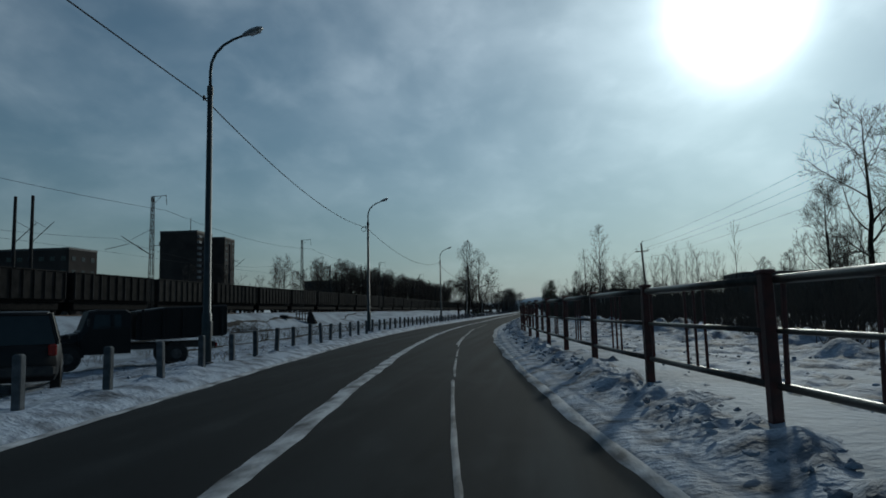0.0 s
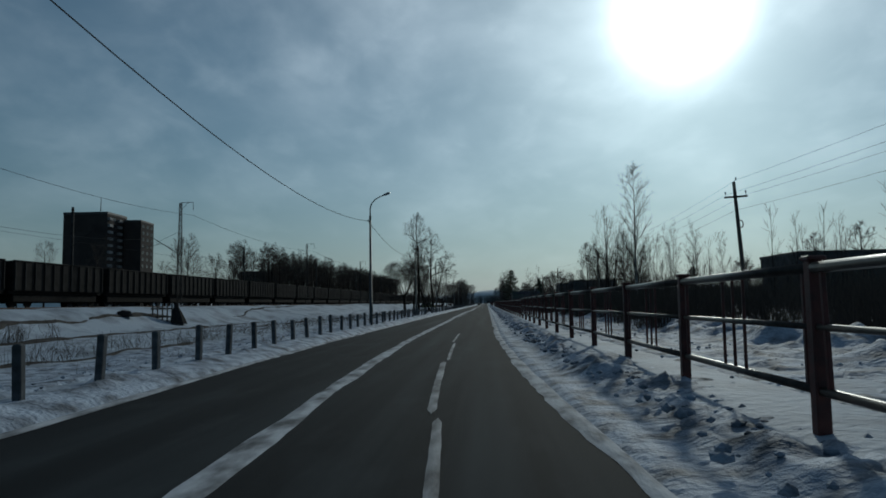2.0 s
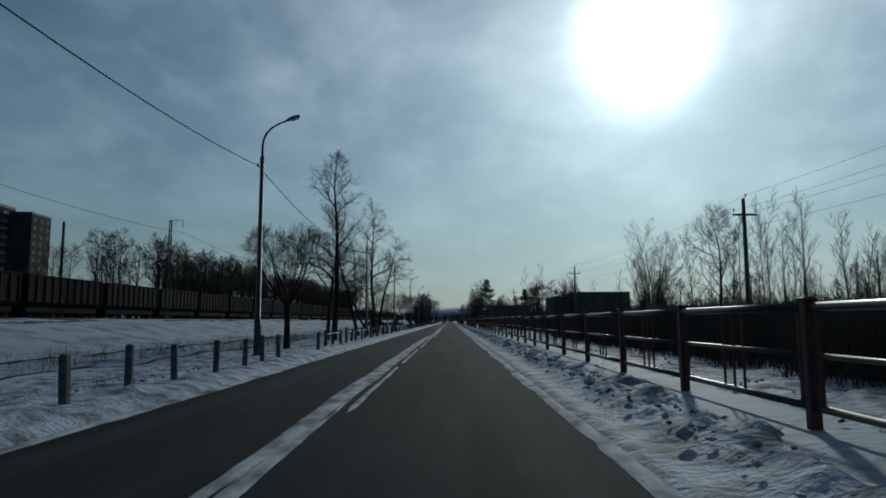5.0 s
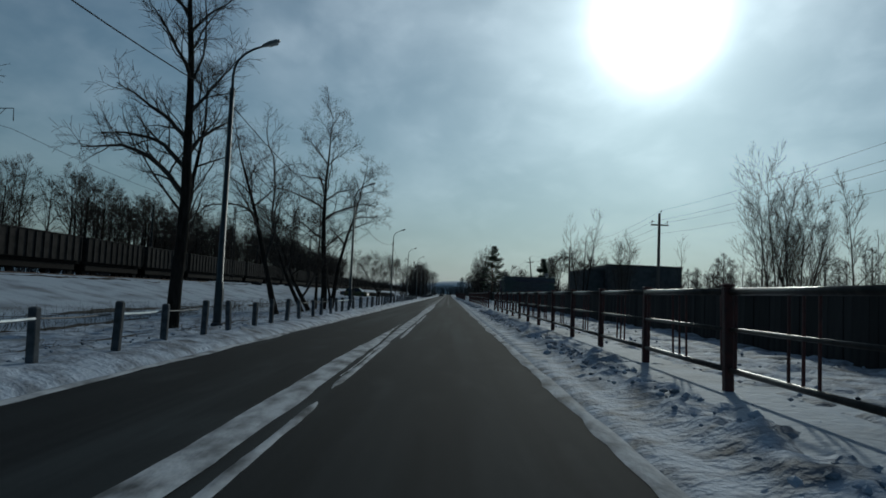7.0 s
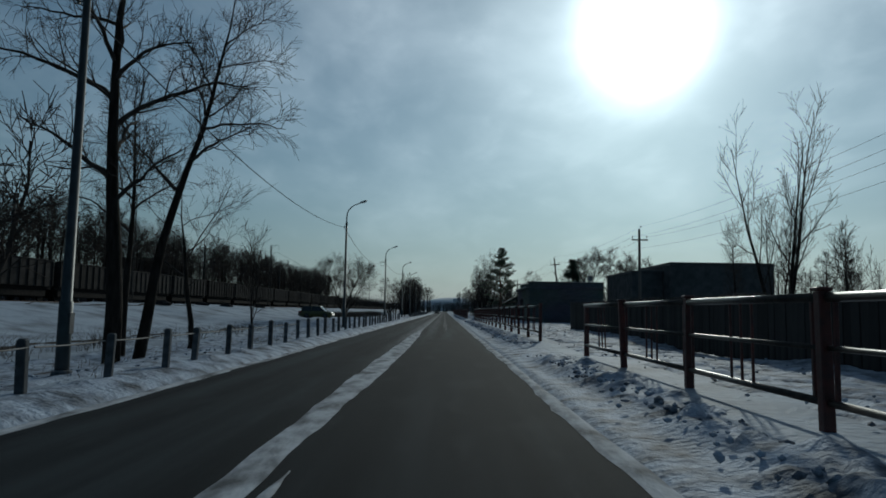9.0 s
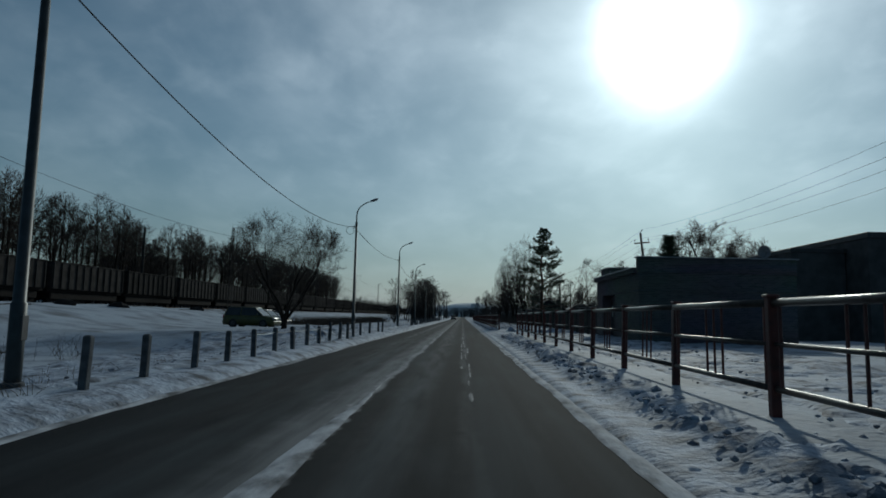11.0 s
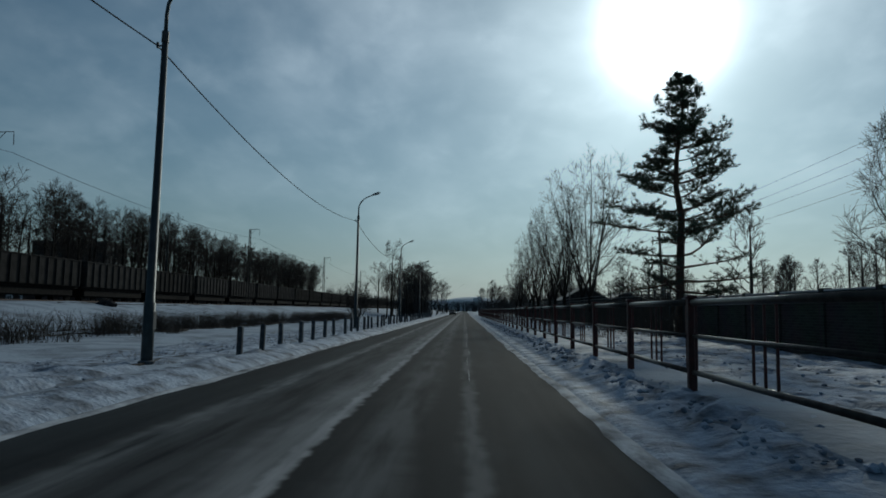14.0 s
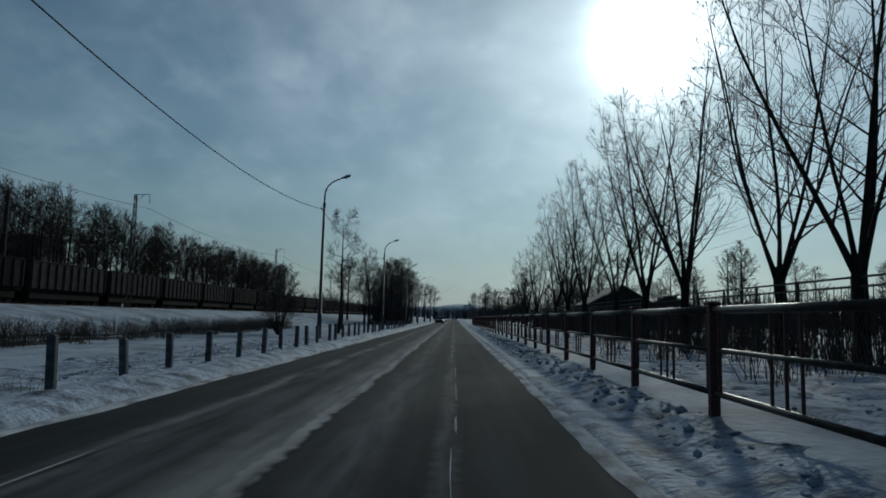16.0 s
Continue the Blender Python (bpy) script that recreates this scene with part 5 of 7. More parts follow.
# ---------------------------------------------------------------- road furniture
def sag_path(a, b, sag, n=14):
    a, b = Vector(a), Vector(b)
    return [a.lerp(b, k / n) - Vector((0, 0, sag * 4 * (k / n) * (1 - k / n))) for k in range(n + 1)]


def wire(name, a, b, sag, r, label, n=14):
    single(name, Shape().tube(sag_path(a, b, sag, n), r, 4), CABLE, label, "cable", group=name + " spans")


def street_lamp():
    t = thing("street_lamp", "grey steel street lamp with a curved arm beside the road", "street lamp", group="street lamps along the road")
    s = Shape()
    s.tube([(0, 0, -.4), (0, 0, 1.3), (0, 0, 1.32), (0, 0, 6.74)], [.115, .112, .090, .062], 12)
    pole = part("pole", s, STEEL, t, smooth=True)
    s = Shape()
    s.tube([(0, 0, -.02), (0, 0, .16), (0, 0, .18)], [.17, .16, .12], 12)
    part("base_collar", s, CONCRETE, t)
    s = Shape()
    s.box((.105, 0, .95), (.03, .14, .36), bevel=.008)
    part("service_hatch", s, GALV, pole)
    s = Shape()
    s.tube([(0, 0, 6.62), (0, 0, 6.85)], [.075, .072], 12)
    part("clamp", s, GALV, t)
    s = Shape()
    path = [(0, 0, 6.7), (0, 0, 7.2), (.03, 0, 7.45), (.13, 0, 7.68), (.32, 0, 7.88), (.56, 0, 8.02), (.86, 0, 8.13)]
    s.tube(path, [.042, .040, .038, .036, .034, .032, .030], 8)
    part("arm", s, STEEL, t, smooth=True)
    tilt = Matrix.Rotation(radians(-20), 3, "Y")
    c = Vector((1.04, 0, 8.20))
    s = Shape()
    rings = []
    for u, w, h in ((-.26, .05, .045), (-.18, .085, .065), (-.02, .125, .085), (.16, .115, .075), (.26, .06, .04)):
        rings.append([c + tilt @ Vector((u, w * math.cos(a), h * math.sin(a) * (1.0 if math.sin(a) > 0 else .55))) for a in [2 * math.pi * k / 10 for k in range(10)]])
    s.loft(rings)
    head = part("lamp_head", s, ALLOY, t, smooth=True)
    s = Shape()
    s.box(c + tilt @ Vector((.05, 0, -.048)), (.28, .17, .03), tilt, bevel=.01)
    part("lens", s, LAMPGLASS, head)
    s = Shape()
    s.tube([(-.16, 0, 6.55), (.02, 0, 6.55)], .018, 6)
    s.tube([(-.15, 0, 6.50), (-.15, 0, 6.62)], .03, 6)
    part("cable_bracket", s, GALV, t)
    return t


LAMPS = [(-.9, -15.0), (-3.22, 14.5), (-5.76, 39.0), (-6.06, 71.05), (-6.43, 100.8), (-6.41, 128.8), (-6.35, 152.8), (-6.43, 183.6), (-6.59, 213.5), (-6.23, 237.0), (-6.5, 263.1), (-6.56, 290.4), (-6.44, 317.7), (-6.4, 346.0), (-6.4, 375.0), (-6.4, 404.0), (-6.4, 434.0)]
lamp = street_lamp()
lamp.matrix_world = Matrix.Translation((*LAMPS[0], .0)) @ Matrix.Rotation(heading(-15), 4, "Z")
for x, y in LAMPS[1:]:
    copy_thing(lamp, Matrix.Translation((x, y, .0)) @ Matrix.Rotation(heading(y), 4, "Z"))
SAGS = [.12, .58, .94, .80, .78, .67, .78, 1.05, .47, .72, .85]
for k, ((xa, ya), (xb, yb)) in enumerate(zip(LAMPS, LAMPS[1:])):
    wire("lamp_cable", (xa - .15, ya, 6.55), (xb - .15, yb, 6.55), SAGS[k] if k < len(SAGS) else .78, .014, "black overhead cable strung between street lamps", 18)
for i in (2, 8):                                          # spare cable coiled at two of the poles
    x, y = LAMPS[i]
    r = .14 if i == 2 else .24
    loop = [(x - .12 - r + r * math.cos(a), y - .05, 6.55 - r + r * math.sin(a)) for a in np.linspace(0, 2 * math.pi, 22).tolist()]
    single("cable_coil", Shape().tube(loop, .016, 5), CABLE, "spare loop of black cable hung on a lamp pole", "cable")


def bollard(y, s=-5.15):
    sh = Shape()
    sh.box((0, 0, .30), (.115, .115, 1.12), bevel=.014)
    sh.box((0, 0, .85), (.10, .10, .04), bevel=.014)
    return single("bollard", sh, CONCRETE, "short grey concrete guard post in the snow verge", "bollard", along(s, y), group="guard posts along the road")


posts = [47.7 + 1.84 * k - .03 * min(max(k - 3, 0), 12) for k in range(-27, 29)] + [104.1 + 1.838 * k for k in range(0, 47)] + [190.3 + 1.855 * k for k in range(0, 15) if k not in (10, 12)] + [239.0 + 1.853 * k for k in range(0, 48)]
rnd = random.Random(4)
first = bollard(posts[0])
for y in posts[1:]:
    tilt = Matrix.Rotation(rnd.gauss(0, .025), 4, "X") @ Matrix.Rotation(rnd.gauss(0, .025), 4, "Y")
    copy_thing(first, along(-5.15 + rnd.gauss(0, .04), y + rnd.gauss(0, .04), rnd.gauss(-.02, .03), rnd.gauss(0, .1)) @ tilt)
# rails still hanging between some posts; chosen ones get their glint from paler steel
for k in range(0, 33):
    y = 104.1 + 1.838 * k
    if k in (11, 12, 13, 14, 15, 19):
        continue
    glinting = k in (1, 2, 4, 6, 7, 9, 20, 21)
    sh = Shape().tube(sag_path((float(bend(y)) - 5.15, y + .06, .72), (float(bend(y)) - 5.15, y + 1.78, .72), .015, 4), .024 if glinting else .013, 6)
    single("guard_rail", sh, GLINT_STEEL if glinting else GALV, "bright bare steel rail between guard posts" if glinting else "thin dull steel rail between guard posts", "rail", group="rails between guard posts")
for k in range(0, 5):
    y = 190.3 + 1.855 * k
    sh = Shape().tube(sag_path((-5.15, y + .06, .70), (-5.15, y + 1.8, .70), .03, 6), .013, 6)
    glinting = k in (0, 2, 3)
    single("guard_rail", sh, GLINT_STEEL if glinting else GALV, "bright bare steel rail between guard posts" if glinting else "thin dull steel rail between guard posts", "rail", group="rails between guard posts")


def fence_section(length):
    """One bay: a stout post and the framed panel that follows it."""
    t = thing("fence_section", "dark red steel footway fence bay with pale rails", "fence", group="footway fence bays")
    s = Shape()
    s.box((0, 0, .60), (.108, .108, 1.66), bevel=.012)
    post = part("post", s, POST_RED, t)
    s = Shape()
    s.box((0, 0, 1.445), (.145, .145, .04), bevel=.012)
    part("post_cap", s, POST_RED, post)
    a, b = .065, length - .065

    def rail(name, z, r, sides=10):
        q = Shape().tube([(0, a, z), (0, b, z)], r, sides)
        part(name, q, RAIL, t, smooth=True)
    rail("top_rail", 1.37, .045)
    rail("middle_rail", .92, .026)
    rail("bottom_rail", .44, .036)
    for y in (a + .10, b - .10):
        q = Shape()
        q.box((0, y, .90), (.035, .045, .92), bevel=.006)
        part("stile", q, POST_RED, t)
    for d in (-.27, 0, .27):
        q = Shape()
        q.box((0, length / 2 + d, .90), (.026, .032, .90), bevel=.005)
        part("baluster", q, POST_RED, t)
    return t


def fence_run(s_of_y, y0, step, count, z=.10, end_post=True):
    src = fence_section(step)
    for k in range(count):
        y = y0 + step * k
        pa = Vector((float(bend(y)) + s_of_y(y), y, z))
        yb = y + step
        pb = Vector((float(bend(yb)) + s_of_y(yb), yb, z))
        d = pb - pa
        m = Matrix.Translation(pa) @ Matrix.Rotation(math.atan2(-d.x, d.y), 4, "Z") @ Matrix.Rotation(rnd.gauss(0, .012), 4, "Y")
        if k == 0:
            src.matrix_world = m
        else:
            copy_thing(src, m)
    y = y0 + step * count
    if not end_post:
        return
    s = Shape()
    s.box((0, 0, .60), (.108, .108, 1.66), bevel=.012)
    end = thing("fence_post", "dark red steel end post of the footway fence", "fence post", Matrix.Translation((float(bend(y)) + s_of_y(y), y, z)))
    part("post", s, POST_RED, end)


def offset_one(y):
    return 2.85 + .53 * float(ramp(30, 46, y)) + .17 * float(1 - ramp(3, 14, y))


fence_run(offset_one, 45.8 - 3.3 * 15, 3.3, 15, end_post=False)
fence_run(lambda y: 3.38, 45.8, 3.26, 8, end_post=False)
fence_run(lambda y: 3.38, 71.88, 3.347, 11, z=.0, end_post=False)
fence_run(lambda y: 3.38, 108.7, 3.255, 15, z=.05)
fence_run(lambda y: 3.38, 165.06, 3.32, 15)
fence_run(lambda y: 3.05, 229.0, 4.3, 1, z=.04, end_post=False)
fence_run(lambda y: 3.05, 233.3, 3.24, 40, z=.04)


# ---------------------------------------------------------------- railway
def wagon(length=13.6):
    t = thing("gondola_wagon", "dark weathered freight wagon with ribbed sides on the railway", "wagon", group="freight train")
    z0 = 1.55
    s = Shape()
    hl = length / 2 - .45
    for sx in (-1, 1):
        s.box((sx * 1.45, 0, z0 + 2.75), (.06, 2 * hl, 2.5))
        s.box((sx * 1.47, 0, z0 + 4.0), (.14, 2 * hl + .1, .12), bevel=.02)
    for sy in (-1, 1):
        s.box((0, sy * hl, z0 + 2.75), (2.9, .07, 2.5))
    s.box((0, 0, z0 + 1.5), (2.9, 2 * hl, .1))
    body = part("body", s, WAGON, t)
    n = 11
    rib = Shape()
    rib.box((0, 0, 0), (.12, .16, 2.42), bevel=.03)
    rm = rib.mesh("rib", WAGONRIB)
    for k in range(n):
        o = part("rib", rm, WAGONRIB, body)
        o.location = (1.53, -hl + .12 + (2 * hl - .24) * k / (n - 1), z0 + 2.72)
    s = Shape()
    s.box((0, 0, z0 + 1.32), (2.5, 2 * hl + .5, .26), bevel=.03)
    # belly box added to block the light that shows under the body
    s.box((0, 0, z0 + .85), (2.3, 2 * hl - .8, .80), bevel=.1)
    for sy in (-1, 1):
        s.tube([(0, sy * hl, z0 + 1.05), (0, sy * (hl + .48), z0 + 1.05)], .14, 8)
    part("underframe_and_filler", s, BOGIE, t)
    for sy in (-1, 1):
        c = sy * (hl - 1.75)
        s = Shape()
        for sx in (-1, 1):
            s.box((sx * 1.02, c, z0 + .62), (.16, 2.3, .28), bevel=.05)
            s.box((sx * 1.02, c, z0 + .80), (.2, .7, .42), bevel=.05)
        s.box((0, c, z0 + .72), (2.1, .4, .3), bevel=.04)
        bg = part("bogie", s, BOGIE, t)
        for dy in (-.92, .92):
            w = Shape()
            for sx in (-1, 1):
                w.tube([(sx * .72, c + dy, z0 + .475), (sx * .86, c + dy, z0 + .475)], .475, 16)
            w.tube([(-.8, c + dy, z0 + .475), (.8, c + dy, z0 + .475)], .08, 8)
            part("wheelset", w, BOGIE, bg)
    return t


TRACK_X = -40.0
w0 = wagon()
w0.matrix_world = Matrix.Translation((TRACK_X, -62, .0))
for k in range(1, 50):
    copy_thing(w0, Matrix.Translation((TRACK_X, -62 + 13.75 * k, .0)))
for x in (TRACK_X - .78, TRACK_X + .78, TRACK_X + 3.6, TRACK_X + 5.16):
    s = Shape()
    s.box((x, 260, 1.47), (.075, 760, .16), bevel=.01)
    single("rail_line", s, RUST, "rusty steel railway rail on the embankment", "rail", kind="structure")
xs, ys = np.arange(-48, -30.5, .5), np.arange(-120, 640, 1.5)
S, Y = np.meshgrid(xs, ys)
Z = 1.18 + .24 * (ramp(-46.5, -44, S) - ramp(-33.5, -31.2, S)) + .06 * fbm(S * 2, Y * 2, 400) - .5 * (1 - ramp(-48, -47, S)) - .5 * ramp(-32, -30.8, S)
BALLAST = material("dark_ballast", (0.030, 0.027, 0.026), (0.075, 0.073, 0.073), 1.8, 0.95, 0.8, fine=25, low=.45, high=.72, spec=.06)
single("ballast", sheet("ballast", S, Y, Z, BALLAST), BALLAST, "dark track ballast with snow on the embankment", "railway", kind="structure")


def catenary_mast():
    t = thing("catenary_mast", "lattice steel railway mast with wire brackets", "mast", group="railway masts")
    H = 12.3
    for sx, sy in ((-1, -1), (1, -1), (-1, 1), (1, 1)):
        s = Shape().tube([(sx * .26, sy * .17, -.3), (sx * .11, sy * .10, H)], .035, 4)
        part("leg", s, MASTSTEEL, t)
    n = 15
    for k in range(n):
        z0, z1 = H * k / n, H * (k + 1) / n
        w0, w1 = .26 - .15 * z0 / H, .26 - .15 * z1 / H
        d0, d1 = .17 - .07 * z0 / H, .17 - .07 * z1 / H
        s = Shape()
        sg = 1 if k % 2 else -1
        for sy in (-1, 1):
            s.tube([(-sg * w0, sy * d0, z0), (sg * w1, sy * d1, z1)], .020, 3)
        for sx in (-1, 1):
            s.tube([(sx * w0, -sg * d0, z0), (sx * w1, sg * d1, z1)], .020, 3)
        part("brace", s, MASTSTEEL, t)
    s = Shape().tube([(-.1, 0, H), (1.5, 0, H + .05), (1.55, 0, H - .9)], .035, 5)
    s.tube([(0, 0, H - .9), (.9, 0, H)], .022, 4)
    part("top_bracket", s, MASTSTEEL, t)
    s = Shape().tube([(-.15, 0, 6.3), (-3.4, 0, 8.3)], .04, 5)
    s.tube([(-.15, 0, 8.9), (-2.6, 0, 7.8)], .018, 4)
    s.tube([(-2.5, 0, 7.5), (-5.2, 0, 7.0)], .03, 5)
    part("cantilever", s, MASTSTEEL, t)
    s = Shape()
    for k in range(4):
        s.tube([(-1.0 - .1 * k, 0, 6.82 + .062 * k), (-1.05 - .1 * k, 0, 6.85 + .062 * k)], .09, 8)
    part("insulator", s, CERAMIC, t)
    s = Shape().tube([(.12, 0, 7.2), (.9, 0, 7.2)], .03, 5)
    s.tube([(.85, 0, 7.2), (.85, 0, 7.55)], .06, 6)
    part("feeder_bracket", s, MASTSTEEL, t)
    return t


MASTS = [-58, 2, 61.2, 104.1, 157.9, 213, 269.5, 326.5, 382, 438, 494]
m0 = catenary_mast()
m0.matrix_world = Matrix.Translation((-34.4, MASTS[0], 1.3))
for y in MASTS[1:]:
    copy_thing(m0, Matrix.Translation((-34.4, y, 1.3)))
for ya, yb in zip(MASTS, MASTS[1:]):
    wire("feeder_wire", (-32.9, ya, 12.1), (-32.9, yb, 12.1), .9, .018, "overhead railway feeder wire between masts")
    wire("catenary_wire", (-38.4, ya, 9.4), (-38.4, yb, 9.4), 1.2, .016, "overhead railway catenary wire between masts")
    wire("contact_wire", (-39.6, ya, 8.1), (-39.6, yb, 8.1), .05, .014, "overhead railway contact wire between masts")
for x, y, h in ((-48.0, 58.7, 12.6), (-48.0, 61.0, 13.1), (-46.5, 102.5, 12.0), (-46.5, 156, 12.0), (-46.5, 211, 12.0), (-46.5, 267, 12.0), (-46.5, 324, 12.0)):
    t = thing("concrete_mast", "dark concrete railway mast behind the train", "mast", Matrix.Translation((x, y, 1.2)), group="concrete railway masts")
    part("shaft", Shape().tube([(0, 0, -.3), (0, 0, h)], [.22, .15], 10), MASTSTEEL, t, smooth=True)
    s = Shape().tube([(.1, 0, h * .62), (2.6, 0, h * .78)], .04, 5)
    s.tube([(.1, 0, h * .8), (2.0, 0, h * .72)], .02, 4)
    part("cantilever", s, MASTSTEEL, t)


# ---------------------------------------------------------------- power line on the footway side
def utility_pole(x, y, h, lean, strut):
    t = thing("utility_pole", "weathered wooden power pole with a cross arm", "utility pole", Matrix.Translation((x, y, on_ground(x, y))) @ Matrix.Rotation(lean, 4, "Y"), group="power poles")
    part("shaft", Shape().tube([(0, 0, -.4), (0, 0, h)], [.14, .085], 9), WOODPOLE, t, smooth=True)
    s = Shape()
    s.box((0, -.1, h - .85), (1.25, .09, .10), bevel=.01)
    arm = part("cross_arm", s, WOODPOLE, t)
    for dx in (-.55, .55):
        q = Shape().tube([(dx, -.1, h - .80), (dx, -.1, h - .66), (dx, -.1, h - .64), (dx, -.1, h - .54)], [.012, .012, .05, .035], 7)
        part("insulator", q, CERAMIC, arm)
    q = Shape().tube([(0, 0, h), (.13, 0, h + .12), (.13, 0, h + .14), (.13, 0, h + .25)], [.012, .012, .05, .035], 7)
    part("top_insulator", q, CERAMIC, t)
    if strut:
        loop = [(.13 + .13 * math.cos(a), -.02, h * .68 + .2 * math.sin(a)) for a in np.linspace(0, 6.28, 16).tolist()]
        part("cable_loop", Shape().tube(loop, .03, 5), CABLE, t)
    return t


UPOLES = [(18.5, -32.0, 7.2, 0), (17.0, 9.0, 7.2, 0), (15.4, 67.5, 7.4, -.05), (15.0, 112.0, 7.2, 0), (15.0, 157.4, 7.5, 0), (15.0, 192.0, 7.6, 0), (15.2, 227.5, 8.2, -.10), (15.0, 273.7, 7.4, -.05), (15.0, 318.0, 7.4, 0)]
for k, (x, y, h, lean) in enumerate(UPOLES):
    utility_pole(x, y, h, lean, k == 2)
for (xa, ya, ha, la), (xb, yb, hb, lb) in zip(UPOLES, UPOLES[1:]):
    for dx, dz in ((-.55, -.45), (.55, -.45), (.13, .4), (0, -1.3)):
        wire("power_line", (xa + dx + math.sin(la) * ha, ya - .1, ha + dz), (xb + dx + math.sin(lb) * hb, yb - .1, hb + dz), .55, .0065, "thin overhead power line between wooden poles")


# ---------------------------------------------------------------- walls and fences behind the footway
def board_fence(x, y0, y1, h, label):
    t = thing("board_fence", label, "fence", Matrix.Translation((x, y0, on_ground(x, y0) - .05)))
    n = int((y1 - y0) / .26)
    s = Shape()
    s.box((0, 0, h / 2), (.028, .25, h), bevel=.004)
    bm = s.mesh("board", BOARD)
    r2 = random.Random(int(y0))
    for k in range(n):
        o = part("board", bm, BOARD, t)
        o.location = (r2.gauss(0, .006), .26 * k + .13, r2.gauss(0, .02))
        o.rotation_euler = (r2.gauss(0, .008), 0, 0)
    for z in (.35, h - .3):
        s = Shape()
        s.box((.045, (y1 - y0) / 2, z), (.05, y1 - y0, .09))
        part("backing_rail", s, BOARD, t)
    for k in range(int((y1 - y0) / .26)):                    # second skin covers the joints
        o = part("board", bm, BOARD, t)
        o.location = (.095 + r2.gauss(0, .005), .26 * k + .26, r2.gauss(-.03, .02))


board_fence(7.6, 118.0, 157.5, 1.42, "dark weathered board fence behind the footway")
board_fence(7.62, 157.32, 164.9, 1.66, "closed dark board gate across the side drive")
board_fence(7.6, 164.72, 181.5, 1.64, "dark weathered board fence beside the sheds")


def wall_run(name, x0, y0, x1, y1, h, mat, label, bay=2.4, cope=True):
    d = Vector((x1 - x0, y1 - y0, 0))
    L = d.length
    t = thing(name, label, "wall", Matrix.Translation((x0, y0, on_ground(x0, y0) - .15)) @ Matrix.Rotation(math.atan2(-d.x, d.y), 4, "Z"))
    n = max(1, round(L / bay))
    s = Shape()
    s.box((0, 0, h / 2), (.16, L / n - .03, h), bevel=.012)
    pm = s.mesh("wall_panel", mat)
    s = Shape()
    s.box((0, 0, (h + .1) / 2), (.26, .24, h + .1), bevel=.015)
    qm = s.mesh("pier", mat)
    for k in range(n):
        part("wall_panel", pm, mat, t).location = (0, L / n * (k + .5), 0)
    for k in range(n + 1):
        part("pier", qm, mat, t).location = (0, L / n * k, 0)
    if cope:
        for k in range(n):
            s = Shape()
            s.box((0, L / n * (k + .5), h + .035), (.22, L / n - .25, .05), bevel=.01)
            part("coping", s, ROOFFELT, t)
    return t


wall_run("brick_wall", 9.0, 214.6, 9.6, 254.0, 1.75, BRICKWALL, "dark brick boundary wall with snow on its coping")


def iron_railing(x0, y0, y1, h, z):
    t = thing("iron_railing", "black iron railing with thin upright bars", "railing", Matrix.Translation((x0, y0, z)))
    n = int((y1 - y0) / 2.4)
    for k in range(n + 1):
        s = Shape()
        s.box((0, 2.4 * k, h / 2), (.07, .07, h + .08), bevel=.01)
        part("post", s, BLACKIRON, t)
    for zz in (.16, h - .22, h):
        s = Shape()
        s.box((0, (y1 - y0) / 2, zz), (.035, y1 - y0, .05))
        part("rail", s, BLACKIRON, t)
    s = Shape()
    s.box((0, 0, h / 2 - .02), (.016, .016, h - .3))
    bm = s.mesh("bar", BLACKIRON)
    for k in range(int((y1 - y0) / .30)):
        part("bar", bm, BLACKIRON, t).location = (0, .30 * k + .15, 0)


iron_railing(9.3, 254.2, 330.0, 2.3, .10)
iron_railing(9.3, 216.0, 228.0, .55, 1.80)


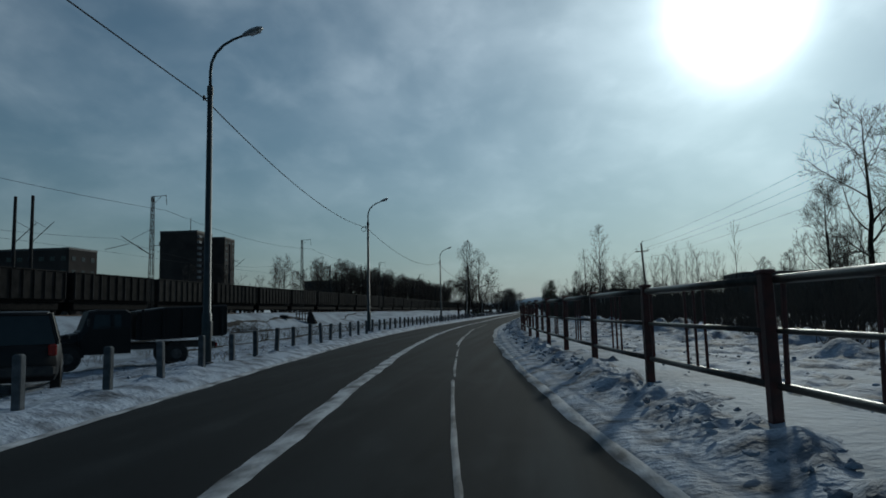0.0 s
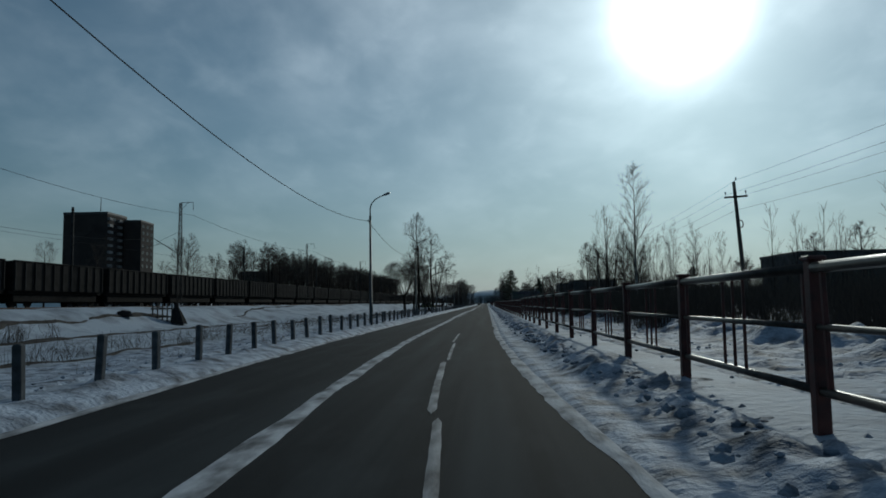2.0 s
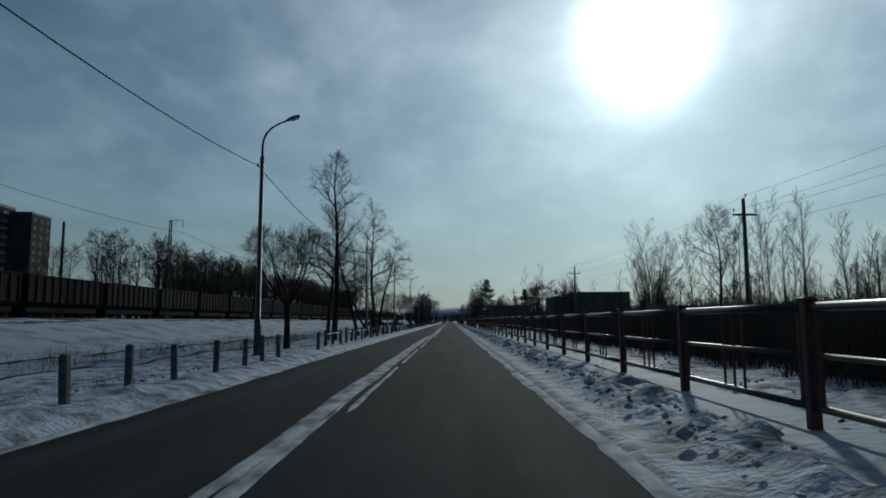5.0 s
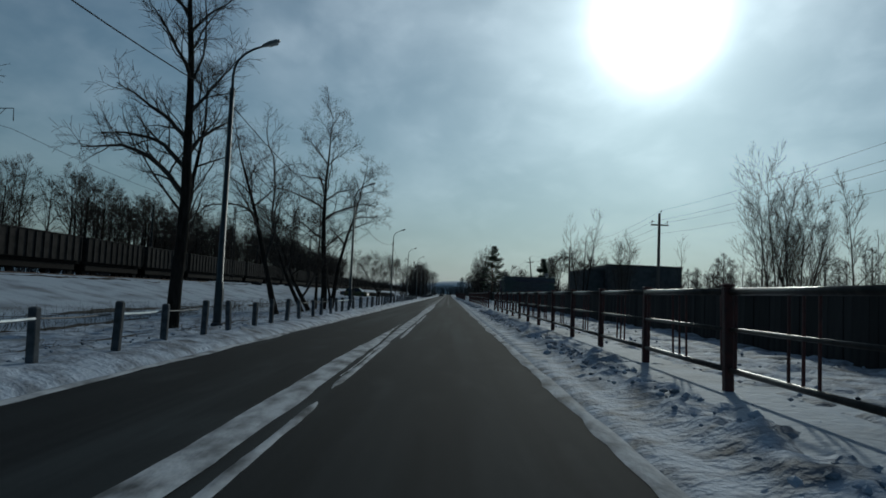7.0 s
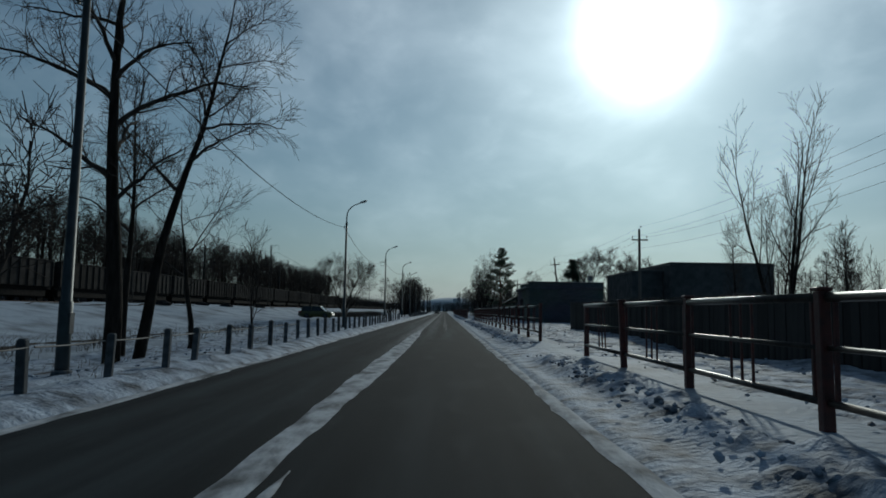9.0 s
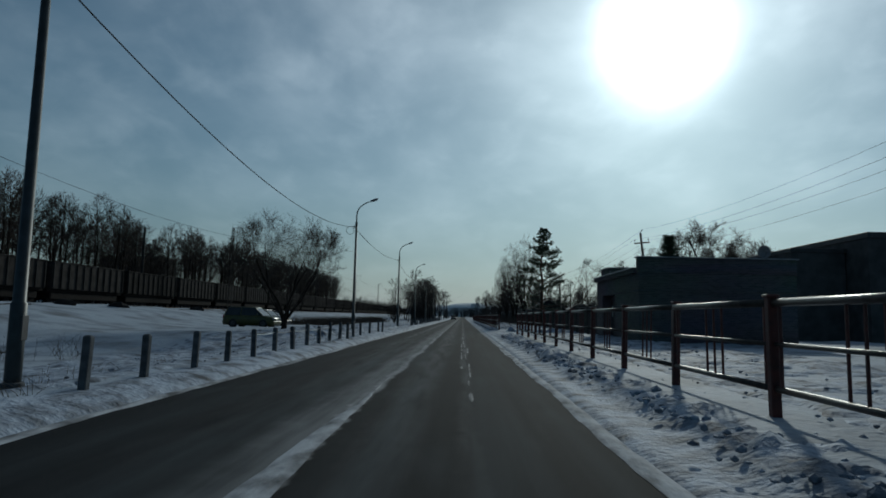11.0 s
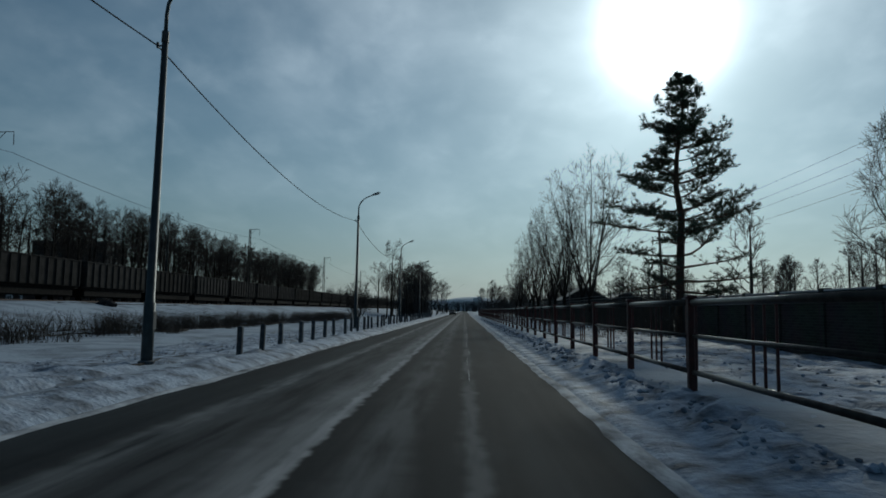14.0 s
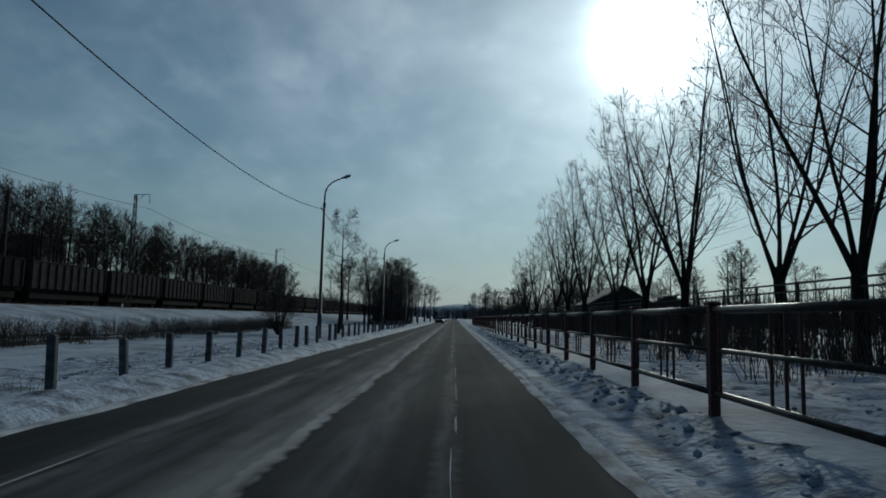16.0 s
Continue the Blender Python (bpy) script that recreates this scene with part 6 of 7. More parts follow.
# ---------------------------------------------------------------- buildings
def block(name, label, x0, y0, x1, y1, h, mat, wins=(), roof=None, z=None, parapet=.35, cols=0, rows=0, wz=1.2, ww=1.3, wh=1.4, faces="SW", kind_cat="building", turn=0.0):
    """A box building with its roof slab, parapet and windows set into the faces that can be seen (S towards -y, W towards -x)."""
    cx, cy = (x0 + x1) / 2, (y0 + y1) / 2
    W, D = x1 - x0, y1 - y0
    t = thing(name, label, kind_cat, Matrix.Translation((cx, cy, (on_ground(cx, cy) if z is None else z) - .3)) @ Matrix.Rotation(turn, 4, "Z"))
    H = h + .3
    s = Shape()
    s.box((0, 0, H / 2), (W, D, H))
    part("wall", s, mat, t)
    s = Shape()
    for sx in (-1, 1):
        s.box((sx * (W / 2 - .08), 0, H + parapet / 2), (.3, D + .28, parapet), bevel=.03)
    for sy in (-1, 1):
        s.box((0, sy * (D / 2 - .08), H + parapet / 2), (W - .32, .3, parapet), bevel=.03)
    rf = part("roof", s, roof or ROOFMETAL, t)
    s = Shape()
    s.box((0, 0, H + .06), (W - .34, D - .34, .12))
    part("roof_snow", s, ROOFFELT, rf)
    if cols and rows:
        pane = Shape()
        pane.box((0, 0, 0), (ww, .05, wh))
        pm = pane.mesh("window", WINGLASS)
        fr = Shape()
        for dx in (-ww / 2, 0, ww / 2):
            fr.box((dx, -.03, 0), (.09, .09, wh + .09))
        for dz in (-wh / 2, wh / 2):
            fr.box((0, -.03, dz), (ww + .09, .09, .09))
        fm = fr.mesh("window_frame", PLASTERDARK)
        step = (H - wz) / rows
        for face in faces:
            span = W if face == "S" else D
            nc = max(1, round(cols * span / max(W, D)))
            for r in range(rows):
                for c in range(nc):
                    u = -span / 2 + span * (c + .5) / nc
                    zz = wz + step * (r + .35)
                    o = part("window", pm, WINGLASS, t)
                    if face == "S":
                        o.location = (u, -D / 2 - .005, zz)
                    elif face == "W":
                        o.location, o.rotation_euler = (-W / 2 - .005, u, zz), (0, 0, -math.pi / 2)
                    else:
                        o.location, o.rotation_euler = (W / 2 + .005, u, zz), (0, 0, math.pi / 2)
                    part("window_frame", fm, PLASTERDARK, o)
    return t


# brick building with a raised south front, a recessed porch and an upstand at its far end
def brick_house():
    t = thing("brick_building", "low dark brick building with flat roof and recessed porch", "building", Matrix.Translation((8.1, 204.7, .0)))
    X, Y, H = 7.2, 9.4, 3.45
    w = Shape()
    w.box(((X + .55) / 2, Y / 2, H / 2 - .1), (X - .55, Y - .02, H + .2))            # body behind the front wall
    w.box((.275, 2.35, H / 2 - .1), (.55, 4.7, H + .2))                             # front wall on both sides of the porch
    w.box((.275, Y - .8, H / 2 - .1), (.55, 1.58, H + .2))
    w.box((.275, 6.25, H - .42), (.55, 3.1, .84))                                   # and over it
    part("wall", w, BRICKDARK, t)
    q = Shape()
    for z in (.55, 2.62):                                                           # projecting courses
        q.box((-.012, 2.35, z), (.03, 4.7, .075))
        q.box((X / 2, -.012, z), (X + .04, .03, .075))
    part("string_course", q, BRICKDARK, t)
    q = Shape()
    q.box((-.01, Y / 2 + .2, H + .10), (.34, Y - .4, .22), bevel=.02)
    pw = part("parapet", q, BRICKDARK, t)
    q = Shape()
    q.box((-.03, Y / 2 + .2, H + .235), (.46, Y - .36, .05), bevel=.012)
    part("flashing", q, SHEETZINC, pw, "pale frosted sheet metal flashing")
    q = Shape()
    q.box((X / 2, .17, H + .34), (X + .06, .38, .72), bevel=.02)
    ps = part("south_parapet", q, BRICKDARK, t)
    q = Shape()
    q.box((X / 2, .15, H + .725), (X + .20, .54, .06), bevel=.012)
    part("flashing", q, SHEETZINC, ps, "pale frosted sheet metal flashing")
    q = Shape()
    q.box((2.1, Y - 1.05, H + .36), (3.7, 2.1, .76), bevel=.03)
    up = part("roof_upstand", q, BRICKDARK, t)
    q = Shape()
    q.box((2.1, Y - 1.05, H + .765), (3.86, 2.26, .06), bevel=.012)
    part("flashing", q, SHEETZINC, up)
    q = Shape()
    q.box((X / 2, Y / 2, H + .05), (X - .5, Y - .5, .10))
    part("roof_snow", q, ROOFFELT, t)
    q = Shape()
    q.box((.535, 6.9, 1.20), (.05, 1.0, 2.1), bevel=.01)
    d = part("door", q, BLACKIRON, t)
    part("handle", Shape().tube([(.49, 6.55, 1.1), (.45, 6.55, 1.1), (.45, 6.55, 1.3), (.49, 6.55, 1.3)], .012, 6), GALV, d)
    for yy, zz, ww, hh in ((5.2, 1.75, .42, .58), (5.75, 1.70, .30, .42), (7.6, 1.72, .30, .60)):
        q = Shape()
        q.box((.535, yy, zz), (.02, ww, hh), bevel=.004)
        n = part("notice_board", q, PAPER, t, "pale paper notices on the porch wall")
        q = Shape()
        for k in range(4):
            q.box((.523, yy, zz + hh * (.3 - .2 * k)), (.006, ww * .7, .02))
        part("print_bar", q, BLACKIRON, n)
    q = Shape()
    q.box((.1, 6.25, .16), (1.3, 3.0, .16), bevel=.02)
    part("door_step", q, PANEL, t)
    return t


brick_house()
# satellite dish and a leaning aerial rod on its roof
dish = thing("satellite_dish", "round grey satellite dish above the brick parapet", "satellite dish", Matrix.Translation((14.15, 205.4, 3.5)))
s = Shape()
rings = []
for off in (.08, .105):
    ring_set = []
    for k in range(6):
        r = .31 * k / 5 + .008
        ring_set.append([Vector((r * math.cos(a), -.16 * (r / .31) ** 2 + off, 1.08 + r * math.sin(a))) for a in [2 * math.pi * j / 20 for j in range(20)]])
    rings += ring_set if off < .1 else ring_set[::-1]
s.loft(rings)
part("reflector", s, DISH, dish, smooth=True)
part("mount", Shape().tube([(0, .2, -.1), (0, .2, 1.08), (0, .09, 1.08)], .025, 6), GALV, dish)
part("feed_arm", Shape().tube([(0, .1, .75), (0, -.34, 1.05)], .012, 5), GALV, dish)
rod = thing("aerial_rod", "thin leaning aerial rod fixed to the roof", "aerial", Matrix.Translation((11.25, 205.7, 3.5)))
part("rod", Shape().tube([(0, 0, -.1), (-.15, -.1, .8), (-.68, -.45, 1.7)], [.045, .04, .03], 6), MASTSTEEL, rod)
# square flue beyond the porch
flue = Shape()
flue.box((0, 0, 1.6), (.46, .46, 3.6), bevel=.03)
flue.box((0, 0, 3.42), (.56, .56, .10), bevel=.02)
single("flue", flue, PANEL, "square grey flue standing behind the wall", "flue", Matrix.Translation((10.5, 220.2, -.1)))

block("workshop_building", "long dark flat-roofed workshop beyond the trees", 25.9, 216.6, 37.8, 229.0, 6.6, PLASTERDARK, parapet=.4)
block("workshop_building", "lower dark wing of the workshop", 22.2, 219.0, 25.8, 231.0, 5.9, PLASTERDARK, parapet=.3)
block("store_building", "dark low store shed on the waste ground", 35.3, 104.0, 64.0, 114.0, 5.7, PLASTERDARK, parapet=.3, cols=6, rows=1, wz=2.2)
block("shed_building", "low dark shed among the bushes", 40.0, 150.0, 56.0, 158.0, 3.0, PLASTERDARK, parapet=.2)


def gable_hut(x, y, w, d, h, ridge, label):
    t = thing("gabled_house", label, "house", Matrix.Translation((x, y, on_ground(x, y) - .2)))
    s = Shape()
    s.box((0, 0, h / 2), (w, d, h))
    part("wall", s, BOARD, t)
    hw = w / 2 + .35
    for sg in (-1, 1):
        s = Shape()
        s.add([(sg * hw, -d / 2 - .3, h - .15), (0, -d / 2 - .3, ridge), (0, d / 2 + .3, ridge), (sg * hw, d / 2 + .3, h - .15), (sg * hw, -d / 2 - .3, h - .03), (0, -d / 2 - .3, ridge + .12), (0, d / 2 + .3, ridge + .12), (sg * hw, d / 2 + .3, h - .03)],
              [(0, 1, 2, 3), (7, 6, 5, 4), (0, 4, 5, 1), (1, 5, 6, 2), (2, 6, 7, 3), (3, 7, 4, 0)])
        part("roof_slope", s, ROOFMETAL, t)
    s = Shape()
    s.add([(-w / 2, -d / 2 - .01, h), (w / 2, -d / 2 - .01, h), (0, -d / 2 - .01, ridge - .1), (-w / 2, -d / 2 + .12, h), (w / 2, -d / 2 + .12, h), (0, -d / 2 + .12, ridge - .1)], [(0, 1, 2), (5, 4, 3), (0, 3, 4, 1), (1, 4, 5, 2), (2, 5, 3, 0)])
    part("gable", s, BOARD, t)
    for dx in (-w / 4, w / 4):
        s = Shape()
        s.box((dx, -d / 2 - .02, h * .55), (.9, .06, 1.1))
        part("window", s, WINGLASS, t)


gable_hut(22.5, 350.0, 9.0, 9.0, 3.4, 6.0, "dark gabled timber house beyond the poplars")
gable_hut(34.0, 366.0, 10.0, 9.0, 3.2, 5.6, "dark gabled timber house among trees")

# flats and other far buildings beyond the railway
tower = block("apartment_tower", "dark tall apartment tower with pale balconies", -185.0, 304.5, -165.5, 322.0, 43.0, TOWERWALL, parapet=1.0, cols=5, rows=14, wz=1.5, ww=1.8, wh=1.5, faces="E", turn=.06)
for k in range(14):
    for yy in (-7.0, 1.5):
        s = Shape()
        s.box((10.2, yy, 2.6 + 2.97 * k), (1.2, 2.8, 1.15))
        part("balcony", s, TOWERLIGHT, tower)
s = Shape()
s.tube([(2, 0, 43), (2, 0, 52)], [.25, .12], 6)
part("antenna", s, GALV, tower)
block("apartment_block", "dark apartment block joined to the tower", -165.3, 318.0, -157.5, 332.0, 41.0, TOWERWALL, parapet=.8, cols=3, rows=13, wz=1.5, ww=1.8, wh=1.5, faces="E", turn=.10)
block("apartment_block", "long five-storey block behind the railway", -240.0, 196.0, -150.0, 210.0, 23.5, TOWERWALL, parapet=.7, cols=22, rows=5, wz=1.2, ww=1.7, wh=1.5, faces="SE")
block("apartment_block", "dark apartment block beyond the tree row", -172.0, 476.0, -142.0, 492.0, 25.0, TOWERWALL, parapet=.8, cols=9, rows=8, wz=1.5, ww=1.8, wh=1.5, faces="SE")
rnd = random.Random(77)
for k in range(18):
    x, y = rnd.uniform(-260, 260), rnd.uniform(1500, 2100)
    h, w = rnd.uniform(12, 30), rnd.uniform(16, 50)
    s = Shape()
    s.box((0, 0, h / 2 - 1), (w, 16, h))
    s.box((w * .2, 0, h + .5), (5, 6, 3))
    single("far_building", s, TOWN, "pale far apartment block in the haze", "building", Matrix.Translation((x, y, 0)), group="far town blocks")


# ---------------------------------------------------------------- vehicles
def car(name, label, paint, m, L=4.4, W=1.75, H=1.5, bonnet=.24, boot=.10, belt=.92, rake=.55, rear_rake=.25, ride=.20, wheel=.32):
    """Front towards -y. A lofted body with a glasshouse, lamps, bumpers and four wheels."""
    t = thing(name, label, "car", m)
    n = 26
    ys = [-L / 2 + L * k / n for k in range(n + 1)]
    yb, yr = -L / 2 + bonnet * L, L / 2 - boot * L

    def top(y):
        u = (y + L / 2) / L
        if y < yb:
            return belt * (.80 + .16 * min(1, (y + L / 2) / (yb + L / 2)) ** .6)
        if y > yr:
            return belt * (1.0 - .06 * (y - yr) / (L / 2 - yr + 1e-6))
        return belt

    def half(y):
        e = abs(2 * y / L)
        return W / 2 * (1 - .10 * e ** 4)
    rings = []
    for y in ys:
        h, hw, f = top(y), half(y), .06 if abs(2 * y / L) > .97 else 0
        rings.append([Vector(p) for p in ((-hw + .06, y, ride), (-hw, y, ride + .14), (-hw - .015, y, (h + ride) / 2), (-hw + .02, y, h - .10), (-hw + .10, y, h - f), (0, y, h + .03 - f), (hw - .10, y, h - f), (hw - .02, y, h - .10), (hw + .015, y, (h + ride) / 2), (hw, y, ride + .14), (hw - .06, y, ride))])
    body = part("body", Shape().loft(rings), paint, t, smooth=True)
    a0, a1, b1, b0 = yb - .05, yb + rake, yr - rear_rake, yr + .02
    hw = W / 2 - .07
    ti = W / 2 - .24
    g = Shape()
    prof = ((a0, belt - .02), (a1, H - .03), ((a1 + b1) / 2, H), (b1, H - .04), (b0, belt - .02))
    rg = []
    for y, z in prof:
        w = hw if z < belt else ti
        rg.append([Vector((-hw, y, belt - .03)), Vector((-w, y, z)), Vector((w, y, z)), Vector((hw, y, belt - .03))])
    g.loft(rg, cap=False)
    part("glasshouse", g, CARGLASS, t)
    r = Shape()
    r.loft([[Vector((-ti - .01, y, z - .02)), Vector((-ti + .06, y, z + .025)), Vector((ti - .06, y, z + .025)), Vector((ti + .01, y, z - .02))] for y, z in ((a1 - .03, H - .05), (a1 + .12, H - .015), ((a1 + b1) / 2, H + .005), (b1 - .1, H - .02), (b1 + .03, H - .06))])
    part("roof", r, paint, t, smooth=True)
    for sx in (-1, 1):
        for ya, za, yc, zc in ((a0, belt - .02, a1, H - .03), (b1, H - .04, b0, belt - .02), ((a1 + b1) / 2, belt - .02, (a1 + b1) / 2, H - .01)):
            wa, wc = (hw if za < belt else ti), (hw if zc < belt else ti)
            part("pillar", Shape().tube([(sx * (wa + .005), ya, za), (sx * (wc + .005), yc, zc)], .035, 5), paint, body)
        q = Shape()
        q.box((sx * (W / 2 - .28), -L / 2 + .03, belt * .72), (.36, .12, .15), bevel=.03)
        part("headlamp", q, HEADLAMP, t)
        q = Shape()
        q.box((sx * (W / 2 - .16), L / 2 - .03, belt * .86), (.18, .1, .26), bevel=.03)
        part("tail_lamp", q, TAILLAMP, t)
        q = Shape()
        q.box((sx * (W / 2 + .09), a0 + .35, belt + .06), (.16, .10, .12), bevel=.03)
        part("mirror", q, paint, t)
        for yy in (-L * .31, L * .29):
            q = Shape().tube([(sx * (W / 2 - .20), yy, wheel), (sx * (W / 2 - .17), yy, wheel), (sx * (W / 2 + .0), yy, wheel), (sx * (W / 2 + .02), yy, wheel)], [wheel * .92, wheel, wheel, wheel * .9], 20)
            wh = part("tyre", q, TYRE, t)
            q = Shape().tube([(sx * (W / 2 + .012), yy, wheel), (sx * (W / 2 + .032), yy, wheel)], [wheel * .64, wheel * .60], 14)
            for k in range(5):
                an = k * 1.2566
                q.box((sx * (W / 2 + .034), yy + math.cos(an) * wheel * .3, wheel + math.sin(an) * wheel * .3), (.014, .06, wheel * .5), Matrix.Rotation(-an + math.pi / 2, 3, "X"))
            part("rim", q, RIM, wh)
    for sy in (-1, 1):
        q = Shape()
        q.box((0, sy * (L / 2 + .01), ride + .22), (W - .16, .14, .24), bevel=.05)
        part("bumper", q, BLACKIRON if paint is CARBLACK else paint, t)
    q = Shape()
    q.box((0, -L / 2 - .01, belt * .62), (W * .42, .05, .14), bevel=.01)
    part("grille", q, BLACKIRON, t)
    return t


def parked(x, y, heading_deg, lift=0.0):
    return Matrix.Translation((x, y, on_ground(x, y) + lift)) @ Matrix.Rotation(radians(heading_deg), 4, "Z")


def tipper_truck(m):
    """Bonneted cab in front (-y) and a tipping tub that overhangs the tail."""
    t = thing("tipper_truck", "dark tipper truck with a bonneted cab parked in the snow", "truck", m)
    L = 5.6
    y0 = -L / 2

    def slab(name, rows, parent, mat=CARBLACK, label="", smooth=False):
        rings = []
        for y, z0, z1, w0, w1 in rows:
            rings.append([Vector(q) for q in ((-w0, y, z0), (-w0, y, (z0 * .4 + z1 * .6)), (-w1, y, z1 - .05), (-w1 + .07, y, z1), (w1 - .07, y, z1), (w1, y, z1 - .05), (w0, y, (z0 * .4 + z1 * .6)), (w0, y, z0))])
        return part(name, Shape().loft(rings), mat, parent, label, smooth)
    slab("bonnet", ((y0, .52, .98, .62, .50), (y0 + .12, .50, 1.08, .66, .54), (y0 + .95, .50, 1.22, .74, .64)), t)
    cab = slab("cab", ((y0 + .90, .50, 1.25, .86, .80), (y0 + .98, .50, 1.30, .88, .82), (y0 + 1.18, .50, 1.92, .90, .74), (y0 + 1.5, .50, 1.98, .90, .76), (y0 + 2.30, .50, 1.98, .90, .76), (y0 + 2.45, .50, 1.88, .90, .78)), t)
    q = Shape()
    q.add([(-.70, y0 + 1.00, 1.36), (.70, y0 + 1.00, 1.36), (.64, y0 + 1.155, 1.84), (-.64, y0 + 1.155, 1.84), (-.70, y0 + 1.03, 1.36), (.70, y0 + 1.03, 1.36), (.64, y0 + 1.185, 1.84), (-.64, y0 + 1.185, 1.84)], [(0, 1, 2, 3), (7, 6, 5, 4), (0, 4, 5, 1), (1, 5, 6, 2), (2, 6, 7, 3), (3, 7, 4, 0)])
    part("windscreen", q, CARGLASS, cab)
    for sx in (-1, 1):
        q = Shape()
        q.add([(sx * .905, y0 + 1.30, 1.34), (sx * .905, y0 + 2.15, 1.34), (sx * .83, y0 + 2.15, 1.80), (sx * .83, y0 + 1.36, 1.80), (sx * .87, y0 + 1.30, 1.34), (sx * .87, y0 + 2.15, 1.34), (sx * .80, y0 + 2.15, 1.80), (sx * .80, y0 + 1.36, 1.80)], [(0, 1, 2, 3), (7, 6, 5, 4), (0, 4, 5, 1), (1, 5, 6, 2), (2, 6, 7, 3), (3, 7, 4, 0)])
        part("side_window", q, CARGLASS, cab)
        q = Shape()
        q.box((sx * 1.02, y0 + 1.15, 1.55), (.12, .06, .26), bevel=.02)
        part("mirror", q, BLACKIRON, cab)
        q = Shape().tube([(sx * .62, y0 - .02, .78), (sx * .62, y0 + .1, .78)], [.11, .12], 12)
        part("headlamp", q, HEADLAMP, t)
        q = Shape()
        q.loft([[Vector((sx * x, y0 + .55 + .52 * math.cos(a), .42 + .50 * math.sin(a))) for a in [math.pi * k / 8 for k in range(9)]] for x in (.60, .93)])
        part("mudguard", q, CARBLACK, t)
    tub = slab("tub", ((y0 + 2.60, 1.02, 1.62, .92, .97), (y0 + 2.62, .92, 1.90, .92, .97), (y0 + 3.6, .92, 2.04, .92, .97), (y0 + L, .98, 2.10, .92, .97)), t, CARBLACK)
    for k in range(5):
        for sx in (-1, 1):
            q = Shape()
            q.box((sx * .985, y0 + 2.8 + .66 * k, 1.46), (.06, .09, 1.0), bevel=.015)
            part("rib", q, CARBLACK, tub)
    q = Shape()
    q.box((0, y0 + L + .03, 1.54), (1.86, .06, 1.02), bevel=.015)
    part("tailgate", q, CARBLACK, tub)
    q = Shape()
    for sx in (-1, 1):
        q.box((sx * .38, y0 + 2.8, .70), (.12, 4.9, .22), bevel=.02)
    q.box((0, y0 + L - .35, .68), (1.5, .10, .20), bevel=.02)
    q.box((0, y0 - .06, .52), (1.6, .14, .22), bevel=.04)
    part("chassis", q, BLACKIRON, t)
    for sx in (-1, 1):
        q = Shape()
        q.box((sx * .74, y0 + L - .30, .66), (.22, .06, .13), bevel=.015)
        part("tail_lamp", q, TAILLAMP, t)
        for yy, tw in ((y0 + .58, .22), (y0 + 3.9, .36)):
            q = Shape().tube([(sx * (.93 - tw), yy, .40), (sx * (.95 - tw), yy, .40), (sx * .91, yy, .40), (sx * .94, yy, .40)], [.36, .41, .41, .36], 20)
            wh = part("tyre", q, TYRE, t)
            part("rim", Shape().tube([(sx * .925, yy, .40), (sx * .95, yy, .40)], [.22, .16], 14), RIM, wh)
    return t


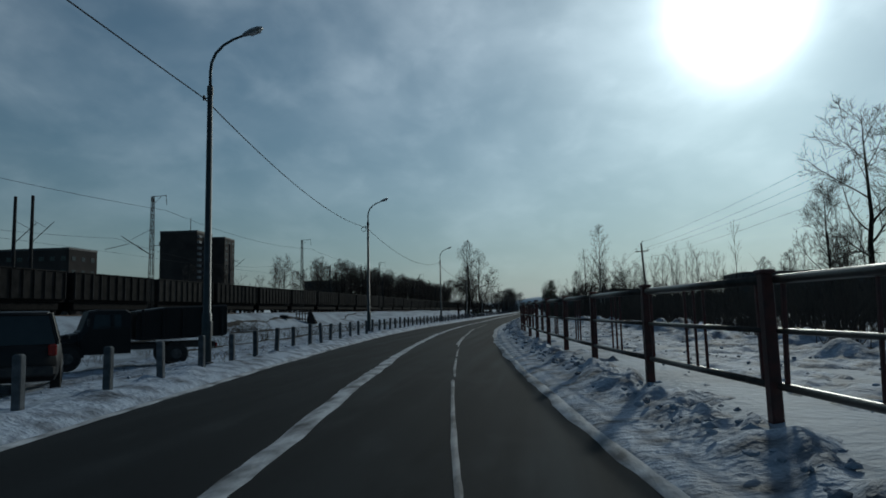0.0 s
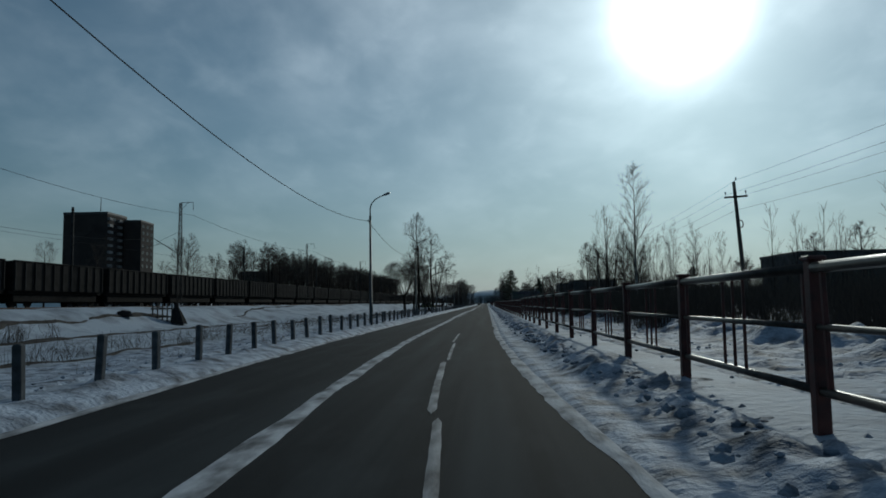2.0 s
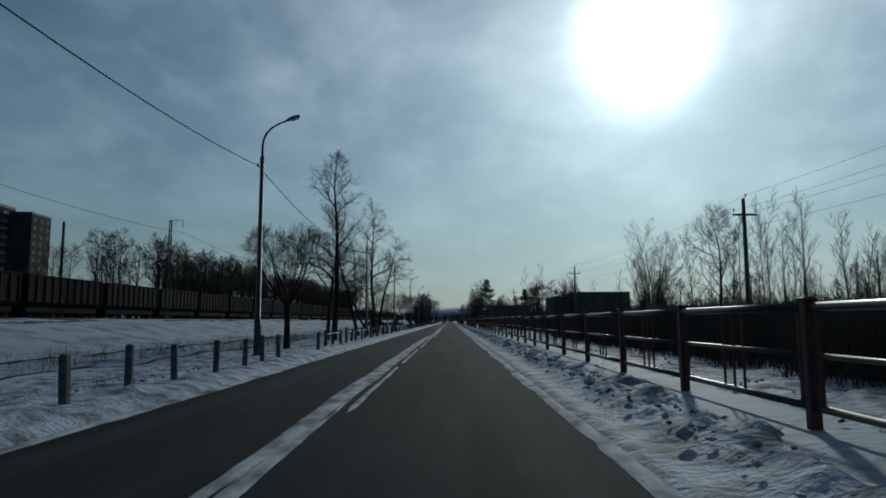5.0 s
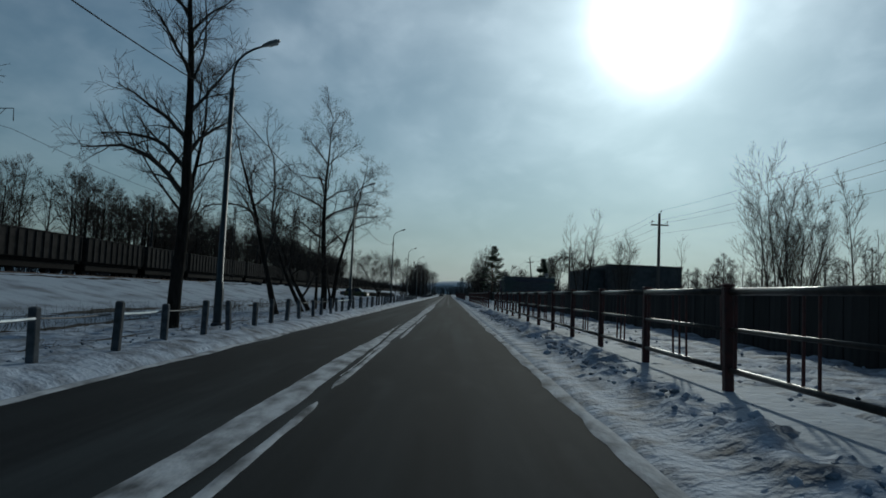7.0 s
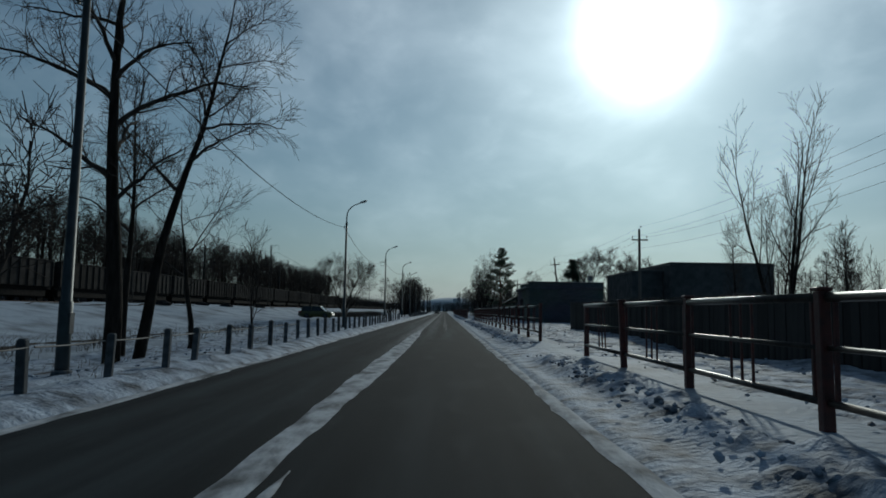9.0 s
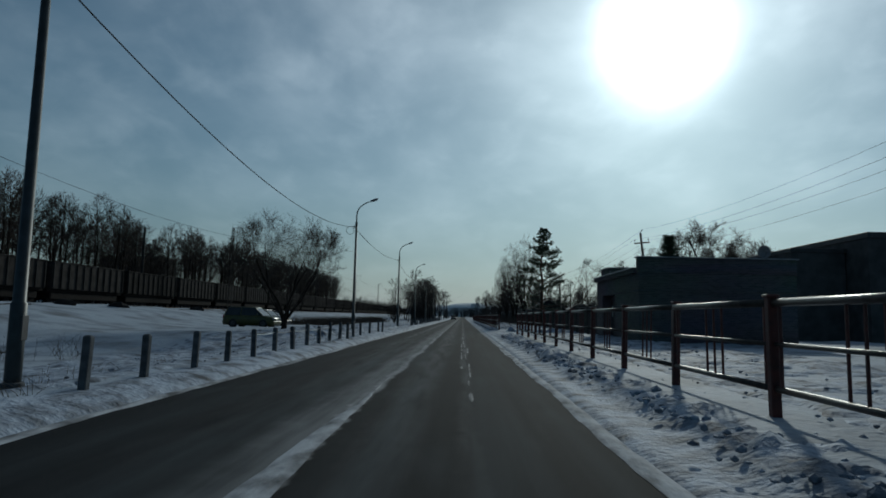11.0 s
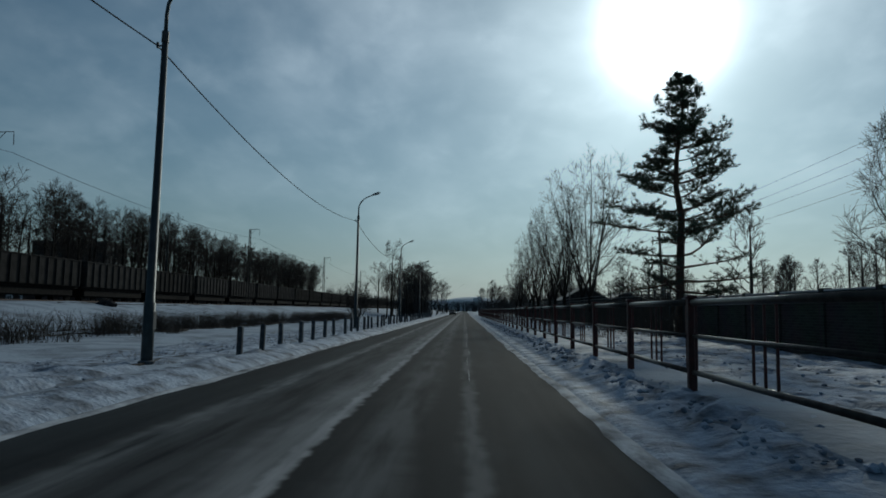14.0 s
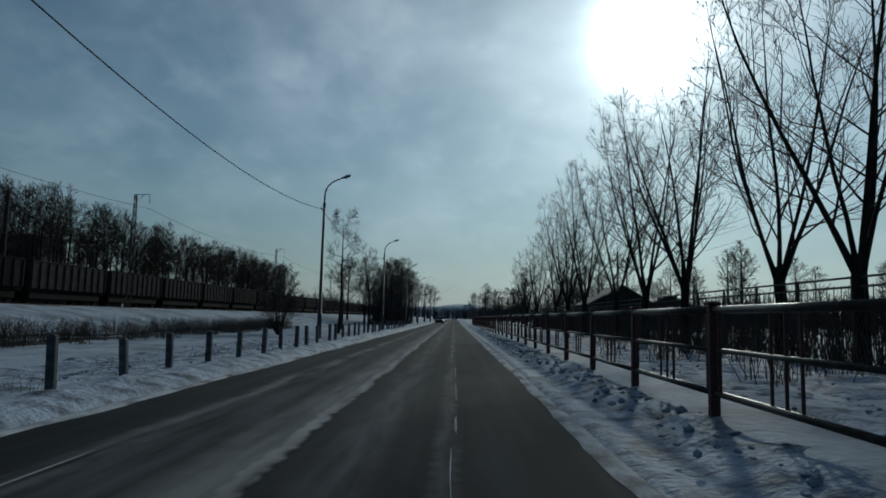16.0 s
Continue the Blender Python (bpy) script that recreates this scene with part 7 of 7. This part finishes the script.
tipper_truck(parked(-8.75, 20.2, -47, .0) @ Matrix.Scale(.95, 4))
car("parked_van", "black off-road car parked in the snow below the road", CARBLACK, parked(-7.9, 14.2, 218, .10), L=3.9, W=1.8, H=1.80, bonnet=.24, boot=.03, belt=1.10, rake=.4, rear_rake=.1, ride=.28, wheel=.37)
car("parked_hatchback", "yellow-green hatchback parked in the snowy yard", CARYELLOW, parked(-15.8, 223.0, 84), L=3.9, W=1.68, H=1.52, bonnet=.22, boot=.03, belt=.95, rake=.6, rear_rake=.2)
car("parked_sedan", "dark grey saloon car parked in the snowy yard", CARGREY, parked(-17.6, 231.5, 80), L=4.6, W=1.72, H=1.40, bonnet=.26, boot=.2, belt=.90, rake=.6, rear_rake=.5)
car("distant_car", "small dark car far down the road", CARGREY, Matrix.Translation((-3.0, 395.0, .0)), L=4.4, W=1.75, H=1.45)

# rack of posts with a tarpaulin heap on the embankment foot
rack = thing("timber_rack", "dark rack of upright posts under a tarpaulin heap", "rack", parked(-28.3, 89.5, 33, -.1) @ Matrix.Scale(1.15, 4))
for k in range(5):
    s = Shape()
    s.box((-1.2 + .36 * k, 0, .75), (.10, .12, 1.7), bevel=.015)
    part("post", s, WOODPOLE, rack)
s = Shape()
for z in (.5, 1.15):
    s.box((-.4, .08, z), (1.9, .05, .12))
part("crosspiece", s, WOODPOLE, rack)
s = Shape()
s.loft([[Vector((x, y * f, z)) for x, y, z in ((.1, -.9, -.1), (.9 + .1 * f, -.8, -.1), (1.4, -.2, -.1), (1.25, .6, -.1), (.2, .8, -.1))] for f in (1.0,)] + [[Vector(p) for p in ((.15, -.6, .7), (.8, -.5, .75), (1.1, -.1, .6), (.95, .4, .7), (.25, .5, .8))], [Vector(p) for p in ((.45, -.12, 1.45), (.6, -.1, 1.5), (.66, 0, 1.42), (.6, .1, 1.46), (.45, .1, 1.5))]])
part("tarpaulin", s, TARP, rack)
# dark lumps taken for scrap, given a plain rounded shape
for x, y in ((-29.5, 84.0), (-30.2, 223.0), (-29.0, 228.5), (-29.6, 246.0), (-28.8, 276.0), (-29.4, 210.0)):
    r2 = random.Random(int(y))
    rings = []
    for z, f in ((-.1, 1.0), (.12, .95), (.3, .6), (.42, .2)):
        rings.append([Vector((math.cos(a) * .85 * f * r2.uniform(.75, 1.2), math.sin(a) * .6 * f * r2.uniform(.75, 1.2), z + r2.gauss(0, .03))) for a in [2 * math.pi * k / 9 for k in range(9)]])
    s = Shape().loft(rings)
    single("dark_scrap_lump", s, TARP, "dark boulder half sunk in the snowy bank", "rock", Matrix.Translation((x, y, on_ground(x, y))))
